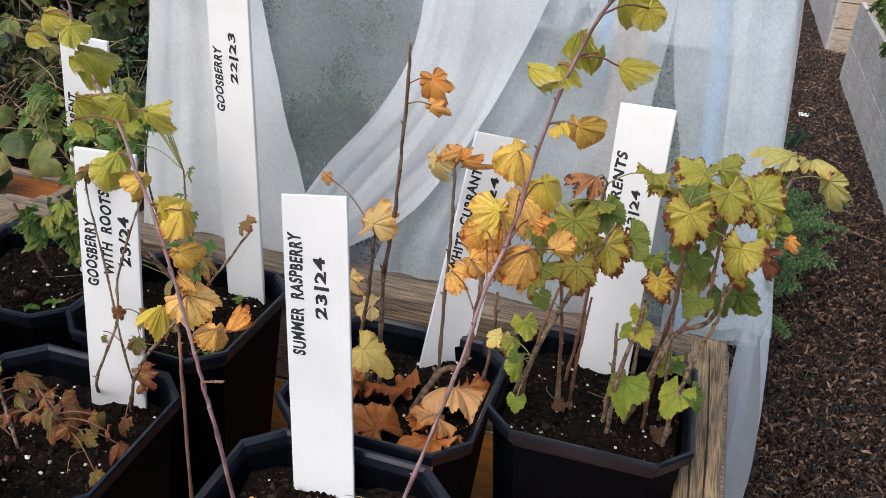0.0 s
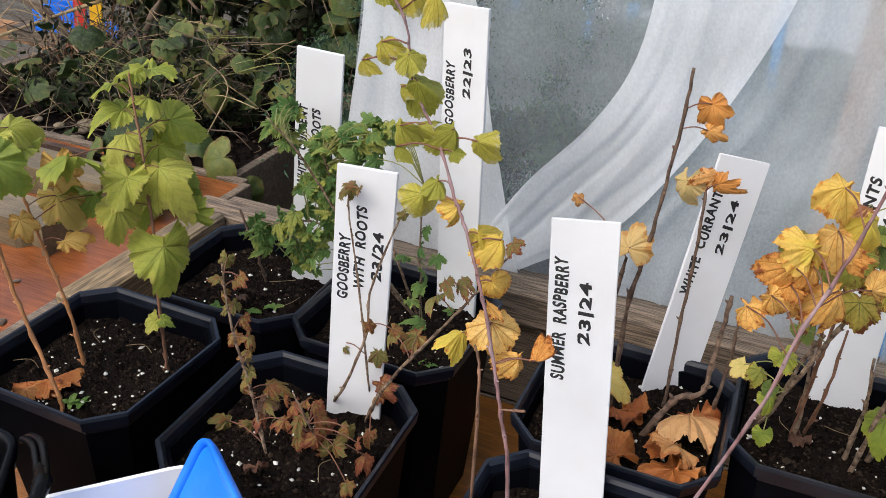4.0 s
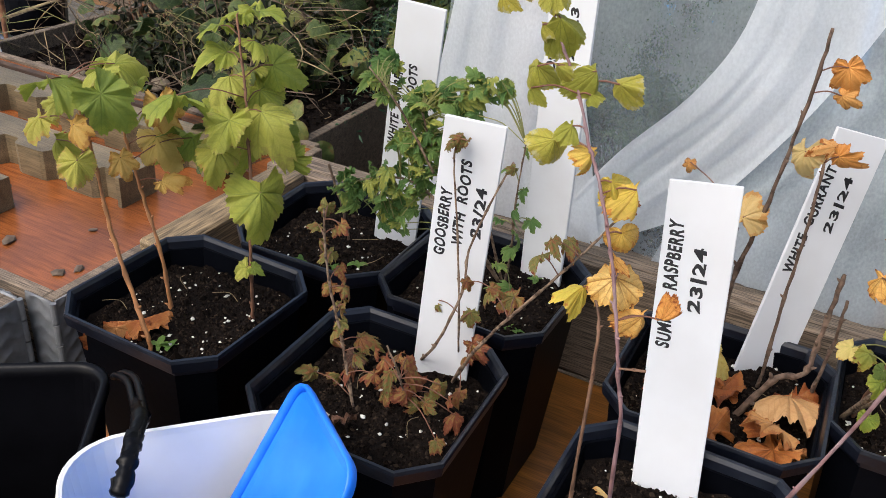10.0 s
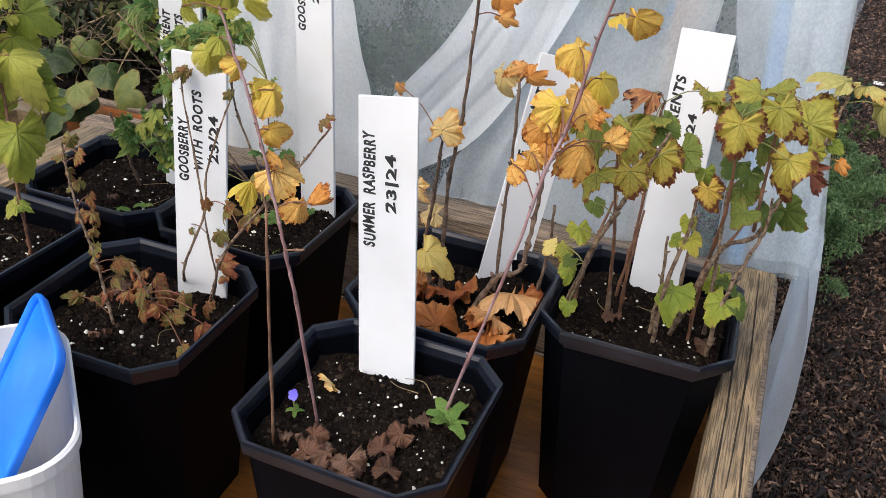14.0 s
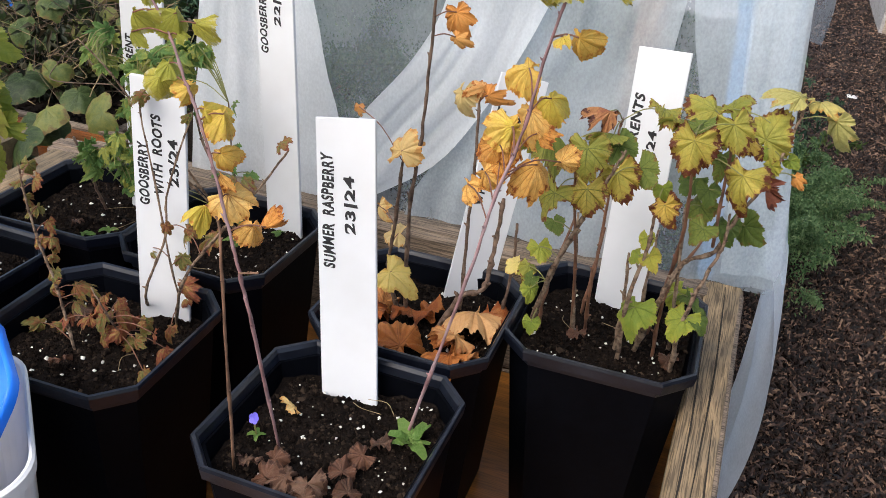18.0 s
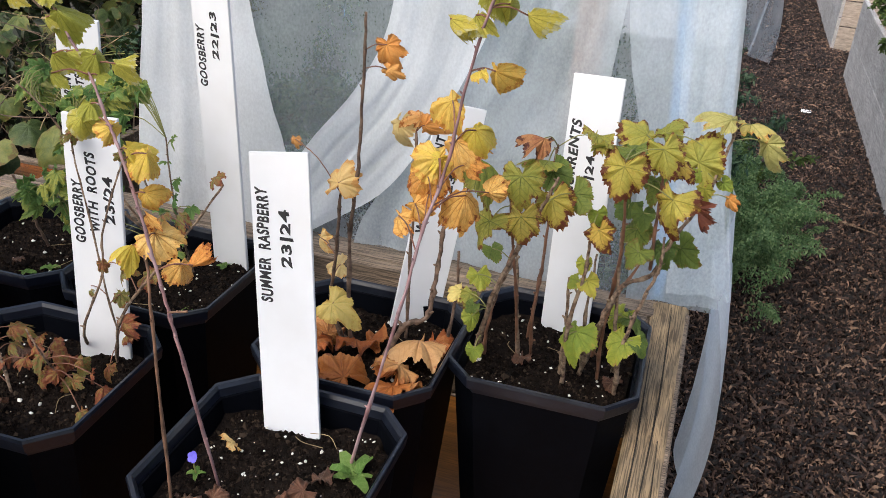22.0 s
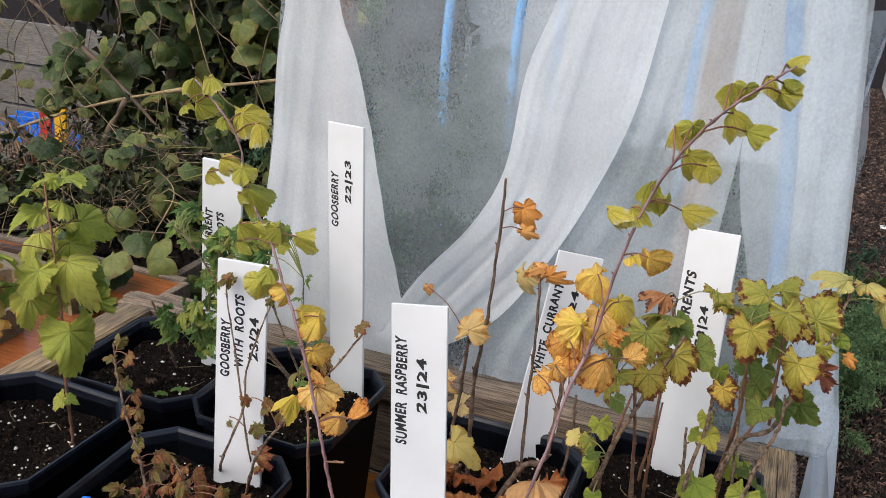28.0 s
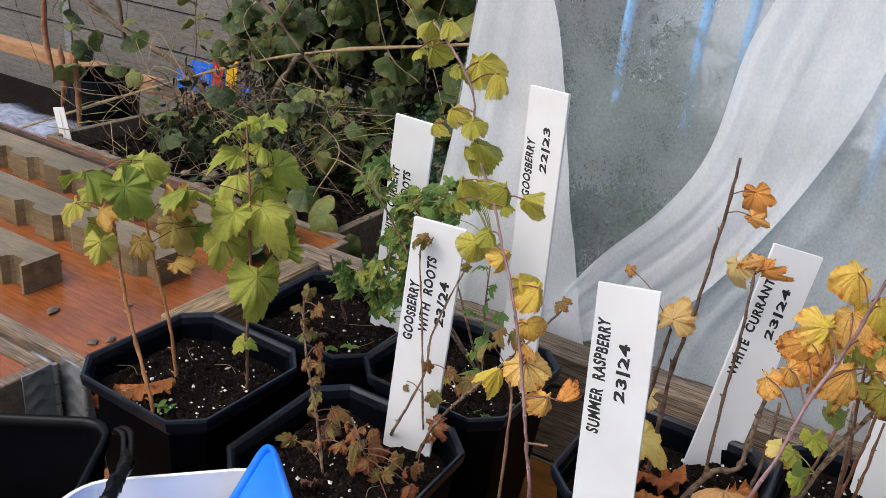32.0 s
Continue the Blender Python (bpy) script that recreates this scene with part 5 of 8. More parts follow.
leaf(bronze, "bb", (-0.569, 0.57, 0.948), 0.012, -60, 23, 7, STALK_RED)
leaf(bronze, "bb", (-0.531, 0.557, 0.962), 0.013, 60, 10, 6, STALK_RED)
leaf(bronze, "bb", (-0.555, 0.57, 0.922), 0.015, -20, 21, -12, STALK_RED)
leaf(bronze, "bb", (-0.53, 0.568, 0.893), 0.014, 60, -28, -16, STALK_RED)
leaf(bronze, "bb", (-0.554, 0.569, 0.886), 0.014, -40, -14, 1, STALK_RED)
leaf(bronze, "bb", (-0.533, 0.56, 0.876), 0.015, 0, -23, 41, STALK_RED)
leaf(bronze, "bb", (-0.55, 0.566, 0.831), 0.020, -60, -21, -27, STALK_RED)
leaf(bronze, "bb", (-0.513, 0.573, 0.844), 0.018, 60, 30, 0, STALK_RED)
leaf(bronze, "bb", (-0.534, 0.561, 0.857), 0.013, 20, 7, 4, STALK_RED)
leaf(bronze, "bb", (-0.496, 0.569, 0.825), 0.018, -20, -10, 7, STALK_RED)
leaf(bronze, "bb", (-0.48, 0.56, 0.825), 0.016, 40, 23, -16, STALK_RED)
leaf(bronze, "bb", (-0.501, 0.556, 0.82), 0.018, -60, 15, 15, STALK_RED)
leaf(bronze, "bb", (-0.469, 0.57, 0.837), 0.014, 20, 16, 6, STALK_RED)
leaf(bronze, "bb", (-0.455, 0.568, 0.818), 0.017, 0, 7, -42, STALK_RED)
leaf(bronze, "bb", (-0.465, 0.557, 0.809), 0.016, -30, 29, -26, STALK_RED)
leaf(bronze, "bb", (-0.437, 0.556, 0.81), 0.015, 50, 21, 22, STALK_RED)
leaf(bronze, "bb", (-0.429, 0.558, 0.831), 0.014, 0, 1, -19, STALK_RED)
leaf(bronze, "bb", (-0.513, 0.565, 0.773), 0.014, 15, 8, 7, STALK_RED)
leaf(bronze, "bb", (-0.485, 0.563, 0.795), 0.016, 27, 11, 8, STALK_RED)
leaf(bronze, "bb", (-0.422, 0.583, 0.81), 0.014, 20, -25, -8, STALK_RED)
leaf(bronze, "bb", (-0.417, 0.53, 0.794), 0.015, 0, 10, 10, STALK_RED)
leaf(bronze, "bb", (-0.417, 0.563, 0.801), 0.015, -30, 25, 18, STALK_RED)
leaf(bronze, "bb", (-0.54, 0.565, 0.796), 0.014, -80, 60, 0, STALK_RED)
leaf(bronze, "bb", (-0.567, 0.558, 0.796), 0.018, -60, 60, 0, STALK_RED)
leaf(bronze, "bb", (-0.506, 0.575, 0.828), 0.014, 10, -31, 42, STALK_RED)
leaf(bronze, "bb", (-0.473, 0.555, 0.853), 0.013, -40, -2, 14, STALK_RED)
leaf(bronze, "bb", (-0.461, 0.56, 0.832), 0.014, 30, 7, 10, STALK_RED)
leaf(bronze, "bb", (-0.45, 0.575, 0.803), 0.015, -10, 7, 17, STALK_RED)
leaf(bronze, "bb", (-0.49, 0.584, 0.789), 0.014, 60, -6, -57, STALK_RED)
leaf(bronze, "bb", (-0.504, 0.583, 0.787), 0.014, -50, 12, 8, STALK_RED)
leaf(bronze, "bb", (-0.453, 0.564, 0.794), 0.014, 10, 2, -61, STALK_RED)
leaf(bronze, "bb", (-0.42, 0.558, 0.821), 0.013, -40, -37, -17, STALK_RED)
leaf(bronze, "bb", (-0.522, 0.558, 0.816), 0.012, 30, 58, -22, STALK_RED)
leaf(bronze, "bb", (-0.549, 0.575, 0.868), 0.012, -60, 21, 18, STALK_RED)
leaf(bronze, "bb", (-0.546, 0.577, 0.904), 0.011, 50, -3, -6, STALK_RED)
leaf(bronze, "bb", (-0.565, 0.572, 0.93), 0.011, -50, -48, 27, STALK_RED)
leaf(bronze, "bb", (-0.546, 0.567, 0.949), 0.010, 10, -7, 7, STALK_RED)
leaf(bronze, "bb", (-0.523, 0.569, 0.824), 0.013, 60, 53, -2, STALK_RED)
leaf(bronze, "bb", (-0.466, 0.632, 1.034), 0.013, 0, 22, -40, STALK_RED)
leaf(bronze, "bb", (-0.47, 0.622, 1.031), 0.009, -70, -22, -18, STALK_RED)
leaf(bronze, "bb", (-0.457, 0.631, 1.034), 0.009, 80, 6, 36, STALK_RED)
leaf(bronze, "bb", (-0.405, 0.633, 0.892), 0.024, -20, 10, -6, STALK_RED)
leaf(bronze, "bb", (-0.417, 0.617, 0.904), 0.015, -50, -6, 25, STALK_RED)
leaf(bronze, "bb", (-0.479, 0.636, 0.859), 0.017, -20, -28, 24, STALK_RED)
leaf(bronze, "bb", (-0.439, 0.637, 0.858), 0.016, 20, -17, -3, STALK_RED)
leaf(bronze, "bb", (-0.424, 0.621, 0.835), 0.022, 60, -20, 29, STALK_RED)
leaf(bronze, "bb", (-0.442, 0.639, 0.811), 0.016, -20, 17, 33, STALK_RED)
leaf(bronze, "bb", (-0.376, 0.613, 0.959), 0.016, 0, 27, 40, STALK_RED)
leaf(bronze, "bb", (-0.365, 0.617, 0.974), 0.015, 20, 25, 18, STALK_RED)
leaf(bronze, "bb", (-0.355, 0.629, 0.97), 0.014, 50, 10, -4, STALK_RED)
leaf(bronze, "bb", (-0.409, 0.617, 0.91), 0.013, 60, 3, 22, STALK_RED)
leaf(bronze, "bb", (-0.412, 0.627, 1.021), 0.009, -20, 1, -49, STALK_RED)
leaf(bronze, "bb", (-0.312, 0.628, 1.018), 0.015, 60, 29, 10, STALK_RED)
leaf(bronze, "bb", (-0.435, 0.616, 0.907), 0.012, 30, -29, 6, STALK_RED)
goose = thing("gooseberry_bush", "leafy green gooseberry with small lobed leaves", "gooseberry plant")
stem(goose, CANE_GREY, 0.0032, 0.0015, (-0.481, 0.829, 0.773), (-0.506, 0.77, 0.872), (-0.543, 0.762, 0.937), (-0.565, 0.755, 0.997))
stem(goose, CANE_GREY, 0.0028, 0.0013, (-0.481, 0.829, 0.773), (-0.527, 0.77, 0.879), (-0.583, 0.768, 0.91), (-0.645, 0.767, 0.893), (-0.672, 0.765, 0.878))
stem(goose, CANE_GREY, 0.0028, 0.0013, (-0.481, 0.829, 0.773), (-0.496, 0.79, 0.88), (-0.53, 0.805, 0.945), (-0.532, 0.82, 1.007))
stem(goose, CANE_GREY, 0.0022, 0.0012, (-0.539, 0.74, 0.941), (-0.577, 0.728, 1.008), (-0.605, 0.715, 1.046))
stem(goose, CANE_GREY, 0.0026, 0.0013, (-0.481, 0.829, 0.773), (-0.46, 0.78, 0.861), (-0.456, 0.765, 0.917), (-0.447, 0.75, 0.993))
leaf(goose, "gg", (-0.568, 0.773, 1.0), 0.012, 93, 4, -50, STALK_GREEN)
leaf(goose, "gg", (-0.582, 0.774, 0.992), 0.012, -7, 19, 48, STALK_GREEN)
leaf(goose, "gg", (-0.54, 0.776, 1.005), 0.015, 28, 5, -13, STALK_GREEN)
leaf(goose, "gg", (-0.543, 0.777, 1.006), 0.014, 21, 2, 11, STALK_GREEN)
leaf(goose, "gg", (-0.612, 0.775, 0.996), 0.017, 19, 11, -9, STALK_GREEN)
leaf(goose, "gg", (-0.561, 0.751, 1.008), 0.014, -7, 46, 12, STALK_GREEN)
leaf(goose, "gg", (-0.575, 0.751, 1.008), 0.013, -3, 48, -75, STALK_GREEN)
leaf(goose, "gg", (-0.572, 0.756, 0.994), 0.015, -15, 1, -15, STALK_GREEN)
leaf(goose, "gg", (-0.564, 0.769, 1.014), 0.013, -30, -39, 5, STALK_GREEN)
leaf(goose, "gg", (-0.582, 0.75, 0.996), 0.014, -83, -38, 14, STALK_GREEN)
leaf(goose, "gg", (-0.578, 0.779, 0.997), 0.017, 45, 37, 9, STALK_GREEN)
leaf(goose, "gg", (-0.554, 0.754, 0.99), 0.015, 86, 41, 20, STALK_GREEN)
leaf(goose, "gg", (-0.609, 0.766, 1.006), 0.017, 81, -20, -8, STALK_GREEN)
leaf(goose, "gg", (-0.576, 0.772, 0.989), 0.016, -19, -8, 20, STALK_GREEN)
leaf(goose, "gg", (-0.572, 0.758, 0.982), 0.013, 87, -48, 2, STALK_GREEN)
leaf(goose, "gg", (-0.576, 0.777, 0.998), 0.016, -41, 22, -29, STALK_GREEN)
leaf(goose, "gg", (-0.565, 0.766, 1.021), 0.012, 49, 16, -9, STALK_GREEN)
leaf(goose, "gg", (-0.572, 0.76, 1.008), 0.014, 48, -18, 6, STALK_GREEN)
leaf(goose, "gg", (-0.55, 0.759, 1.011), 0.012, -40, -43, 66, STALK_GREEN)
leaf(goose, "gg", (-0.589, 0.772, 1.002), 0.013, 53, 34, -27, STALK_GREEN)
leaf(goose, "gg", (-0.574, 0.779, 1.009), 0.017, 75, -11, -20, STALK_GREEN)
leaf(goose, "gg", (-0.612, 0.753, 1.002), 0.013, -7, 13, -26, STALK_GREEN)
leaf(goose, "gg", (-0.563, 0.761, 1.021), 0.013, 71, 36, 44, STALK_GREEN)
leaf(goose, "gg", (-0.574, 0.764, 1.006), 0.016, 61, -8, -23, STALK_GREEN)
leaf(goose, "gg", (-0.523, 0.769, 1.02), 0.015, -98, -27, -39, STALK_GREEN)
leaf(goose, "gg", (-0.526, 0.765, 1.009), 0.014, -67, 6, 10, STALK_GREEN)
leaf(goose, "gg", (-0.527, 0.774, 1.009), 0.016, -7, -11, -19, STALK_GREEN)
leaf(goose, "gg", (-0.527, 0.752, 1.004), 0.016, -93, 57, -34, STALK_GREEN)
leaf(goose, "gg", (-0.543, 0.771, 1.012), 0.014, -32, 8, 7, STALK_GREEN)
leaf(goose, "gg", (-0.529, 0.754, 1.008), 0.012, -38, 26, -39, STALK_GREEN)
leaf(goose, "gg", (-0.525, 0.75, 1.022), 0.013, -48, -9, 9, STALK_GREEN)
leaf(goose, "gg", (-0.515, 0.779, 1.006), 0.015, 35, 22, -40, STALK_GREEN)
leaf(goose, "gg", (-0.529, 0.759, 1.003), 0.013, -73, 15, -31, STALK_GREEN)
leaf(goose, "gg", (-0.553, 0.77, 1.009), 0.014, 66, -38, 34, STALK_GREEN)
leaf(goose, "gg", (-0.564, 0.765, 1.017), 0.012, -97, 5, 54, STALK_GREEN)
leaf(goose, "gg", (-0.54, 0.76, 1.03), 0.016, -7, 19, -12, STALK_GREEN)
leaf(goose, "gg", (-0.565, 0.768, 1.02), 0.016, 21, 43, -63, STALK_GREEN)
leaf(goose, "gg", (-0.568, 0.766, 1.019), 0.012, -63, 6, -6, STALK_GREEN)
leaf(goose, "gg", (-0.53, 0.767, 1.03), 0.014, -18, 14, -26, STALK_GREEN)
leaf(goose, "gg", (-0.579, 0.76, 1.014), 0.016, -9, 31, 9, STALK_GREEN)
leaf(goose, "gg", (-0.519, 0.755, 1.017), 0.013, 4, 5, 52, STALK_GREEN)
leaf(goose, "gg", (-0.542, 0.767, 1.031), 0.016, 86, 35, 4, STALK_GREEN)
leaf(goose, "gg", (-0.524, 0.769, 1.019), 0.014, 10, 49, 49, STALK_GREEN)
leaf(goose, "gg", (-0.537, 0.757, 1.026), 0.015, 82, 23, 18, STALK_GREEN)
leaf(goose, "gg", (-0.532, 0.759, 1.006), 0.013, 3, 5, 0, STALK_GREEN)
leaf(goose, "gg", (-0.525, 0.775, 0.994), 0.015, -61, 61, -16, STALK_GREEN)
leaf(goose, "gg", (-0.559, 0.763, 1.005), 0.013, 66, -3, -3, STALK_GREEN)
leaf(goose, "gg", (-0.547, 0.778, 1.013), 0.016, 89, -4, 40, STALK_GREEN)
leaf(goose, "gg", (-0.506, 0.771, 1.033), 0.013, -74, -49, -64, STALK_GREEN)
leaf(goose, "gg", (-0.499, 0.758, 1.035), 0.012, -54, -46, -6, STALK_GREEN)
leaf(goose, "gg", (-0.477, 0.755, 1.04), 0.013, 49, 18, 4, STALK_GREEN)
leaf(goose, "gg", (-0.509, 0.772, 1.024), 0.015, -99, -7, -52, STALK_GREEN)
leaf(goose, "gg", (-0.529, 0.773, 1.028), 0.012, -46, 40, -24, STALK_GREEN)
leaf(goose, "gg", (-0.48, 0.751, 1.047), 0.014, -91, -45, -3, STALK_GREEN)
leaf(goose, "gg", (-0.509, 0.763, 1.03), 0.012, 81, 32, -32, STALK_GREEN)
leaf(goose, "gg", (-0.485, 0.772, 1.025), 0.014, 29, -46, 45, STALK_GREEN)
leaf(goose, "gg", (-0.478, 0.761, 1.038), 0.015, -65, -14, -53, STALK_GREEN)
leaf(goose, "gg", (-0.511, 0.774, 1.022), 0.016, -90, 3, -21, STALK_GREEN)
leaf(goose, "gg", (-0.492, 0.768, 1.025), 0.013, -79, 24, 9, STALK_GREEN)
leaf(goose, "gg", (-0.511, 0.75, 1.051), 0.012, -74, 62, -22, STALK_GREEN)
leaf(goose, "gg", (-0.487, 0.756, 1.037), 0.013, 83, -21, -33, STALK_GREEN)
leaf(goose, "gg", (-0.512, 0.779, 1.022), 0.016, 99, -9, 32, STALK_GREEN)
leaf(goose, "gg", (-0.512, 0.776, 1.022), 0.013, 90, -20, 14, STALK_GREEN)
leaf(goose, "gg", (-0.518, 0.775, 1.038), 0.013, -96, -6, 49, STALK_GREEN)
leaf(goose, "gg", (-0.514, 0.773, 1.035), 0.015, 14, -69, -17, STALK_GREEN)
leaf(goose, "gg", (-0.499, 0.77, 1.041), 0.013, 7, 17, 13, STALK_GREEN)
leaf(goose, "gg", (-0.572, 0.767, 0.952), 0.015, 87, 51, 14, STALK_GREEN)
leaf(goose, "gg", (-0.582, 0.759, 0.952), 0.017, 68, -18, 39, STALK_GREEN)
leaf(goose, "gg", (-0.582, 0.761, 0.951), 0.013, -89, -18, -32, STALK_GREEN)
leaf(goose, "gg", (-0.565, 0.769, 0.944), 0.016, -77, -6, -26, STALK_GREEN)
leaf(goose, "gg", (-0.582, 0.779, 0.922), 0.017, 98, 3, 41, STALK_GREEN)
leaf(goose, "gg", (-0.571, 0.758, 0.966), 0.016, -81, -26, 18, STALK_GREEN)
leaf(goose, "gg", (-0.599, 0.775, 0.961), 0.013, 20, 48, -13, STALK_GREEN)
leaf(goose, "gg", (-0.584, 0.772, 0.959), 0.014, -36, -11, -31, STALK_GREEN)
leaf(goose, "gg", (-0.561, 0.768, 0.971), 0.017, 87, 1, -44, STALK_GREEN)
leaf(goose, "gg", (-0.561, 0.773, 0.941), 0.014, 95, 18, 15, STALK_GREEN)
leaf(goose, "gg", (-0.6, 0.767, 0.95), 0.015, 46, 4, 44, STALK_GREEN)
leaf(goose, "gg", (-0.57, 0.767, 0.967), 0.013, 93, -9, 5, STALK_GREEN)
leaf(goose, "gg", (-0.562, 0.774, 0.972), 0.015, 75, -1, -30, STALK_GREEN)
leaf(goose, "gg", (-0.566, 0.759, 0.944), 0.014, 24, -21, -12, STALK_GREEN)
leaf(goose, "gg", (-0.577, 0.766, 0.943), 0.016, 55, -5, -4, STALK_GREEN)
leaf(goose, "gg", (-0.57, 0.774, 0.93), 0.014, 96, 70, -53, STALK_GREEN)
leaf(goose, "gg", (-0.563, 0.762, 0.967), 0.015, 77, 13, -19, STALK_GREEN)
leaf(goose, "gg", (-0.575, 0.776, 0.977), 0.016, -28, 3, 5, STALK_GREEN)
leaf(goose, "gg", (-0.557, 0.752, 0.971), 0.014, -25, -42, 2, STALK_GREEN)
leaf(goose, "gg", (-0.56, 0.767, 0.976), 0.015, -71, 1, -11, STALK_GREEN)
leaf(goose, "gg", (-0.601, 0.763, 0.948), 0.016, -72, 6, 34, STALK_GREEN)
leaf(goose, "gg", (-0.557, 0.759, 0.953), 0.013, -94, -21, 12, STALK_GREEN)
leaf(goose, "gg", (-0.577, 0.777, 0.981), 0.015, 47, -19, -10, STALK_GREEN)
leaf(goose, "gg", (-0.59, 0.779, 0.935), 0.017, -12, 12, 22, STALK_GREEN)
leaf(goose, "gg", (-0.607, 0.773, 0.948), 0.017, -24, 14, 30, STALK_GREEN)
leaf(goose, "gg", (-0.59, 0.776, 0.977), 0.014, -62, 28, -25, STALK_GREEN)
leaf(goose, "gg", (-0.573, 0.773, 0.946), 0.013, -94, -9, 19, STALK_GREEN)
leaf(goose, "gg", (-0.561, 0.769, 0.957), 0.016, -63, -28, -14, STALK_GREEN)
leaf(goose, "gg", (-0.549, 0.78, 0.957), 0.015, -14, 31, 2, STALK_GREEN)
leaf(goose, "gg", (-0.528, 0.756, 0.982), 0.014, -81, 5, 9, STALK_GREEN)
leaf(goose, "gg", (-0.551, 0.756, 0.942), 0.012, -12, 54, 26, STALK_GREEN)
leaf(goose, "gg", (-0.542, 0.755, 0.965), 0.012, -98, 47, 35, STALK_GREEN)
leaf(goose, "gg", (-0.592, 0.777, 0.959), 0.017, 65, 1, 9, STALK_GREEN)
leaf(goose, "gg", (-0.546, 0.774, 0.965), 0.015, 77, -12, -20, STALK_GREEN)
leaf(goose, "gg", (-0.526, 0.751, 0.968), 0.012, 28, 15, -12, STALK_GREEN)
leaf(goose, "gg", (-0.525, 0.759, 0.938), 0.014, 15, -29, 11, STALK_GREEN)
leaf(goose, "gg", (-0.537, 0.763, 0.956), 0.014, 71, -11, 25, STALK_GREEN)
leaf(goose, "gg", (-0.545, 0.777, 0.968), 0.017, 32, 19, -18, STALK_GREEN)
leaf(goose, "gg", (-0.544, 0.757, 0.973), 0.013, 80, 5, -16, STALK_GREEN)
leaf(goose, "gg", (-0.549, 0.777, 0.945), 0.015, -29, -13, 60, STALK_GREEN)
leaf(goose, "gg", (-0.533, 0.769, 0.96), 0.016, 48, 26, 13, STALK_GREEN)
leaf(goose, "gg", (-0.567, 0.752, 0.959), 0.014, -38, -19, 21, STALK_GREEN)
leaf(goose, "gg", (-0.532, 0.751, 0.96), 0.013, 65, 40, 43, STALK_GREEN)
leaf(goose, "gg", (-0.523, 0.776, 0.957), 0.017, -21, 36, 38, STALK_GREEN)
leaf(goose, "gg", (-0.547, 0.767, 0.958), 0.012, -0, -37, 35, STALK_GREEN)
leaf(goose, "gg", (-0.538, 0.767, 0.982), 0.016, -89, -26, -6, STALK_GREEN)
leaf(goose, "gg", (-0.523, 0.753, 0.982), 0.012, -50, 8, 0, STALK_GREEN)
leaf(goose, "gg", (-0.532, 0.754, 0.971), 0.013, -78, 36, 41, STALK_GREEN)
leaf(goose, "gg", (-0.526, 0.772, 0.961), 0.015, -51, -2, 18, STALK_GREEN)
leaf(goose, "gg", (-0.535, 0.777, 0.963), 0.015, 22, -8, 24, STALK_GREEN)
leaf(goose, "gg", (-0.547, 0.754, 0.955), 0.014, 8, -1, 21, STALK_GREEN)
leaf(goose, "gg", (-0.597, 0.774, 0.918), 0.015, -89, -51, -36, STALK_GREEN)
leaf(goose, "gg", (-0.623, 0.753, 0.899), 0.015, 16, 26, 3, STALK_GREEN)
leaf(goose, "gg", (-0.653, 0.772, 0.891), 0.017, -56, 34, 62, STALK_GREEN)
leaf(goose, "gg", (-0.573, 0.751, 0.906), 0.014, 99, 39, 23, STALK_GREEN)
leaf(goose, "gg", (-0.668, 0.775, 0.891), 0.017, -32, 1, 33, STALK_GREEN)
leaf(goose, "gg", (-0.614, 0.764, 0.905), 0.013, 6, -58, -8, STALK_GREEN)
leaf(goose, "gg", (-0.643, 0.775, 0.881), 0.016, 73, -17, 51, STALK_GREEN)
leaf(goose, "gg", (-0.634, 0.768, 0.909), 0.016, 65, 42, 71, STALK_GREEN)
leaf(goose, "gg", (-0.607, 0.759, 0.905), 0.017, 11, 30, 23, STALK_GREEN)
leaf(goose, "gg", (-0.602, 0.751, 0.919), 0.017, 8, 14, -10, STALK_GREEN)
leaf(goose, "gg", (-0.587, 0.78, 0.881), 0.017, -42, 48, -43, STALK_GREEN)
leaf(goose, "gg", (-0.621, 0.775, 0.878), 0.017, -30, -35, -7, STALK_GREEN)
leaf(goose, "gg", (-0.611, 0.758, 0.921), 0.014, 40, -22, 22, STALK_GREEN)
leaf(goose, "gg", (-0.609, 0.756, 0.918), 0.013, 11, 34, -2, STALK_GREEN)
leaf(goose, "gg", (-0.624, 0.767, 0.907), 0.013, -21, -20, -43, STALK_GREEN)
leaf(goose, "gg", (-0.586, 0.755, 0.911), 0.015, -79, -6, -2, STALK_GREEN)
leaf(goose, "gg", (-0.594, 0.756, 0.899), 0.014, 1, 48, -39, STALK_GREEN)
leaf(goose, "gg", (-0.608, 0.762, 0.903), 0.015, 85, -59, 43, STALK_GREEN)
leaf(goose, "gg", (-0.615, 0.778, 0.887), 0.015, -87, -4, -53, STALK_GREEN)
leaf(goose, "gg", (-0.634, 0.77, 0.896), 0.018, -77, -3, 13, STALK_GREEN)
leaf(goose, "gg", (-0.601, 0.767, 0.892), 0.015, -48, 37, -46, STALK_GREEN)
leaf(goose, "gg", (-0.658, 0.777, 0.866), 0.016, 2, 14, 16, STALK_GREEN)
leaf(goose, "gg", (-0.643, 0.754, 0.885), 0.018, 58, -44, -13, STALK_GREEN)
leaf(goose, "gg", (-0.645, 0.778, 0.88), 0.013, 41, -33, 20, STALK_GREEN)
leaf(goose, "gg", (-0.683, 0.779, 0.866), 0.016, 95, 5, -35, STALK_GREEN)
leaf(goose, "gg", (-0.658, 0.768, 0.888), 0.014, 33, 36, -28, STALK_GREEN)
leaf(goose, "gg", (-0.629, 0.767, 0.889), 0.015, 74, 23, 39, STALK_GREEN)
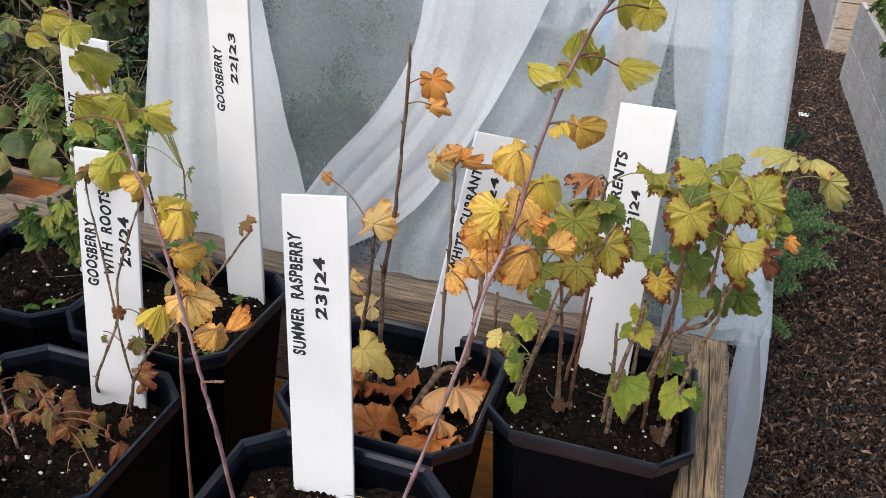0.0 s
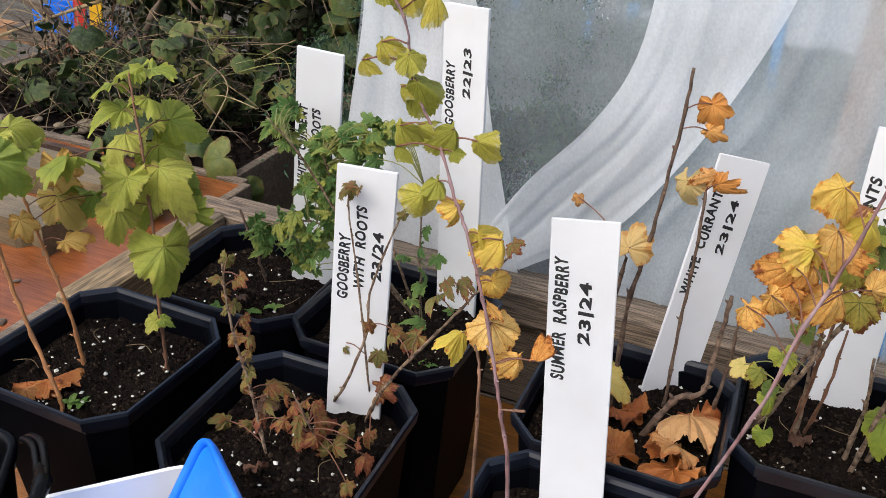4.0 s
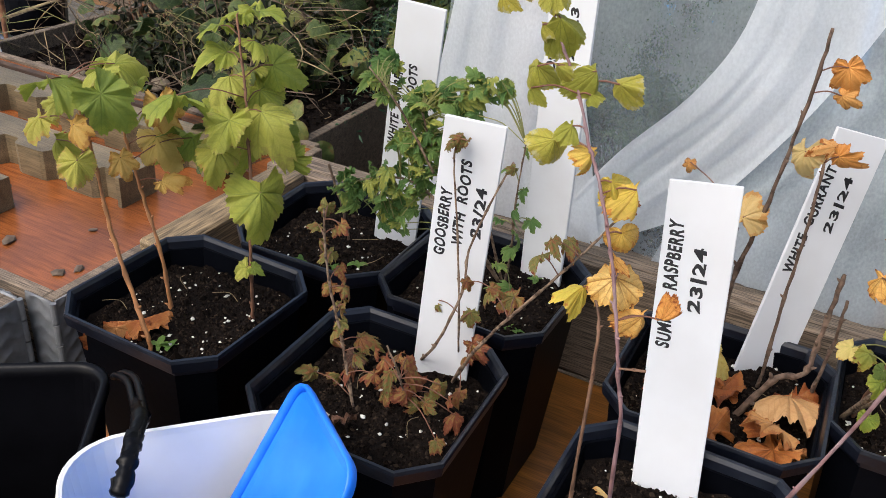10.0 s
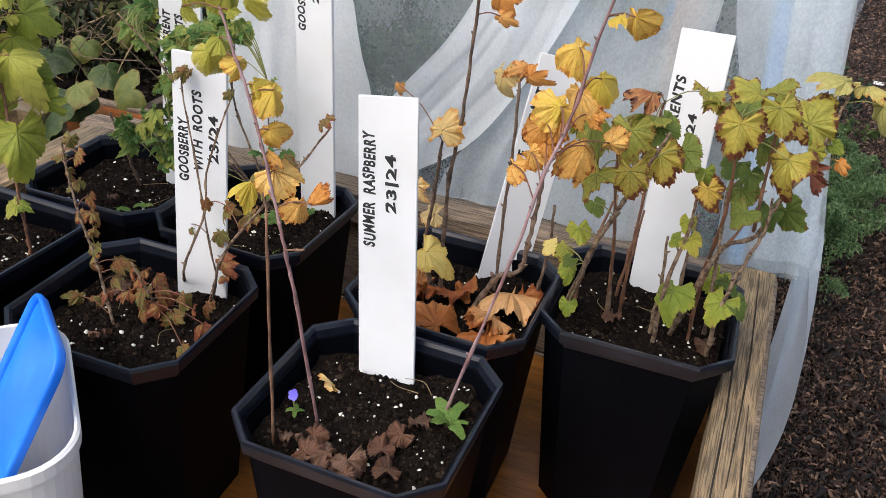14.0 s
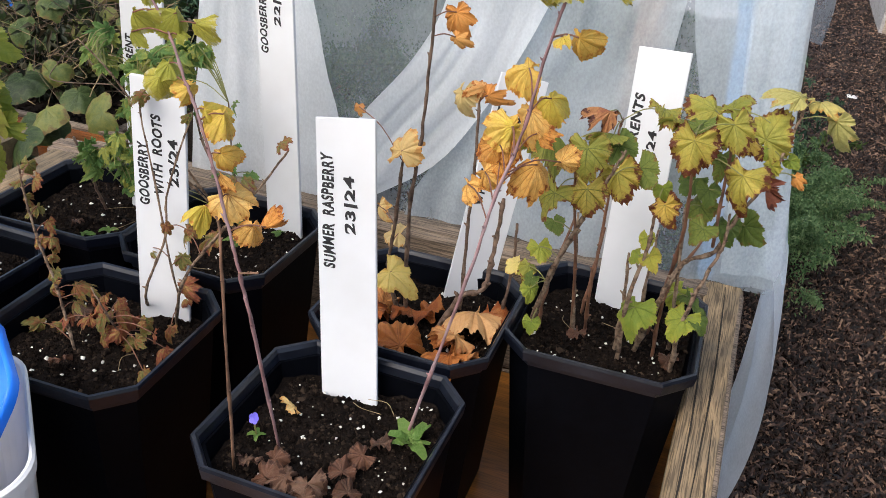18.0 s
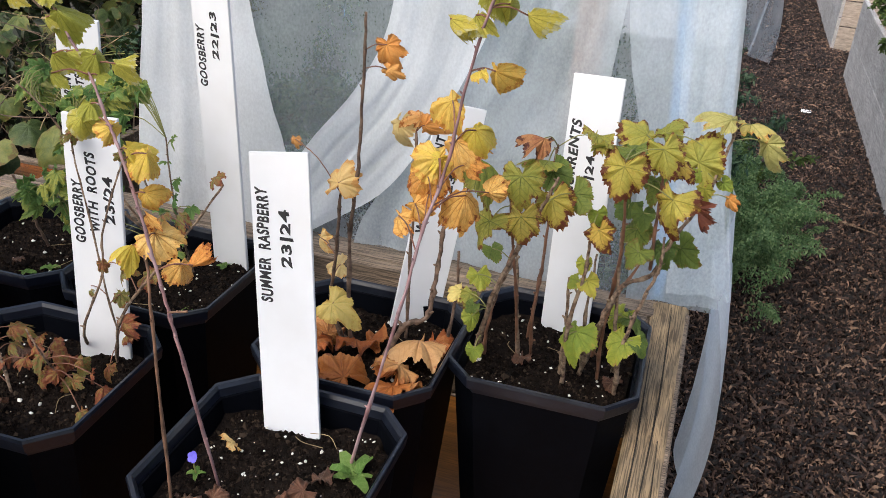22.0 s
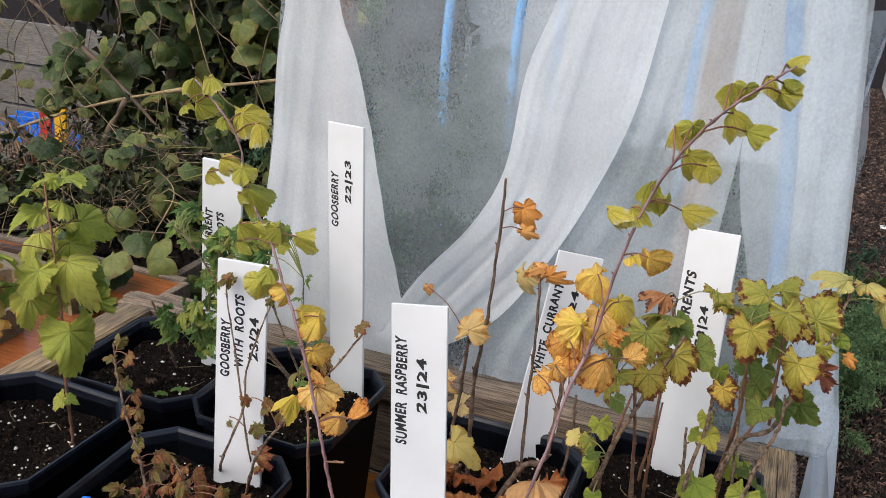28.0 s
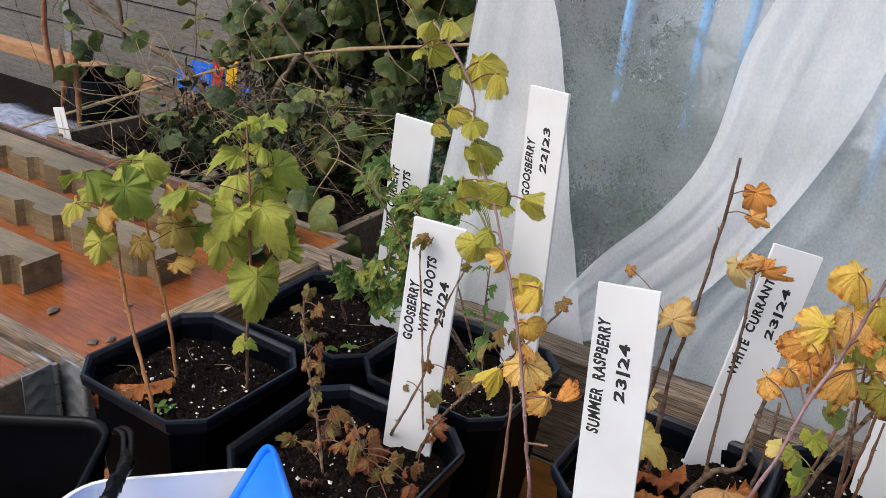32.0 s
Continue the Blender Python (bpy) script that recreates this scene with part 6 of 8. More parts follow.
leaf(goose, "gg", (-0.636, 0.774, 0.882), 0.017, -14, 2, -17, STALK_GREEN)
leaf(goose, "gg", (-0.664, 0.768, 0.872), 0.016, 17, 47, -3, STALK_GREEN)
leaf(goose, "gg", (-0.649, 0.752, 0.889), 0.013, 28, -53, 43, STALK_GREEN)
leaf(goose, "gg", (-0.64, 0.758, 0.882), 0.015, 91, -3, -14, STALK_GREEN)
leaf(goose, "gg", (-0.621, 0.757, 0.882), 0.015, -91, 8, 26, STALK_GREEN)
leaf(goose, "gg", (-0.671, 0.776, 0.89), 0.018, -59, -33, 8, STALK_GREEN)
leaf(goose, "gg", (-0.651, 0.761, 0.863), 0.017, -3, 16, -50, STALK_GREEN)
leaf(goose, "gg", (-0.615, 0.759, 0.895), 0.016, 34, 6, -3, STALK_GREEN)
leaf(goose, "gg", (-0.651, 0.759, 0.889), 0.014, 25, -32, 3, STALK_GREEN)
leaf(goose, "gg", (-0.652, 0.768, 0.874), 0.013, -83, -6, 4, STALK_GREEN)
leaf(goose, "gg", (-0.651, 0.764, 0.879), 0.015, 99, 13, -44, STALK_GREEN)
leaf(goose, "gg", (-0.657, 0.761, 0.888), 0.017, -100, 0, 51, STALK_GREEN)
leaf(goose, "gg", (-0.648, 0.755, 0.89), 0.014, -93, -16, 81, STALK_GREEN)
leaf(goose, "gg", (-0.627, 0.762, 0.9), 0.018, -80, 7, 16, STALK_GREEN)
leaf(goose, "gg", (-0.651, 0.771, 0.874), 0.017, -11, 16, 14, STALK_GREEN)
leaf(goose, "gg", (-0.616, 0.77, 0.87), 0.014, -10, 29, -28, STALK_GREEN)
leaf(goose, "gg", (-0.617, 0.778, 0.857), 0.014, -17, 38, 12, STALK_GREEN)
leaf(goose, "gg", (-0.613, 0.769, 0.857), 0.016, 9, -33, -17, STALK_GREEN)
leaf(goose, "gg", (-0.595, 0.769, 0.88), 0.013, -95, 42, -32, STALK_GREEN)
leaf(goose, "gg", (-0.61, 0.773, 0.87), 0.016, -47, -12, 14, STALK_GREEN)
leaf(goose, "gg", (-0.598, 0.779, 0.865), 0.016, 47, 47, 24, STALK_GREEN)
leaf(goose, "gg", (-0.627, 0.78, 0.87), 0.015, -87, 10, 51, STALK_GREEN)
leaf(goose, "gg", (-0.602, 0.767, 0.866), 0.013, 85, 31, 41, STALK_GREEN)
leaf(goose, "gg", (-0.609, 0.75, 0.89), 0.015, -75, 22, 16, STALK_GREEN)
leaf(goose, "gg", (-0.615, 0.778, 0.854), 0.015, 100, -14, 14, STALK_GREEN)
leaf(goose, "gg", (-0.597, 0.762, 0.863), 0.015, -50, -4, 31, STALK_GREEN)
leaf(goose, "gg", (-0.581, 0.753, 0.872), 0.012, -5, 44, 14, STALK_GREEN)
leaf(goose, "gg", (-0.61, 0.776, 0.844), 0.018, 81, 11, 1, STALK_GREEN)
leaf(goose, "gg", (-0.596, 0.763, 0.856), 0.014, -5, 30, -31, STALK_GREEN)
leaf(goose, "gg", (-0.6, 0.778, 0.87), 0.014, 25, -4, -20, STALK_GREEN)
leaf(goose, "gg", (-0.59, 0.776, 0.843), 0.013, 93, 32, 1, STALK_GREEN)
leaf(goose, "gg", (-0.584, 0.775, 0.87), 0.017, 6, 22, -27, STALK_GREEN)
leaf(goose, "gg", (-0.598, 0.775, 0.867), 0.016, -83, 59, -20, STALK_GREEN)
leaf(goose, "gg", (-0.568, 0.753, 0.935), 0.017, -99, 23, 24, STALK_GREEN)
leaf(goose, "gg", (-0.566, 0.76, 0.905), 0.017, -16, -17, 10, STALK_GREEN)
leaf(goose, "gg", (-0.553, 0.776, 0.927), 0.014, -7, 23, 28, STALK_GREEN)
leaf(goose, "gg", (-0.575, 0.769, 0.922), 0.014, 48, 31, -37, STALK_GREEN)
leaf(goose, "gg", (-0.557, 0.762, 0.928), 0.014, -28, 1, 21, STALK_GREEN)
leaf(goose, "gg", (-0.547, 0.777, 0.937), 0.017, -5, 53, -22, STALK_GREEN)
leaf(goose, "gg", (-0.58, 0.777, 0.91), 0.013, -52, -3, 6, STALK_GREEN)
leaf(goose, "gg", (-0.548, 0.769, 0.943), 0.013, -64, 21, 20, STALK_GREEN)
leaf(goose, "gg", (-0.56, 0.753, 0.922), 0.015, -49, -27, 18, STALK_GREEN)
leaf(goose, "gg", (-0.548, 0.76, 0.917), 0.014, -14, 3, 57, STALK_GREEN)
leaf(goose, "gg", (-0.569, 0.773, 0.897), 0.017, -27, 1, 56, STALK_GREEN)
leaf(goose, "gg", (-0.55, 0.762, 0.931), 0.013, -54, 30, 56, STALK_GREEN)
leaf(goose, "gg", (-0.572, 0.778, 0.91), 0.016, 46, 8, 34, STALK_GREEN)
leaf(goose, "gg", (-0.542, 0.777, 0.907), 0.015, -24, 14, -13, STALK_GREEN)
leaf(goose, "gg", (-0.547, 0.773, 0.94), 0.013, -21, 26, -106, STALK_GREEN)
leaf(goose, "gg", (-0.562, 0.776, 0.933), 0.017, -61, 41, 32, STALK_GREEN)
leaf(goose, "gg", (-0.567, 0.756, 0.907), 0.016, 96, -29, -16, STALK_GREEN)
leaf(goose, "gg", (-0.57, 0.764, 0.906), 0.017, -76, -29, -25, STALK_GREEN)
leaf(goose, "gg", (-0.506, 0.756, 1.031), 0.013, 71, -5, 26, STALK_GREEN)
leaf(goose, "gg", (-0.535, 0.753, 0.995), 0.012, -57, -9, 38, STALK_GREEN)
leaf(goose, "gg", (-0.532, 0.77, 0.995), 0.013, -11, 0, -10, STALK_GREEN)
leaf(goose, "gg", (-0.532, 0.76, 0.996), 0.012, 90, 18, 13, STALK_GREEN)
leaf(goose, "gg", (-0.533, 0.777, 1.002), 0.017, -44, -14, -23, STALK_GREEN)
leaf(goose, "gg", (-0.506, 0.755, 0.993), 0.012, -56, 61, -16, STALK_GREEN)
leaf(goose, "gg", (-0.505, 0.754, 1.005), 0.016, -33, 10, -30, STALK_GREEN)
leaf(goose, "gg", (-0.528, 0.766, 1.005), 0.014, 12, 1, 6, STALK_GREEN)
leaf(goose, "gg", (-0.514, 0.76, 1.018), 0.013, 68, 29, 11, STALK_GREEN)
leaf(goose, "gg", (-0.511, 0.762, 0.991), 0.015, -86, -2, 25, STALK_GREEN)
leaf(goose, "gg", (-0.529, 0.758, 1.005), 0.012, 94, -24, 15, STALK_GREEN)
leaf(goose, "gg", (-0.509, 0.754, 0.992), 0.014, -77, 5, 34, STALK_GREEN)
leaf(goose, "gg", (-0.544, 0.776, 0.999), 0.016, -47, 8, -5, STALK_GREEN)
leaf(goose, "gg", (-0.631, 0.774, 1.024), 0.013, 85, 27, 5, STALK_GREEN)
leaf(goose, "gg", (-0.604, 0.77, 1.031), 0.012, 80, 7, 33, STALK_GREEN)
leaf(goose, "gg", (-0.607, 0.754, 1.036), 0.015, 19, 23, -50, STALK_GREEN)
leaf(goose, "gg", (-0.62, 0.764, 1.024), 0.015, -95, -28, -7, STALK_GREEN)
leaf(goose, "gg", (-0.624, 0.771, 1.015), 0.013, -34, 44, 22, STALK_GREEN)
leaf(goose, "gg", (-0.633, 0.761, 1.015), 0.015, -19, 12, -26, STALK_GREEN)
leaf(goose, "gg", (-0.624, 0.77, 1.025), 0.015, 56, 4, -2, STALK_GREEN)
leaf(goose, "gg", (-0.618, 0.761, 1.039), 0.014, -76, 66, 2, STALK_GREEN)
leaf(goose, "gg", (-0.614, 0.754, 1.019), 0.014, -24, 16, 14, STALK_GREEN)
leaf(goose, "gg", (-0.608, 0.762, 1.044), 0.014, -28, 62, -76, STALK_GREEN)
leaf(goose, "gg", (-0.637, 0.779, 1.017), 0.015, -4, 30, 2, STALK_GREEN)
leaf(goose, "gg", (-0.624, 0.76, 1.034), 0.014, 43, -16, -25, STALK_GREEN)
leaf(goose, "gg", (-0.624, 0.76, 1.013), 0.013, 73, 4, 6, STALK_GREEN)
leaf(goose, "gg", (-0.602, 0.772, 1.018), 0.013, -84, 25, -28, STALK_GREEN)
leaf(goose, "gg", (-0.61, 0.764, 1.042), 0.016, 75, -13, -37, STALK_GREEN)
leaf(goose, "gg", (-0.625, 0.751, 1.023), 0.014, -79, -23, 20, STALK_GREEN)
leaf(goose, "gg", (-0.458, 0.765, 0.908), 0.017, 0, -21, 52, STALK_GREEN)
leaf(goose, "gg", (-0.452, 0.766, 0.981), 0.013, 20, -7, 34, STALK_GREEN)
leaf(goose, "gg", (-0.437, 0.768, 0.902), 0.014, 40, 10, -10, STALK_GREEN)
leaf(goose, "gg", (-0.46, 0.772, 0.858), 0.017, 0, 14, -2, STALK_GREEN)
leaf(goose, "gg", (-0.458, 0.771, 0.816), 0.017, -30, 52, -16, STALK_GREEN)
leaf(goose, "gg", (-0.476, 0.768, 0.896), 0.014, -50, 55, 22, STALK_GREEN)
leaf(goose, "gg", (-0.445, 0.757, 0.888), 0.014, 30, 16, -63, STALK_GREEN)
leaf(goose, "gg", (-0.47, 0.783, 0.832), 0.015, 20, 31, -11, STALK_GREEN)
leaf(goose, "gg", (-0.449, 0.762, 0.936), 0.010, 10, -8, 9, STALK_GREEN)
leaf(goose, "gg", (-0.471, 0.774, 0.953), 0.012, -40, 31, 37, STALK_GREEN)
twig = thing("white_currant_twig", "short dark twig of white currant in its pot", "currant plant")
stem(twig, CANE_DARK, 0.0025, 0.0018, (-0.687, 0.816, 0.771), (-0.682, 0.79, 0.835), (-0.694, 0.79, 0.869), (-0.702, 0.79, 0.889))
# ---- end of plants ----

# dry leaves on the compost
for u, v, size, turn, key in [(-0.155, 0.752, 0.031, 150, "tl"), (-0.16, 0.7, 0.03, 200, "tl"), (-0.165, 0.707, 0.026, 30, "dl"), (-0.208, 0.672, 0.03, 75, "dl"), (-0.225, 0.744, 0.028, 260, "dl"),
                              (-0.257, 0.74, 0.024, 60, "dl"), (-0.212, 0.755, 0.022, 330, "dl"), (-0.155, 0.675, 0.03, 100, "dl"), (-0.263, 0.72, 0.026, 180, "dl"), 
                              (-0.146, 0.777, 0.026, 210, "dl"), (-0.15, 0.69, 0.024, 250, "dl"), (-0.235, 0.668, 0.026, 100, "dl")]:
    fallen(key, u, v, 0.796 + random.uniform(0, 0.01) + (0.012 if key == "tl" else 0), size, turn, random.uniform(-5, 30))
for u, v, s, t in [(-0.24, 0.462, 0.04, 60), (-0.205, 0.47, 0.042, 200), (-0.265, 0.475, 0.03, 310), (-0.17, 0.475, 0.034, 20), (-0.178, 0.52, 0.03, 140), (-0.185, 0.495, 0.035, 30), (-0.225, 0.47, 0.04, 120), (-0.2, 0.455, 0.03, 220), (-0.245, 0.485, 0.03, 300), (-0.17, 0.54, 0.03, 10), (0.05, 0.78, 0.03, 50), (-0.05, 0.79, 0.03, 150), (-0.68, 0.75, 0.022, 0), (-0.5, 0.52, 0.03, 90), (-0.54, 0.6, 0.035, 200)]:
    fallen("lt", u, v, 0.794, s * 0.45, t, label="small dark brown leaf lying on the compost")
for k, (u, v, turn, long) in enumerate([(-0.776, 0.5, -42, 0.044), (-0.765, 0.508, -36, 0.036), (-0.768, 0.515, -62, 0.03), (-0.75, 0.527, -40, 0.03)]):
    ob = new("rolled_leaf", LEAVES["roll"][k % 3])
    ob.matrix_basis = pose(u, v, 0.796 + 0.002 * k, 8, 20 - 15 * k, turn) @ Matrix.Diagonal((long * 0.24, long * 1.1, long * 0.5, 1))
    tagged(ob, "dry rolled brown leaf stuck to the compost", "leaf", "fallen leaves")
weed = thing("weed", "small fresh green weed rosette in the compost", "weed")
for k in range(8):
    a = 45 * k + random.uniform(-10, 10)
    put_leaf(weed, "bush", (-0.148 + 0.004 * math.sin(radians(-a)), 0.558 + 0.004 * math.cos(radians(a)), 0.79), random.uniform(0.015, 0.027), a, random.uniform(15, 55))
flower = thing("viola", "tiny violet flower with two small leaves in the compost", "flower")
bm = bmesh.new()
for k in range(5):
    c = bmesh.ops.create_circle(bm, cap_ends=True, radius=0.0029, segments=8)
    bmesh.ops.transform(bm, verts=c["verts"], matrix=pose(-0.279, 0.511, 0.806, 60, 0, 0) @ pose(0, 0, 0, 0, 0, 72 * k) @ pose(0, 0.0027, 0.0005 * k, 14, 0, 0))
link("petals", bm, PETAL, flower)
bm = bmesh.new()
add_tube(bm, [(-0.279, 0.513, 0.783), (-0.28, 0.512, 0.795), (-0.279, 0.511, 0.805)], 0.0008, 5)
link("stalk", bm, STALK_GREEN, flower)
for k in range(4):
    put_leaf(flower, "bush", (-0.279, 0.513, 0.786), 0.009, 90 * k + 20, 20)
for u, v in [(-0.66, 0.74), (-0.64, 0.76), (-0.7, 0.73), (-0.62, 0.72), (-0.71, 0.525), (-0.72, 0.52), (-0.45, 0.85), (-0.43, 0.74), (-0.6, 0.745)]:
    w = thing("seedling", "tiny green seedling in the compost", "weed", "seedlings")
    for k in range(4):
        put_leaf(w, "bush", (u, v, 0.787), random.uniform(0.008, 0.014), 90 * k + random.uniform(0, 50), random.uniform(5, 40))

scrap = new("pale_chip", LEAVES["wp"][0])
scrap.matrix_basis = pose(-0.262, 0.548, 0.797, 20, 25, 70) @ Matrix.Diagonal((0.008, 0.017, 0.012, 1))
tagged(scrap, "pale curled scrap lying on the raspberry's compost", "plant debris")
# compost crumbs and perlite
def scatter(name, mat, places, sizes, label, category, flat=0.6, seed=5):
    """Small lumps as one joined mesh."""
    rnd = np.random.RandomState(seed)
    base = np.array([(1, 0, 0), (-1, 0, 0), (0, 1, 0), (0, -1, 0), (0, 0, 1), (0, 0, -1)], float)
    tri = np.array([(0, 2, 4), (2, 1, 4), (1, 3, 4), (3, 0, 4), (2, 0, 5), (1, 2, 5), (3, 1, 5), (0, 3, 5)])
    vs, fs = [], []
    for k, (p, s) in enumerate(zip(places, sizes)):
        a = rnd.uniform(0, 6.28)
        r = np.array([(math.cos(a), -math.sin(a), 0), (math.sin(a), math.cos(a), 0), (0, 0, 1)])
        vs.append((base * rnd.uniform(0.55, 1.3, (6, 1)) * (s, s * rnd.uniform(0.6, 1), s * flat)) @ r.T + p)
        fs.append(tri + 6 * k)
    me = bpy.data.meshes.new(name)
    me.from_pydata(np.concatenate(vs).tolist(), [], np.concatenate(fs).tolist())
    me.materials.append(mat)
    return tagged(new(name, me), label, category, kind="stuff")


rnd = np.random.RandomState(11)
for k, (u, v) in enumerate(POTS.values()):
    xy = rnd.uniform(-0.084, 0.084, (4600, 2))
    xy = xy[np.abs(xy).sum(1) < 0.145]
    z = SOILZ + np.array([0.008 * noise.noise(Vector((x + u, y + v, 0)) * 25) + 0.005 * noise.noise(Vector((x + u, y + v, 3)) * 80) for x, y in xy])
    scatter("compost_crumbs", CRUMBS, np.c_[xy + (u, v), z], rnd.gamma(1.8, 0.0006, len(xy)) + 0.0006, "loose dark compost crumbs in a pot", "soil", 0.8, k)
    n = 70 if k in (0, 4) else 42
    xy = rnd.uniform(-0.08, 0.08, (n, 2))
    xy = xy[np.abs(xy).sum(1) < 0.14]
    z = SOILZ + 0.003 + np.array([0.008 * noise.noise(Vector((x + u, y + v, 0)) * 25) + 0.005 * noise.noise(Vector((x + u, y + v, 3)) * 80) for x, y in xy])
    scatter("perlite", PERLITE, np.c_[xy + (u, v), z], rnd.gamma(2.0, 0.0005, len(xy)) + 0.0007, "white perlite grains on the compost", "perlite", 0.8, k)
for k in range(16):
    u, v = list(POTS.values())[k % 7]
    a = random.uniform(0, 6.28)
    p = Vector((u + random.uniform(-0.06, 0.06), v + random.uniform(-0.06, 0.06), SOILZ + 0.006))
    bm = bmesh.new()
    add_tube(bm, smooth_line([p, p + Vector((math.cos(a), math.sin(a), 0.25)) * 0.015, p + Vector((math.cos(a + 0.4), math.sin(a + 0.4), 0.05)) * 0.032], 3), 0.00032, 4)
    tagged(link("dry_fibre", bm, STRAW), "thin dry root fibre on the compost", "plant debris", "fibres")

# ---- tubs at the front of the bed ----
def rounded_square(a, r, z, turn=0.0, centre=(0, 0), n=6, ratio=1.0):
    out = []
    for q in range(4):
        for k in range(n + 1):
            t = radians(90 * q + 90 * k / n)
            cx, cy = [(1, 1), (-1, 1), (-1, -1), (1, -1)][q]
            x, y = cx * (a * ratio - r) + r * math.cos(t), cy * (a - r) + r * math.sin(t)
            c, s = math.cos(radians(turn)), math.sin(radians(turn))
            out.append((centre[0] + c * x - s * y, centre[1] + s * x + c * y, z))
    return out


def loft_rings(bm, rings, cap_first=True, cap_last=True):
    vs = [[bm.verts.new(p) for p in r] for r in rings]
    n = len(vs[0])
    for a, b in zip(vs, vs[1:]):
        for j in range(n):
            bm.faces.new((a[j], a[(j + 1) % n], b[(j + 1) % n], b[j]))
    if cap_first:
        bm.faces.new(vs[0][::-1])
    if cap_last:
        bm.faces.new(vs[-1])


tub = thing("black_tub", "open black plastic tub with a rolled rim and strap handle", "tub")
C0 = (-0.744, 0.29)
bm = bmesh.new()
loft_rings(bm, [rounded_square(a, r, z, 35, C0) for a, r, z in [(0.1, 0.03, 0.5552), (0.118, 0.03, 0.8), (0.115, 0.028, 0.8), (0.097, 0.028, 0.562)]])
link("wall", bm, BLACKPLASTIC, tub, smooth=False)
bm = bmesh.new()
loft_rings(bm, [rounded_square(a, r, z, 35, C0) for a, r, z in [(0.1185, 0.03, 0.795), (0.1225, 0.034, 0.798), (0.123, 0.034, 0.807), (0.119, 0.031, 0.81), (0.1145, 0.028, 0.806), (0.114, 0.028, 0.797)]], False, False)
link("rim", bm, BLACKPLASTIC, tub, "rolled glossy black rim", True)
bm = bmesh.new()
strap = smooth_line([(-0.706, 0.449, 0.8), (-0.685, 0.44, 0.818), (-0.655, 0.425, 0.834), (-0.62, 0.398, 0.846), (-0.588, 0.37, 0.862), (-0.567, 0.341, 0.868), (-0.557, 0.327, 0.865), (-0.55, 0.31, 0.855)], 8)
low = len(strap) - 34
for side in (-1, 1):
    add_tube(bm, [p + Vector((0.004, 0.003, 0.002)) * side * 0.7 * min(1, k / 8, (len(strap) - k) / 12) for k, p in enumerate(strap)], 0.0032, 7)
add_tube(bm, strap[low:], [0.002 + 0.0045 * min(1, k / 5) + 0.0008 * math.sin(k * 0.9) for k in range(len(strap) - low)], 9, 0.25)
link("handle", bm, BLACKPLASTIC, tub, "crumpled black strap handle", True)

pail = thing("white_pail", "white plastic pail with scuffed inside", "pail")
bm = bmesh.new()
C1 = (-0.502, 0.343)
loft_rings(bm, [rounded_square(a, r, z, 46, C1, 8) for a, r, z in [(0.08, 0.036, 0.5552), (0.0985, 0.045, 0.831), (0.0972, 0.044, 0.831), (0.078, 0.035, 0.56)]])
link("wall", bm, WHITEPLASTIC, pail, smooth=False)
bm = bmesh.new()
ring = [rounded_square(a, r, z, 46, C1, 8) for a, r, z in [(0.0986, 0.045, 0.822), (0.1012, 0.047, 0.823), (0.1015, 0.047, 0.834), (0.0995, 0.046, 0.836), (0.0971, 0.044, 0.835), (0.097, 0.044, 0.829)]]
loft_rings(bm, ring + ring[:1], False, False)
link("rim", bm, WHITEPLASTIC, pail, smooth=False)

# shallow blue tray leaning out of the pail
tray = thing("blue_tray", "bright blue plastic tray leaning out of a white pail", "tray")
e = Vector((0.78, -0.62, 0.12)).normalized()
d = Vector((-0.282, -0.436, -0.855))
d = (d - e * d.dot(e)).normalized()
nrm = d.cross(e).normalized()
if nrm.y > 0:
    nrm = -nrm
tray.matrix_basis = Matrix.Translation((-0.503, 0.466, 0.878)) @ Matrix((e, d, nrm)).transposed().to_4x4()


def tray_ring(inset, h, r=0.022, w=0.138, l=0.25, n=5):
    out = []
    for q, (cx, cy) in enumerate([(w - r, r), (r, r), (r, l - r), (w - r, l - r)]):
        for k in range(n + 1):
            t = radians([0, -90, 180, 90][q] - 90 * k / n)
            out.append((cx + (r - inset) * math.cos(t), cy + (r - inset) * math.sin(t), h))
    return out


bm = bmesh.new()
loft_rings(bm, [tray_ring(i, h) for i, h in [(0.012, -0.004), (0.004, -0.003), (0.006, 0.001), (0.012, 0.0)]])
link("base", bm, BLUE, tray, smooth=False)
bm = bmesh.new()
ring = [tray_ring(i, h) for i, h in [(0.0035, -0.003), (0.0, 0.003), (0.0005, 0.0065), (0.003, 0.0065), (0.0055, 0.001)]]
loft_rings(bm, ring + ring[:1], False, False)
link("rim", bm, BLUE, tray, "raised blue rim", True)


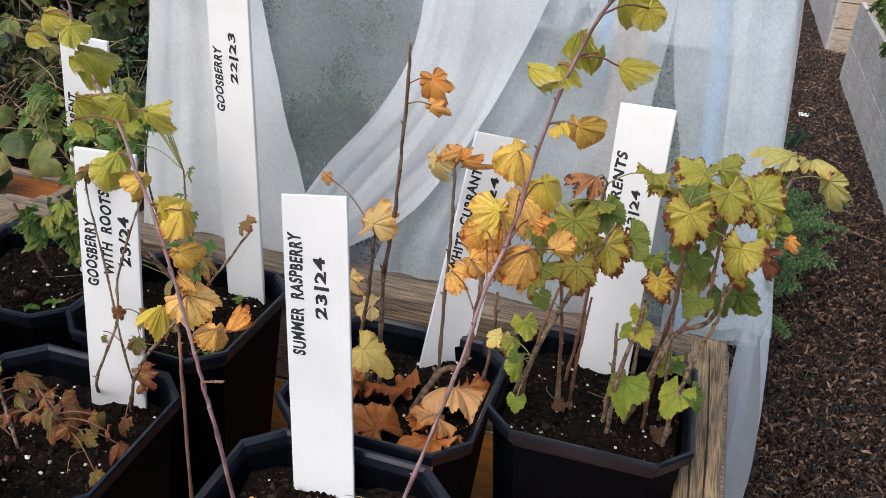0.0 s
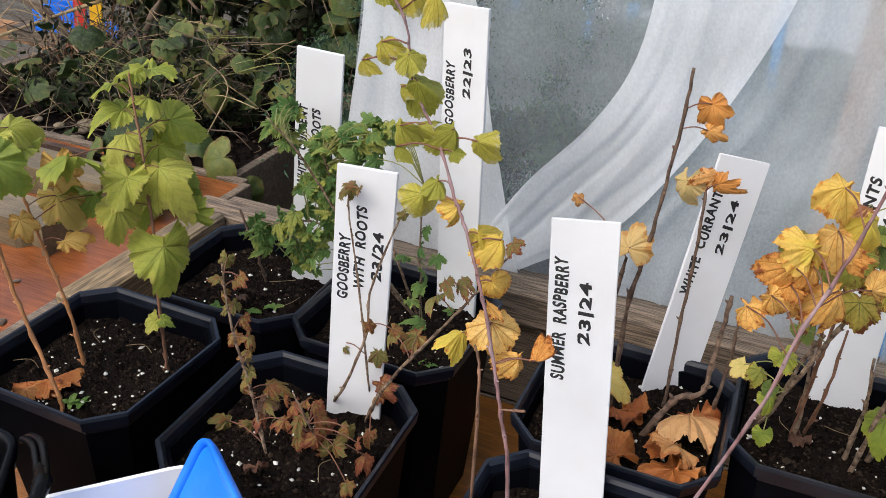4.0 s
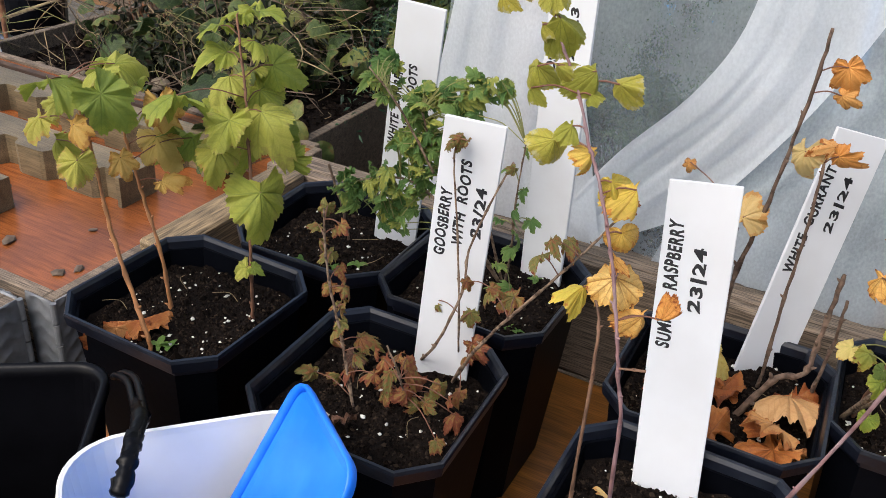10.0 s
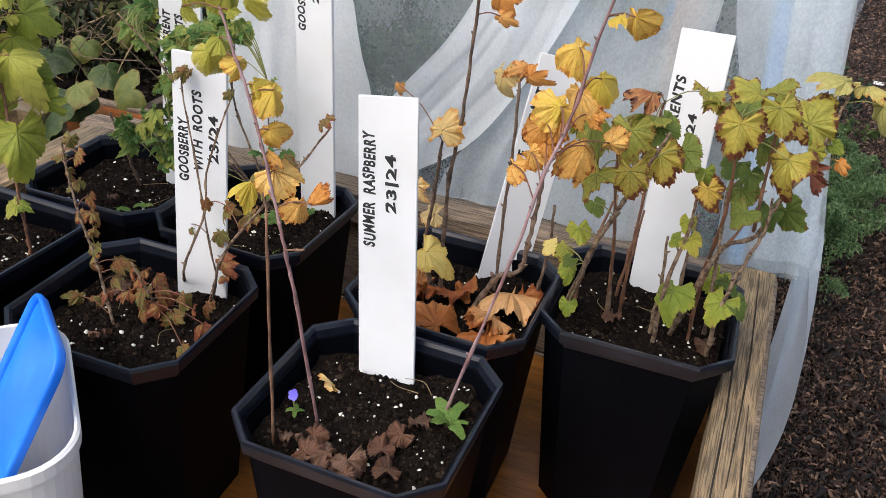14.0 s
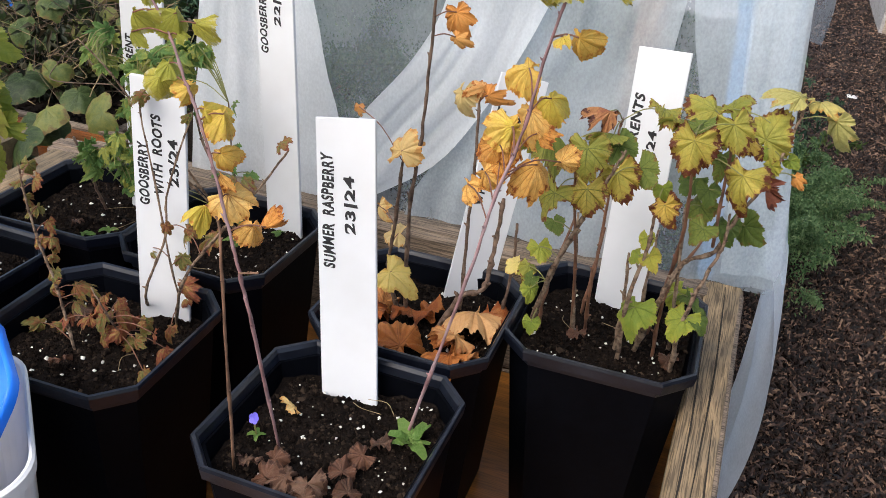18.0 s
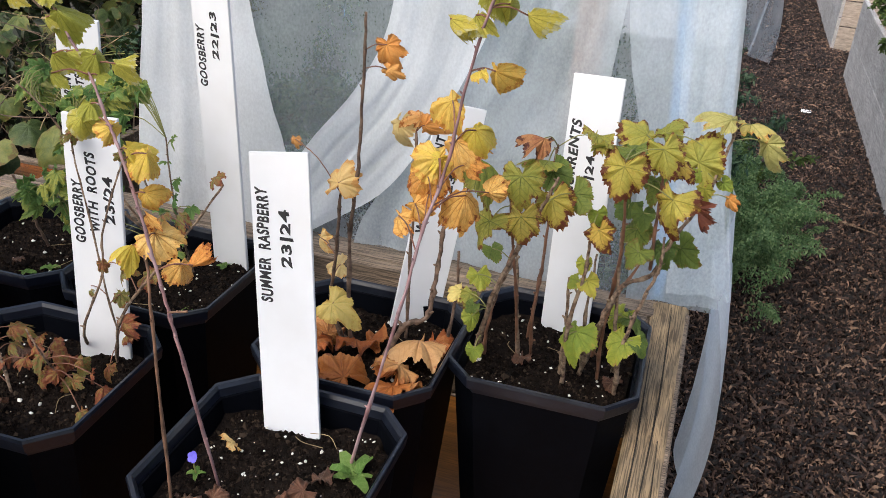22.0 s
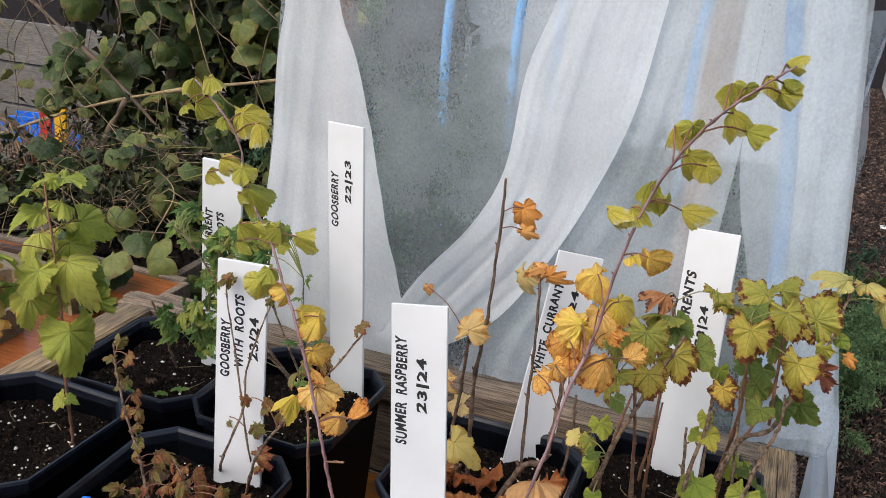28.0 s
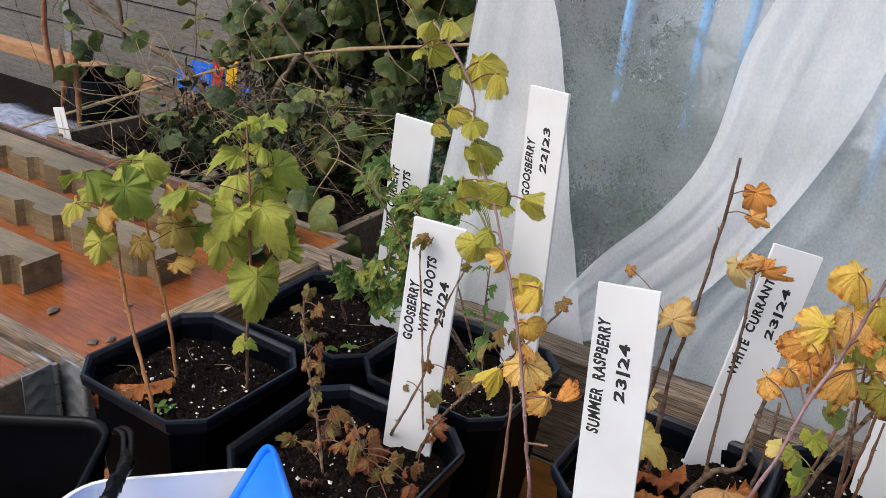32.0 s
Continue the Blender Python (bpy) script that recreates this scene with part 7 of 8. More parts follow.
# ---- writing on the labels ----
def writing(parent, text, y0, y1, x, height, slant=0.18):
    k, slant = (0.78, 0.06) if text[0].isdigit() else (0.86, slant)
    x, height = x - (1 - k) * 0.5 * height, height * k
    y0, y1 = y0 + 0.05 * (y1 - y0), y1 - 0.05 * (y1 - y0)
    cu = bpy.data.curves.new("writing", "FONT")
    cu.body, cu.shear, cu.offset, cu.extrude, cu.space_character = text.replace(" ", "  "), slant, 0.016, 0.002, 1.14
    cu.bevel_depth, cu.bevel_resolution = 0.023, 0
    ob = bpy.data.objects.new("writing", cu)
    scene.collection.objects.link(ob)
    bpy.context.view_layer.update()
    me = bpy.data.meshes.new_from_object(ob.evaluated_get(bpy.context.evaluated_depsgraph_get()))
    bpy.data.objects.remove(ob)
    bpy.data.curves.remove(cu)
    co = np.array([v.co for v in me.vertices])
    lo, hi = co.min(0), co.max(0)
    co = (co - lo) / np.maximum(hi - lo, 1e-6)
    wob = 0.05 * np.sin(co[:, 0] * 17 + len(text)) + 0.03 * np.sin(co[:, 0] * 41)
    yy, xx = y0 + (y1 - y0) * co[:, 0], x - height * (co[:, 1] + wob)
    for v, a, b, c in zip(me.vertices, xx, yy, 0.0023 + 0.0003 * co[:, 2]):
        v.co = (a, b, c)
    me.materials.clear()
    me.materials.append(INK)
    o = new("writing", me)
    o.parent = parent
    o["label"] = "handwritten black marker words"


for ob, lines in zip(LABEL_OBS, LABEL_TEXT):
    for line in lines:
        writing(ob, *line)

# ---- the net cage: frame, hoops, layers of net ----
box("post", (-0.6, -0.57, 1.085, 1.11, 0.55, 1.95), WOOD_PALE, cage)
box("sill", (-0.93, 0.1, 1.042, 1.08, 0.66, 0.735), WOOD_OLD, cage)
for u, v in [(-0.79, 2.0), (-0.616, 2.02), (-0.52, 2.05), (0.05, 1.3), (-0.2, 2.1)]:
    bm = bmesh.new()
    add_tube(bm, smooth_line([(u + 0.03, v, 0.4), (u, v, 0.95), (u + (0.02 if u < 0 else -0.045), v, 1.3), (u + (0.1 if u < 0 else -0.12), v, 1.75), (u + (0.3 if u < 0 else -0.35), v, 2.0)], 6), 0.0125, 10)
    link("hoop", bm, BLUEPIPE, cage, "blue water pipe hoop", True)


def folds(s, z, amp):
    """Depth of soft, uneven upright folds."""
    p = Vector((s * 4.2, z * 0.9, 0.3))
    w = noise.noise(p) * 2.2 + noise.noise(p * 2.7) * 1.1 + 0.5 * noise.noise(Vector((s * 22, z * 3, 1.7)))
    return amp * w + 0.0016 * noise.noise(Vector((s * 40, z * 40, 5))) + 0.0022 * noise.noise(Vector((s * 26, z * 7, 9)))


def cloth(name, left, right, mat, v0, amp, cols=48, rows=36, label="", sag=0.0):
    """Net hung between a left and a right edge, each a list of (u, z) from top to bottom."""
    def even(edge):
        out = [edge[0]]
        for (a, b), (c, d) in zip(edge, edge[1:]):
            m = max(1, round(abs(b - d) / 0.13))
            out += [(a + (c - a) * k / m, b + (d - b) * k / m) for k in range(1, m + 1)]
        return smooth_line([(a, 0, b) for a, b in out], 5)
    l, r = even(left), even(right)
    n = min(len(l), len(r))
    bm = bmesh.new()
    g = []
    for i in range(n):
        a, b = l[int(i * (len(l) - 1) / (n - 1))], r[int(i * (len(r) - 1) / (n - 1))]
        row = []
        for j in range(cols + 1):
            s = j / cols
            p = a.lerp(b, s)
            row.append(bm.verts.new((p.x, v0 + folds(s * (b - a).length * 3.2 + v0, p.z, amp) - sag * math.sin(math.pi * s), p.z)))
        g.append(row)
    for i in range(n - 1):
        for j in range(cols):
            bm.faces.new((g[i][j], g[i][j + 1], g[i + 1][j + 1], g[i + 1][j]))
    return link(name, bm, mat, cage, label, True)


cloth("net_panel", [(-0.66, 1.95), (-0.665, 1.3), (-0.7, 0.95), (-0.72, 0.742)], [(0.036, 1.95), (0.086, 1.3), (0.116, 1.0), (0.146, 0.742)], NET_THIN, 1.062, 0.003)
cloth("net_curtain", [(-0.655, 1.95), (-0.65, 1.27), (-0.666, 1.18), (-0.678, 1.05), (-0.699, 0.91), (-0.717, 0.745)], [(-0.58, 1.95), (-0.567, 1.27), (-0.538, 1.186), (-0.514, 1.094), (-0.478, 0.93), (-0.43, 0.745)], NET_FOLD, 1.046, 0.0045, label="gathered white net curtain")
cloth("net_drape", [(-0.1, 1.95), (-0.262, 1.295), (-0.294, 1.2), (-0.312, 1.07), (-0.355, 0.98), (-0.43, 0.885), (-0.497, 0.776)], [(0.0, 1.95), (-0.128, 1.304), (-0.15, 1.167), (-0.195, 1.04), (-0.25, 0.93), (-0.32, 0.83), (-0.43, 0.75)], NET_FOLD, 1.044, 0.0036, label="white net flap drawn to one side")
cloth("net_overlap", [(-0.0, 1.95), (-0.14, 1.3), (-0.2, 1.05), (-0.26, 0.93), (-0.34, 0.8), (-0.36, 0.745)], [(0.0, 1.95), (-0.018, 1.3), (-0.02, 1.147), (-0.028, 1.02), (-0.03, 0.93), (-0.03, 0.745)], NET_MID, 1.052, 0.004, label="second layer of fine net")
cloth("net_overlap", [(0.004, 1.95), (-0.016, 1.3), (-0.019, 1.147), (-0.006, 1.06), (0.014, 0.988), (0.026, 0.9), (0.035, 0.745)], [(0.036, 1.95), (0.081, 1.32), (0.099, 1.18), (0.108, 1.12), (0.116, 1.05), (0.134, 0.9), (0.154, 0.75)], NET_MID, 1.0525, 0.004, 30, label="second layer of fine net, slit open")
cloth("net_corner", [(-0.02, 1.95), (0.03, 1.3), (0.06, 1.0), (0.085, 0.77)], [(0.046, 1.95), (0.091, 1.3), (0.131, 0.95), (0.166, 0.77)], NET_MID, 1.045, 0.006, 24)
# net hanging over the side rail, down to the path
bm = bmesh.new()
g = []
for i in range(26):
    z = 0.78 - 0.4 * i / 25
    row = []
    for j in range(20):
        s = j / 19
        row.append(bm.verts.new((0.15 + 0.022 * math.sin(i / 9) + 0.012 * math.sin(9 * s + i / 8), 1.02 + 0.34 * s * (1 - 0.3 * i / 25) + 0.01 * math.sin(i / 5 + 7 * s), z + 0.02 * math.sin(8 * s))))
    g.append(row)
for i in range(25):
    for j in range(19):
        bm.faces.new((g[i][j], g[i][j + 1], g[i + 1][j + 1], g[i + 1][j]))
link("net_hem", bm, NET_FOLD, cage, "net hanging over the rail", True)
for name, pts, mat in [("net_side", [(1.07, 0.08), (1.5, 0.11), (2.0, 0.12), (2.5, 0.14)], NET_THIN), ("net_far", None, NET_FOLD)]:
    bm = bmesh.new()
    g = []
    for i in range(20):
        z = 1.95 - 1.2 * i / 19
        if pts:
            edge = [(0.75, 0.154), (0.9, 0.134), (1.05, 0.116), (1.18, 0.099), (1.32, 0.081), (1.95, 0.036)]
            u = float(np.interp(z, [a for a, b in edge], [b for a, b in edge]))
            row = [bm.verts.new((u - 0.0012 * k + 0.004 * math.sin(9 * k / 12 + i / 4), 1.055 + 1.5 * k / 30, z)) for k in range(31)]
        else:
            row = [bm.verts.new((-0.95 + 1.08 * k / 30, 2.55 + 0.015 * math.sin(k * 0.9 + i / 6), z)) for k in range(31)]
        g.append(row)
    for i in range(19):
        for j in range(30):
            bm.faces.new((g[i][j], g[i][j + 1], g[i + 1][j + 1], g[i + 1][j]))
    link(name, bm, mat, cage, smooth=True)
bm = bmesh.new()
g = [[bm.verts.new((0.14 + 0.09 * s + 0.015 * math.sin(i / 3 + 9 * s), 2.35 + 0.25 * s, 1.2 - (0.4 + 0.1 * s) * i / 19)) for s in [j / 9 for j in range(10)]] for i in range(20)]
for i in range(19):
    for j in range(9):
        bm.faces.new((g[i][j], g[i][j + 1], g[i + 1][j + 1], g[i + 1][j]))
link("net_tail", bm, NET_THIN, cage, "loose tail of net", True)
cage_bed = thing("cage_bed", "timber bed under the net cage", "raised bed")
for k in range(3):
    z0 = 0.195 * k
    box("board", (0.08, 0.1, 1.1, 2.6, z0, z0 + 0.193), WOOD_OLD, cage_bed)
    box("board", (-0.95, -0.93, 1.1, 2.6, z0, z0 + 0.193), WOOD_OLD, cage_bed)
box("soil", (-0.93, 0.08, 1.1, 2.6, 0.3, 0.55), SOIL, cage_bed)


# ---- foliage made of many small blades ----
def blades(name, mat, places, ways, lengths, widths, label, category, seed=3, parent=None, segs=1):
    """Many slim blades in one mesh: feathery leaves."""
    rnd = np.random.RandomState(seed)
    n = len(places)
    ways = ways / np.linalg.norm(ways, axis=1, keepdims=True)
    side = np.cross(ways, rnd.normal(size=(n, 3)))
    side /= np.linalg.norm(side, axis=1, keepdims=True)
    drop = np.c_[np.zeros(n), np.zeros(n), -0.25 * lengths]
    a, b = places, places + ways * lengths[:, None] + drop
    m = places + ways * lengths[:, None] * 0.42
    up = np.cross(ways, side) * widths[:, None] * 0.5
    k = 5 * np.arange(n)[:, None]
    vs = np.stack([a, m + side * widths[:, None] + up, b, m - side * widths[:, None] + up, m], 1).reshape(-1, 3)
    fs = np.concatenate([k + np.array([[0, 4, 2, 1]]), k + np.array([[0, 3, 2, 4]])])
    me = bpy.data.meshes.new(name)
    me.from_pydata(vs.tolist(), [], fs.tolist())
    me.materials.append(mat)
    ob = new(name, me)
    if parent:
        ob.parent = parent
        return ob
    return tagged(ob, label, category, kind="stuff")


def fronds(n, centre, spread, height, rnd, per=60, blade=0.012, lean=0.6):
    """Places and ways of leaflets along arching fronds."""
    ps, ws, ls = [], [], []
    for _ in range(n):
        a = rnd.uniform(0, 6.28)
        root = np.array(centre) + rnd.normal(size=3) * np.array(spread) * (1, 1, 0)
        h = height * rnd.uniform(0.5, 1.1)
        out = np.array([math.cos(a), math.sin(a), 0]) * h * lean * rnd.uniform(0.3, 1.2)
        for _ in range(per):
            s = rnd.uniform(0.25, 1) ** 0.7
            p = root + out * s * s + (0, 0, h * (s - 0.35 * s ** 3))
            w = rnd.normal(size=3) + out / h
            q = p + rnd.normal(size=3) * 0.02 * (1.1 - s) * height / 0.3
            ps.append(q), ws.append(w), ls.append(blade * rnd.uniform(0.5, 1.3))
    return np.array(ps), np.array(ws), np.array(ls)


rnd = np.random.RandomState(4)
p, w, l = fronds(150, (0.28, 2.72, 0.0), (0.06, 0.16, 0), 0.4, rnd, 330, 0.0125)
blades("carrot_tops", FERN, p, w, l, l * 0.22, "feathery green carrot tops growing beside the bark path", "carrot plants")
p, w, l = fronds(14, (0.27, 3.3, 0.0), (0.05, 0.1, 0), 0.3, rnd, 60, 0.03)
blades("yellow_weed", BED_GREEN, p, w, l, l * 0.25, "yellow-green weed beside the path", "weed")
p, w, l = fronds(220, (-0.48, 1.7, 0.5), (0.22, 0.22, 0), 0.58, rnd, 230, 0.015, 0.4)
blades("caged_crop", CAGED, p, w, l, l * 0.2, "tall feathery crop inside the net cage", "crop")
p, w, l = fronds(80, (-0.58, 1.65, 0.5), (0.16, 0.13, 0), 0.85, rnd, 240, 0.014, 0.35)
blades("caged_crop", CAGED, p, w, l, l * 0.16, "tall wispy plumes inside the net cage", "crop")
p, w, l = fronds(100, (-0.05, 1.75, 0.5), (0.1, 0.3, 0), 0.42, rnd, 200, 0.016, 0.4)
blades("caged_crop", CAGED, p, w, l, l * 0.2, "lower feathery crop inside the net cage", "crop")
p, w, l = fronds(60, (0.95, 4.2, 0.4), (0.08, 0.5, 0), 0.22, rnd, 100, 0.03, 0.8)
blades("bed_greens", BED_GREEN, p, w, l, l * 0.3, "fresh green crop spilling over a grey bed wall", "crop")

# bark chips on the path
n = 150000
rnd = np.random.RandomState(8)
v = 0.5 + rnd.power(0.6, n) * 8.4
u = rnd.uniform(0.1, 0.82, n) + np.where(v > 5.4, rnd.uniform(0, 1, n), 0)
c, s = np.cos(rnd.uniform(0, 6.28, n)), np.sin(rnd.uniform(0, 6.28, n))
ln = (rnd.gamma(1.15, 0.0043, n) + 0.0018) * (1 + 0.12 * np.maximum(0, v - 2))
wd = np.minimum(ln * rnd.uniform(0.12, 0.42, n), 0.0042)
tl = rnd.normal(0, 0.35, (n, 2))
ax = np.stack([c, np.sqrt(1 - c * c) * np.sign(s), tl[:, 0]], 1)
ay = np.stack([-ax[:, 1], ax[:, 0], tl[:, 1]], 1)
mid = np.stack([u, v, rnd.uniform(0.002, 0.016, n)], 1)
A, B = ax * ln[:, None], ay * wd[:, None]
T = np.stack([np.zeros(n), np.zeros(n), rnd.uniform(0.002, 0.005, n)], 1)
vs = np.stack([mid - A, mid - B * 0.9, mid + A * 0.9 - B * 0.4, mid + A * 0.7 + B, mid - A * 0.3 + B + T, mid + T * 2], 1).reshape(-1, 3)
k = 6 * np.arange(n)[:, None]
fs = np.concatenate([k + np.array([[a, b, 5]]) for a, b in [(0, 1), (1, 2), (2, 3), (3, 4), (4, 0)]])
me = bpy.data.meshes.new("bark_chips")
me.from_pydata(vs.tolist(), [], fs.tolist())
me.materials.append(CHIPS)
tagged(new("bark_chips", me), "loose brown bark chips covering the path", "bark chips", kind="stuff")
paper = tagged(box("paper_scrap", (0.55, 0.6, 4.55, 4.6, 0.015, 0.018), WHITEPLASTIC, bevel=0.001), "small white scrap lying on the bark path", "litter")
bm = bmesh.new()
add_tube(bm, smooth_line([(0.5, 3.3, 0.02), (0.62, 3.2, 0.03), (0.76, 3.15, 0.02)], 5), [0.006, 0.0055, 0.005, 0.005, 0.0045, 0.004, 0.004, 0.0035, 0.003, 0.003, 0.003], 6)
tagged(link("fallen_stick", bm, CANE_GREY), "thin bent stick lying on the bark path", "stick")

# ---- the lidded beds and the bean bed ----
def bearer(u0, u1, v0, v1, z0, z1, notches, label):
    """A sawn timber whose front edge has rounded notches cut into it."""
    bm = bmesh.new()
    pts, n = [(u0, v1), (u0, v0)], 60
    step = 0.125
    for k in range(n * 2 + 1):
        x = u0 + (u1 - u0) * k / (2 * n)
        ph = ((x - u1) % step) / step
        y = v0 + (0.02 * min(1.0, 2.2 * max(0.0, math.cos(2 * math.pi * (ph - 0.7)) - 0.22)) ** 0.6 if notches else 0.0)
        pts.append((x, y))
    pts.append((u1, v1))
    f = bm.faces.new([bm.verts.new((x, y, z0)) for x, y in pts])
    r = bmesh.ops.extrude_face_region(bm, geom=[f])
    bmesh.ops.translate(bm, verts=[e for e in r["geom"] if isinstance(e, bmesh.types.BMVert)], vec=(0, 0, z1 - z0))
    bmesh.ops.recalc_face_normals(bm, faces=bm.faces)
    tagged(link("notched_bearer", bm, WOOD_BEARER), label, "timber bearer", "notched bearers on the lid")


WOOD_BEARER = material("wet_sawn_bearer", (0.2, 0.15, 0.085), 0.35, noise_scale=9, dark=0.6, bump=0.4, stretch=(1, 6, 6), stain=(0.1, 0.078, 0.045), stain_scale=6, stain_amount=0.75, grain=0.3)
bearer(-2.35, -1.27, 0.985, 1.07, 0.5765, 0.635, True, "wet notched timber bearer lying across an orange lid")
bearer(-2.35, -1.24, 1.165, 1.25, 0.5765, 0.635, True, "wet notched timber bearer beside the bean bed")
bearer(-2.2, -1.42, 0.805, 0.885, 0.5765, 0.635, True, "short wet timber bearer near the lid's front edge")
for k, z0 in enumerate((0.0, 0.195, 0.39)):
    box("board", (-2.4, -1.2, 0.668, 0.69, z0, z0 + 0.19), WOOD_OLD, near_bed)
    box("board", (-1.2, -1.178, -0.2, 0.69, z0, z0 + 0.19), WOOD_OLD, near_bed)
    box("board", (-2.2, -1.15, 1.4, 1.42, z0, z0 + 0.193), WOOD_OLD, bean_bed)
    box("board", (-2.2, -2.178, 1.42, 2.0, z0, z0 + 0.193), WOOD_OLD, bean_bed)
    box("board", (-1.2, -1.178, 1.42, 2.0, z0, z0 + 0.193), WOOD_OLD, bean_bed)
    box("board", (-2.2, -1.2, 2.0, 2.02, z0, z0 + 0.193), WOOD_OLD, bean_bed)
box("soil", (-2.178, -1.2, 1.42, 2.0, 0.3, 0.535), SOIL, bean_bed)
tagged(box("lath", (-2.34, -1.46, 1.33, 1.346, 0.5765, 0.6), PLYEDGE), "thin dark lath lying along the lid's back edge", "lath")


def hinge(parent, u, v, z0, turn):
    """A pressed steel corner hinge: two embossed leaves round the corner and a knuckled pin."""
    h = new("hinge")
    h.parent = parent
    h.matrix_basis = pose(u, v, z0, 0, 0, turn)
    h["label"] = "embossed galvanised corner hinge"
    for side in (0, 1):
        bm = bmesh.new()
        g = []
        for i in range(53):
            z = 0.19 * i / 52
            row = []
            for j in range(11):
                x = 0.003 + 0.052 * j / 10
                chev = max(0.0, math.sin(2 * math.pi * (z / 0.027 + abs(x - 0.03) / 0.034)))
                d = 0.003 + 0.0035 * chev * (1 if 1 < j < 9 else 0.2)
                row.append((-x, -d, z) if side == 0 else (d, x, z))
            g.append([bm.verts.new(p) for p in row])
        for i in range(52):
            for j in range(10):
                f = (g[i][j], g[i][j + 1], g[i + 1][j + 1], g[i + 1][j])
                bm.faces.new(f[::-1] if side == 0 else f)
        if side == 0:
            add_box(bm, -0.055, -0.003, -0.0028, -0.0004, 0.0, 0.19)
        else:
            add_box(bm, 0.0004, 0.0028, 0.003, 0.055, 0.0, 0.19)
        link("hinge_leaf", bm, STEEL, h, smooth=True)
    for k in range(5):
        bm = bmesh.new()
        add_tube(bm, [(0.002, -0.002, 0.001 + 0.038 * k), (0.002, -0.002, 0.036 + 0.038 * k)], 0.005, 10)
        link("knuckle", bm, STEEL, h, smooth=False)


for z0 in (0.2, 0.4, 0.6):
    hinge(back_wall, -4.28, 2.997, z0, 0)
for z0 in (0.0, 0.198, 0.392):
    hinge(lid_bed, -1.13, 0.712, z0, 0)
    hinge(near_bed, -1.178, 0.69, z0, 90)
bm = bmesh.new()
rnd = random.Random(4)
for _ in range(2200):
    x, y = rnd.uniform(-2.16, -1.22), rnd.uniform(1.44, 1.98)
    add = (x, y, 0.535 + rnd.uniform(0, 0.012))
    bm.verts.new(add)
places = np.array([v.co for v in bm.verts])
bm.free()
scatter("bed_crumbs", CRUMBS, places, np.random.RandomState(2).gamma(2.0, 0.0025, len(places)) + 0.001, "dark crumbly soil in the bean bed", "soil")
stake = thing("marker_tag", "white plastic marker pushed into the bed's edge", "plant tag")
box("strip", (-0.017, 0.017, -0.0015, 0.0015, 0.0, 0.13), WHITEPLASTIC, stake, 0.0005)
box("rib", (-0.002, 0.002, -0.003, -0.0015, 0.0, 0.125), WHITEPLASTIC, stake, 0.0005)
stake.matrix_basis = pose(-2.165, 1.445, 0.53, 0, -10, 20)
rnd = random.Random(77)
STONE = material("muddy_stone", (0.2, 0.16, 0.11), 0.9, noise_scale=60, dark=0.5, bump=0.6, stain=(0.08, 0.06, 0.04), stain_scale=20)
for k in range(9):
    bm = bmesh.new()
    bmesh.ops.create_icosphere(bm, subdivisions=2, radius=1.0)
    r = rnd.uniform(0.012, 0.026)
    for v in bm.verts:
        v.co = v.co * (r * (1 + 0.35 * noise.noise(v.co * 1.7 + Vector((k, 0, 0)))))
        v.co.z *= 0.6
    ob = link("stone", bm, STONE, smooth=True)
    ob.matrix_basis = pose(rnd.uniform(-2.1, -1.6), rnd.uniform(1.45, 1.6), 0.545, 0, 0, rnd.uniform(0, 360))
    tagged(ob, "muddy rounded stone lying on the bed's soil", "stone", "stones in the bean bed")
for k, (u, v, z, r) in enumerate([(-1.33, 0.8, 0.577, 0.012), (-1.19, 0.775, 0.577, 0.009), (-1.175, 0.8, 0.577, 0.008), (-1.5, 0.93, 0.577, 0.01), (-1.62, 0.78, 0.577, 0.007), (-1.25, 0.9, 0.577, 0.006), (-1.36, 0.55, 0.573, 0.008), (-1.44, 0.6, 0.573, 0.006)]):
    bm = bmesh.new()
    bmesh.ops.create_icosphere(bm, subdivisions=1, radius=r)
    for w in bm.verts:
        w.co = Vector((w.co.x * 1.4, w.co.y, w.co.z * 0.35)) * rnd.uniform(0.7, 1.25)
    ob = link("bark_scrap", bm, VINE)
    ob.matrix_basis = pose(u, v, z + 0.002, 0, 0, rnd.uniform(0, 360))
    tagged(ob, "scrap of bark and dirt on a wet orange lid", "plant debris", "scraps on the lids")

# bean vines: canes, stems, straw and leaves
beans = thing("bean_plants", "tangled climbing beans with dark leaves, dry vines and canes", "bean plants")


def vine(pts, r, mat, name="vine"):
    bm = bmesh.new()
    line = smooth_line(pts, 6)
    add_tube(bm, line, [r * 0.68 * (1 + 0.25 * math.sin(2.3 * k) + 0.15 * math.sin(5.1 * k)) for k in range(len(line))], 7, 0.2)
    return link(name, bm, mat, beans, smooth=True)


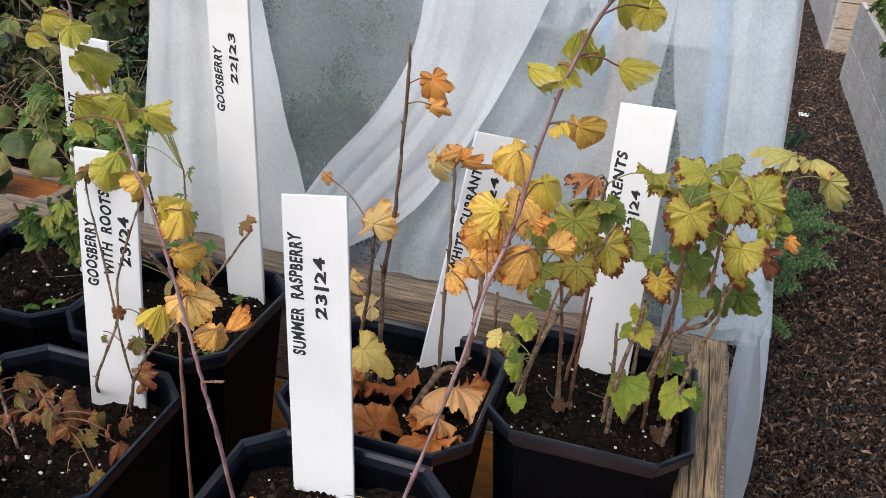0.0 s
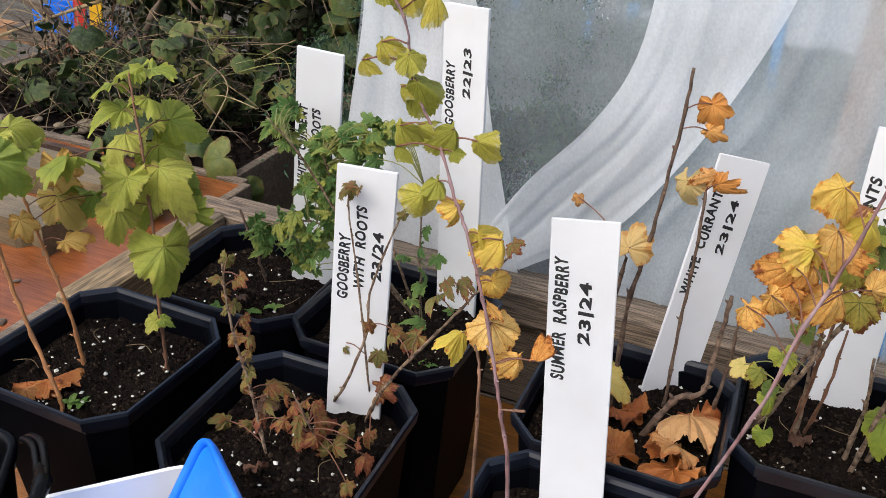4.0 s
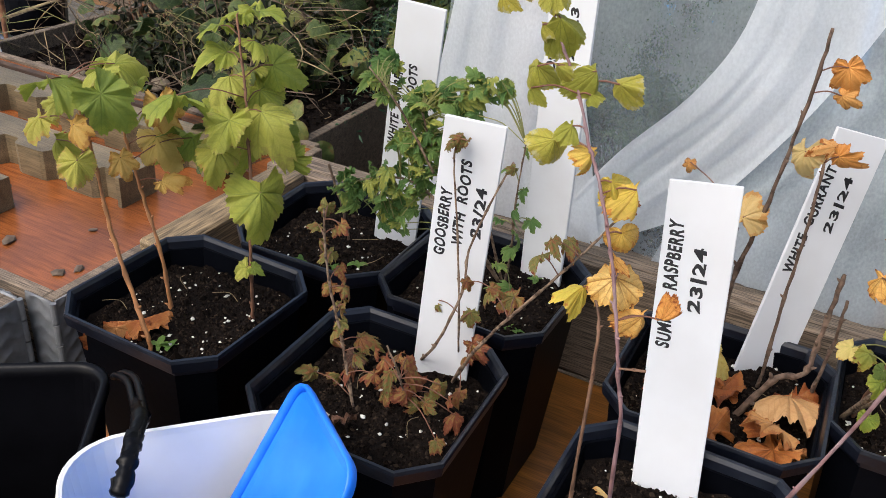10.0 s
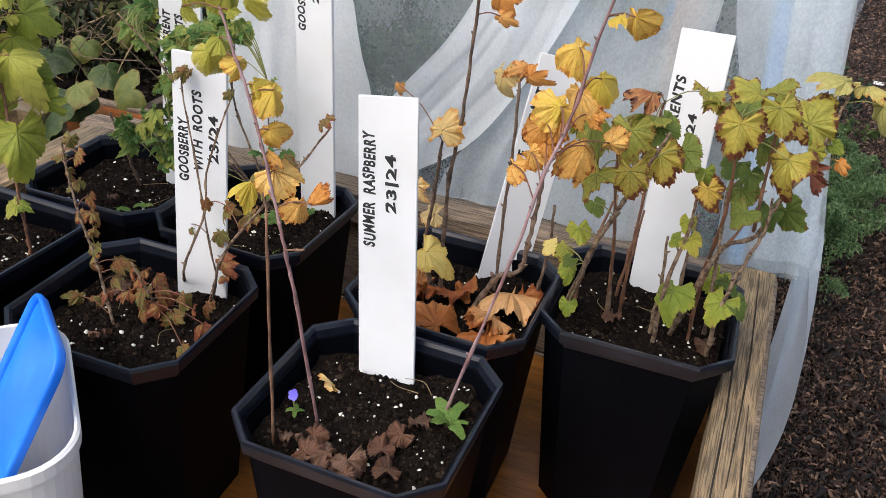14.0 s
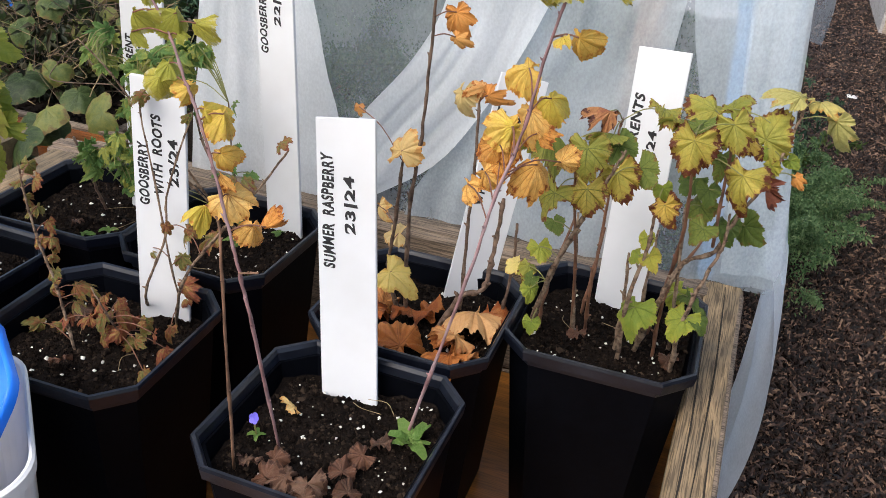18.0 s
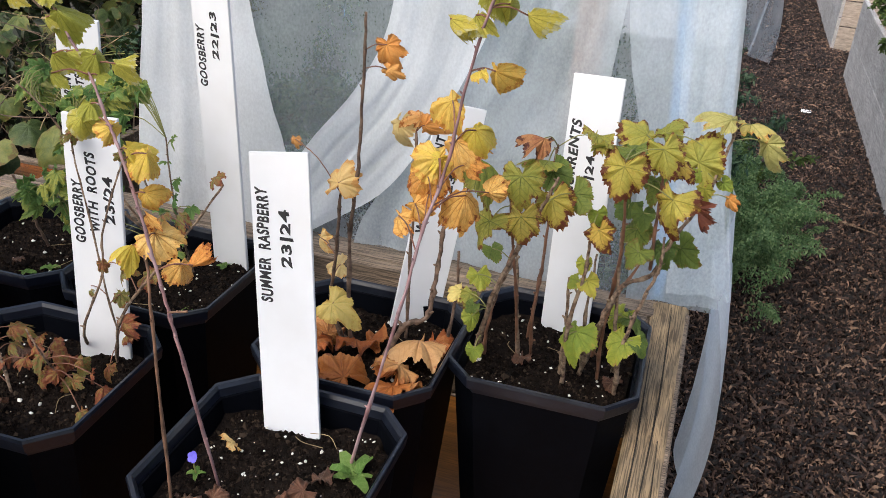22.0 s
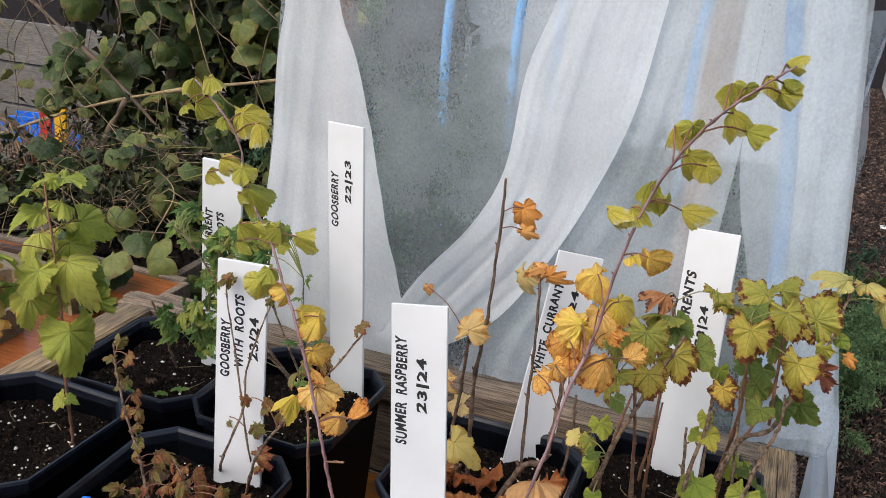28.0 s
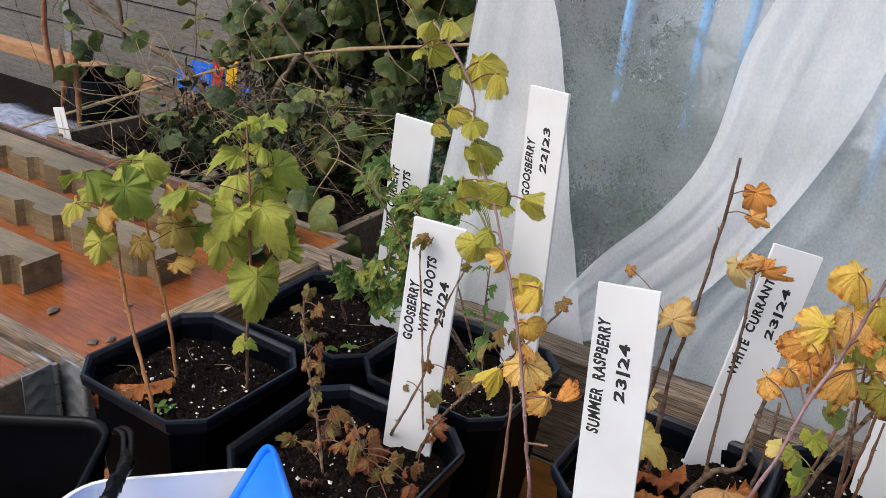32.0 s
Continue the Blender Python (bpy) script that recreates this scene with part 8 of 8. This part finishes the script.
vine([(-3.2, 1.9, 0.26), (-2.37, 1.9, 0.6), (-1.74, 1.9, 0.826), (-1.1, 1.9, 0.97)], 0.007, STRAW, "pole")
vine([(-2.1, 1.9, 1.12), (-1.7, 1.9, 0.838), (-1.35, 1.9, 0.5)], 0.009, VINE, "pole")
for k in range(4):
    vine([Vector(p) + Vector((0.012 * math.sin(2.1 * q + 1.6 * k), 0.02 * math.cos(1.7 * q + 1.6 * k), 0.014 * math.cos(2.3 * q + 1.6 * k))) for q, p in enumerate([(-3.3, 1.95, 1.2), (-3.05, 1.95, 1.05), (-2.91, 1.93, 0.967), (-2.714, 1.92, 0.863), (-2.6, 1.9, 0.825), (-2.494, 1.9, 0.786), (-2.309, 1.9, 0.738), (-2.157, 1.9, 0.687), (-2.05, 1.9, 0.6), (-2.0, 1.9, 0.54)])], 0.0085 - 0.001 * k, VINE)
vine([(-1.72, 1.9, 0.83), (-1.8, 1.88, 0.68), (-1.78, 1.85, 0.53)], 0.012, VINE)
vine([(-1.93, 2.3, 0.4), (-1.88, 2.3, 0.8), (-1.8, 2.3, 1.3)], 0.03, VINE, "trunk")
vine([(-1.6, 2.35, 0.4), (-1.55, 2.3, 0.8), (-1.4, 2.3, 1.4)], 0.022, VINE, "trunk")
vine([(-2.62, 1.95, 1.2), (-2.57, 1.95, 0.95), (-2.53, 1.95, 0.72)], 0.011, VINE)
rnd = random.Random(5)
for k in range(46):
    x, y = rnd.uniform(-2.17, -1.9), rnd.uniform(1.85, 1.98)
    vine([(x, y, 0.53), (x + rnd.gauss(0, 0.03), y + rnd.gauss(0, 0.02), 0.6), (x + rnd.gauss(0, 0.06), y + rnd.gauss(0, 0.03), rnd.uniform(0.62, 0.78))], rnd.uniform(0.0015, 0.004), rnd.choice([STRAW, VINE, POD]), "dry_stem")
rnd = random.Random(12)
for k in range(170):
    x, y = rnd.uniform(-2.08, -1.35), rnd.uniform(1.5, 1.95)
    p = [Vector((x, y, rnd.uniform(0.5, 0.75)))]
    for _ in range(4):
        p.append(p[-1] + Vector((rnd.gauss(0, 0.09), rnd.gauss(0, 0.05), rnd.gauss(0, 0.07))))
    for q in p:
        q.z = max(q.z, 0.5)
    vine(p, rnd.uniform(0.0008, 0.002), rnd.choice([STRAW, STRAW, VINE, VINE, VINE, STALK_GREEN]))
for k, (x, y, z) in enumerate([(-2.735, 1.84, 0.69), (-2.67, 1.85, 0.69), (-2.69, 1.86, 0.69), (-2.82, 1.86, 0.85)]):
    bm = bmesh.new()
    long = (0.24, 0.33, 0.17, 0.3)[k]
    add_tube(bm, smooth_line([(x, y, z), (x + 0.012 - 0.01 * k, y, z - 0.48 * long), (x - 0.02 + 0.012 * k, y, z - long)], 5), [0.004, 0.008, 0.011, 0.009, 0.011, 0.01, 0.011, 0.009, 0.008, 0.005, 0.002], 7)
    link("pod", bm, POD, beans, "dry brown bean pod", True)


rnd = random.Random(31)
for k in range(16):
    x, y, z = rnd.uniform(-2.35, -2.2), rnd.uniform(1.9, 2.0), rnd.uniform(1.14, 1.2)
    bm = bmesh.new()
    n = 0.1 + rnd.uniform(0, 0.05)
    add_tube(bm, smooth_line([(x, y, z), (x + rnd.gauss(0, 0.012), y, z - 0.5 * n), (x + rnd.gauss(0, 0.02), y, z - n)], 4), [0.002, 0.004, 0.0055, 0.005, 0.0055, 0.005, 0.0045, 0.003, 0.0015], 6)
    link("pod", bm, STALK_GREEN, beans, "slim green bean pod", True)
for k in range(46):
    x, y = rnd.uniform(-3.1, -1.25), rnd.uniform(1.75, 2.15)
    p = [Vector((x, y, rnd.uniform(1.0, 1.5)))]
    for _ in range(5):
        p.append(p[-1] + Vector((rnd.gauss(0, 0.06), rnd.gauss(0, 0.03), rnd.gauss(-0.09, 0.06))))
    vine(p, rnd.uniform(0.001, 0.003), rnd.choice([VINE, VINE, VINE, STRAW]))

def bean_leaf(x, y, z, size):
    a = rnd.uniform(-80, 80)
    ob = new("leaf", rnd.choice(LEAVES["bean"]))
    ob.parent = beans
    ob.matrix_basis = pose(x, y, z, rnd.gauss(-35, 28), rnd.gauss(0, 25), 180 + a) @ Matrix.Scale(size, 4)


for k in range(200):
    bean_leaf(rnd.uniform(-2.0, -1.06), rnd.uniform(1.95, 2.3), rnd.uniform(0.68, 1.3), rnd.uniform(0.04, 0.078))
for k in range(30):
    bean_leaf(rnd.uniform(-1.5, -1.12), rnd.uniform(1.2, 1.5), rnd.uniform(0.42, 0.66), rnd.uniform(0.035, 0.07))
for k in range(70):
    bean_leaf(rnd.uniform(-1.95, -1.3), rnd.uniform(1.5, 2.05), rnd.uniform(0.54, 0.8), rnd.uniform(0.028, 0.055))
for k in range(30):
    bean_leaf(rnd.uniform(-3.2, -2.3), rnd.uniform(1.85, 2.0), rnd.uniform(0.98, 1.3), rnd.uniform(0.035, 0.065))
for k in range(12):
    bean_leaf(rnd.uniform(-2.75, -2.25), rnd.uniform(1.86, 1.95), rnd.uniform(0.62, 0.85), rnd.uniform(0.035, 0.055))
bean_leaf(-2.66, 1.84, 0.63, 0.075)
for k in range(46):
    bean_leaf(rnd.gauss(-1.95, 0.09), rnd.uniform(1.85, 2.05), rnd.gauss(0.86, 0.05), rnd.uniform(0.028, 0.05))
for k in range(26):
    bean_leaf(rnd.uniform(-2.15, -1.5), rnd.uniform(1.6, 1.9), rnd.uniform(0.55, 0.66), rnd.uniform(0.035, 0.06))
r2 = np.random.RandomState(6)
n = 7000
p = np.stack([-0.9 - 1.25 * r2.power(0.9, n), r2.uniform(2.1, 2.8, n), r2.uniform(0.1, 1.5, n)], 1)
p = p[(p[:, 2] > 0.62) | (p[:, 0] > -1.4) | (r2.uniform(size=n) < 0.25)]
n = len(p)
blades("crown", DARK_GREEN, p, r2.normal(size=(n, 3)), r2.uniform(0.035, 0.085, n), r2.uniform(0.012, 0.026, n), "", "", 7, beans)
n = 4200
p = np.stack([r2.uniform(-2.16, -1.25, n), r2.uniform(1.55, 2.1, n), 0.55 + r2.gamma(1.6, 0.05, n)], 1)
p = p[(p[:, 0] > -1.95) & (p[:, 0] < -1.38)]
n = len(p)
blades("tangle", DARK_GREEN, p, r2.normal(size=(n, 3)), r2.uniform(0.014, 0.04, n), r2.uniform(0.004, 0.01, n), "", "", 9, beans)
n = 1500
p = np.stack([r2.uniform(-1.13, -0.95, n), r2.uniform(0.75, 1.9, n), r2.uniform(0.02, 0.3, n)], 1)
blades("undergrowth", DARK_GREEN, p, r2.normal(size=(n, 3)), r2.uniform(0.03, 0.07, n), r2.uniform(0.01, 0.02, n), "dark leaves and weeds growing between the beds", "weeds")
n = 2200
p = np.stack([r2.uniform(-1.45, -0.95, n), r2.uniform(2.05, 2.4, n), r2.uniform(0.4, 0.72, n)], 1)
blades("weeds", FERN, p, r2.normal(size=(n, 3)), r2.uniform(0.015, 0.04, n), r2.uniform(0.005, 0.01, n), "low bright weeds behind the bean bed", "weeds")

# odds and ends behind the bean bed
def basket(at, turn):
    ob = thing("plastic_basket", "small blue plastic lattice basket among the vines", "basket", at=at, turn=turn)
    for k in range(7):
        box("slat", (-0.09 + 0.027 * k, -0.078 + 0.027 * k, -0.06, -0.055, 0, 0.09), BLUE, ob, 0.001)
    for z in (0.0, 0.03, 0.06, 0.085):
        box("band", (-0.09, 0.09, -0.062, -0.053, z, z + 0.011), BLUE, ob, 0.001)
    box("floor", (-0.09, 0.09, -0.06, 0.06, 0, 0.006), BLUE, ob, 0.001)
    box("back", (-0.09, 0.09, 0.055, 0.06, 0, 0.09), BLUE, ob, 0.001)
    ob.scale = (0.74, 0.74, 0.9)


basket((-2.33, 2.1, 0.5802), 12)
shelf = tagged(box("plank", (-2.5, -1.6, 2.03, 2.2, 0.54, 0.58), WOOD_OLD), "weathered plank behind the bean bed", "plank")
for x, mat, h, lab in [(-2.17, YELLOW, 0.17, "yellow plastic tag standing behind the bean bed"), (-2.235, RED, 0.115, "red plastic tag standing behind the bean bed"), (-2.11, BLUE, 0.06, "blue plastic peg standing behind the bean bed")]:
    t = tagged(box("plastic_tag", (-0.022, 0.022, -0.004, 0.004, 0, h), mat, bevel=0.002), lab, "plant tag", "coloured tags")
    t.matrix_basis = pose(x, 2.08, 0.58, 0, 6, 8)
big = thing("black_bucket", "large black plastic bucket behind the bean bed", "bucket")
bm = bmesh.new()
loft_rings(bm, [[(-3.12 + 0.78 * r * math.cos(2 * math.pi * k / 28), 2.3 + 0.78 * r * math.sin(2 * math.pi * k / 28), z) for k in range(28)] for r, z in [(0.14, 0.0), (0.19, 0.42), (0.2, 0.42), (0.2, 0.45), (0.18, 0.45), (0.13, 0.02)]])
link("wall", bm, BLACKPLASTIC, big)
bm = bmesh.new()
g = [[bm.verts.new((-4.1 + 1.85 * i / 24, 1.2 + 0.95 * j / 12, 0.27 + 0.05 * noise.noise(Vector((i / 4, j / 4, 0))) + 0.03 * noise.noise(Vector((i / 1.5, j / 1.5, 3))) - 0.02 * (j == 0))) for j in range(13)] for i in range(25)]
for i in range(24):
    for j in range(12):
        bm.faces.new((g[i][j], g[i + 1][j], g[i + 1][j + 1], g[i][j + 1]))
r = bmesh.ops.solidify(bm, geom=bm.faces[:], thickness=0.28)
tagged(link("tarpaulin", bm, TARP, smooth=True), "crumpled blue-grey tarpaulin over a low heap", "tarpaulin")
WOOD_PINE = material("fresh_pine", (0.32, 0.17, 0.08), 0.7, noise_scale=12, dark=0.7, bump=0.3, stretch=(1, 8, 8))
rack = thing("plank_rail", "fresh orange-brown plank rail along the back bed", "plank")
(box("rail", (-5.0, -2.9, 2.6, 2.68, 0.3, 0.36), WOOD_PINE, rack))
box("leg", (-4.9, -4.82, 2.6, 2.68, 0.0, 0.3), WOOD_PINE, rack)
box("leg", (-3.0, -2.92, 2.6, 2.68, 0.0, 0.3), WOOD_PINE, rack)
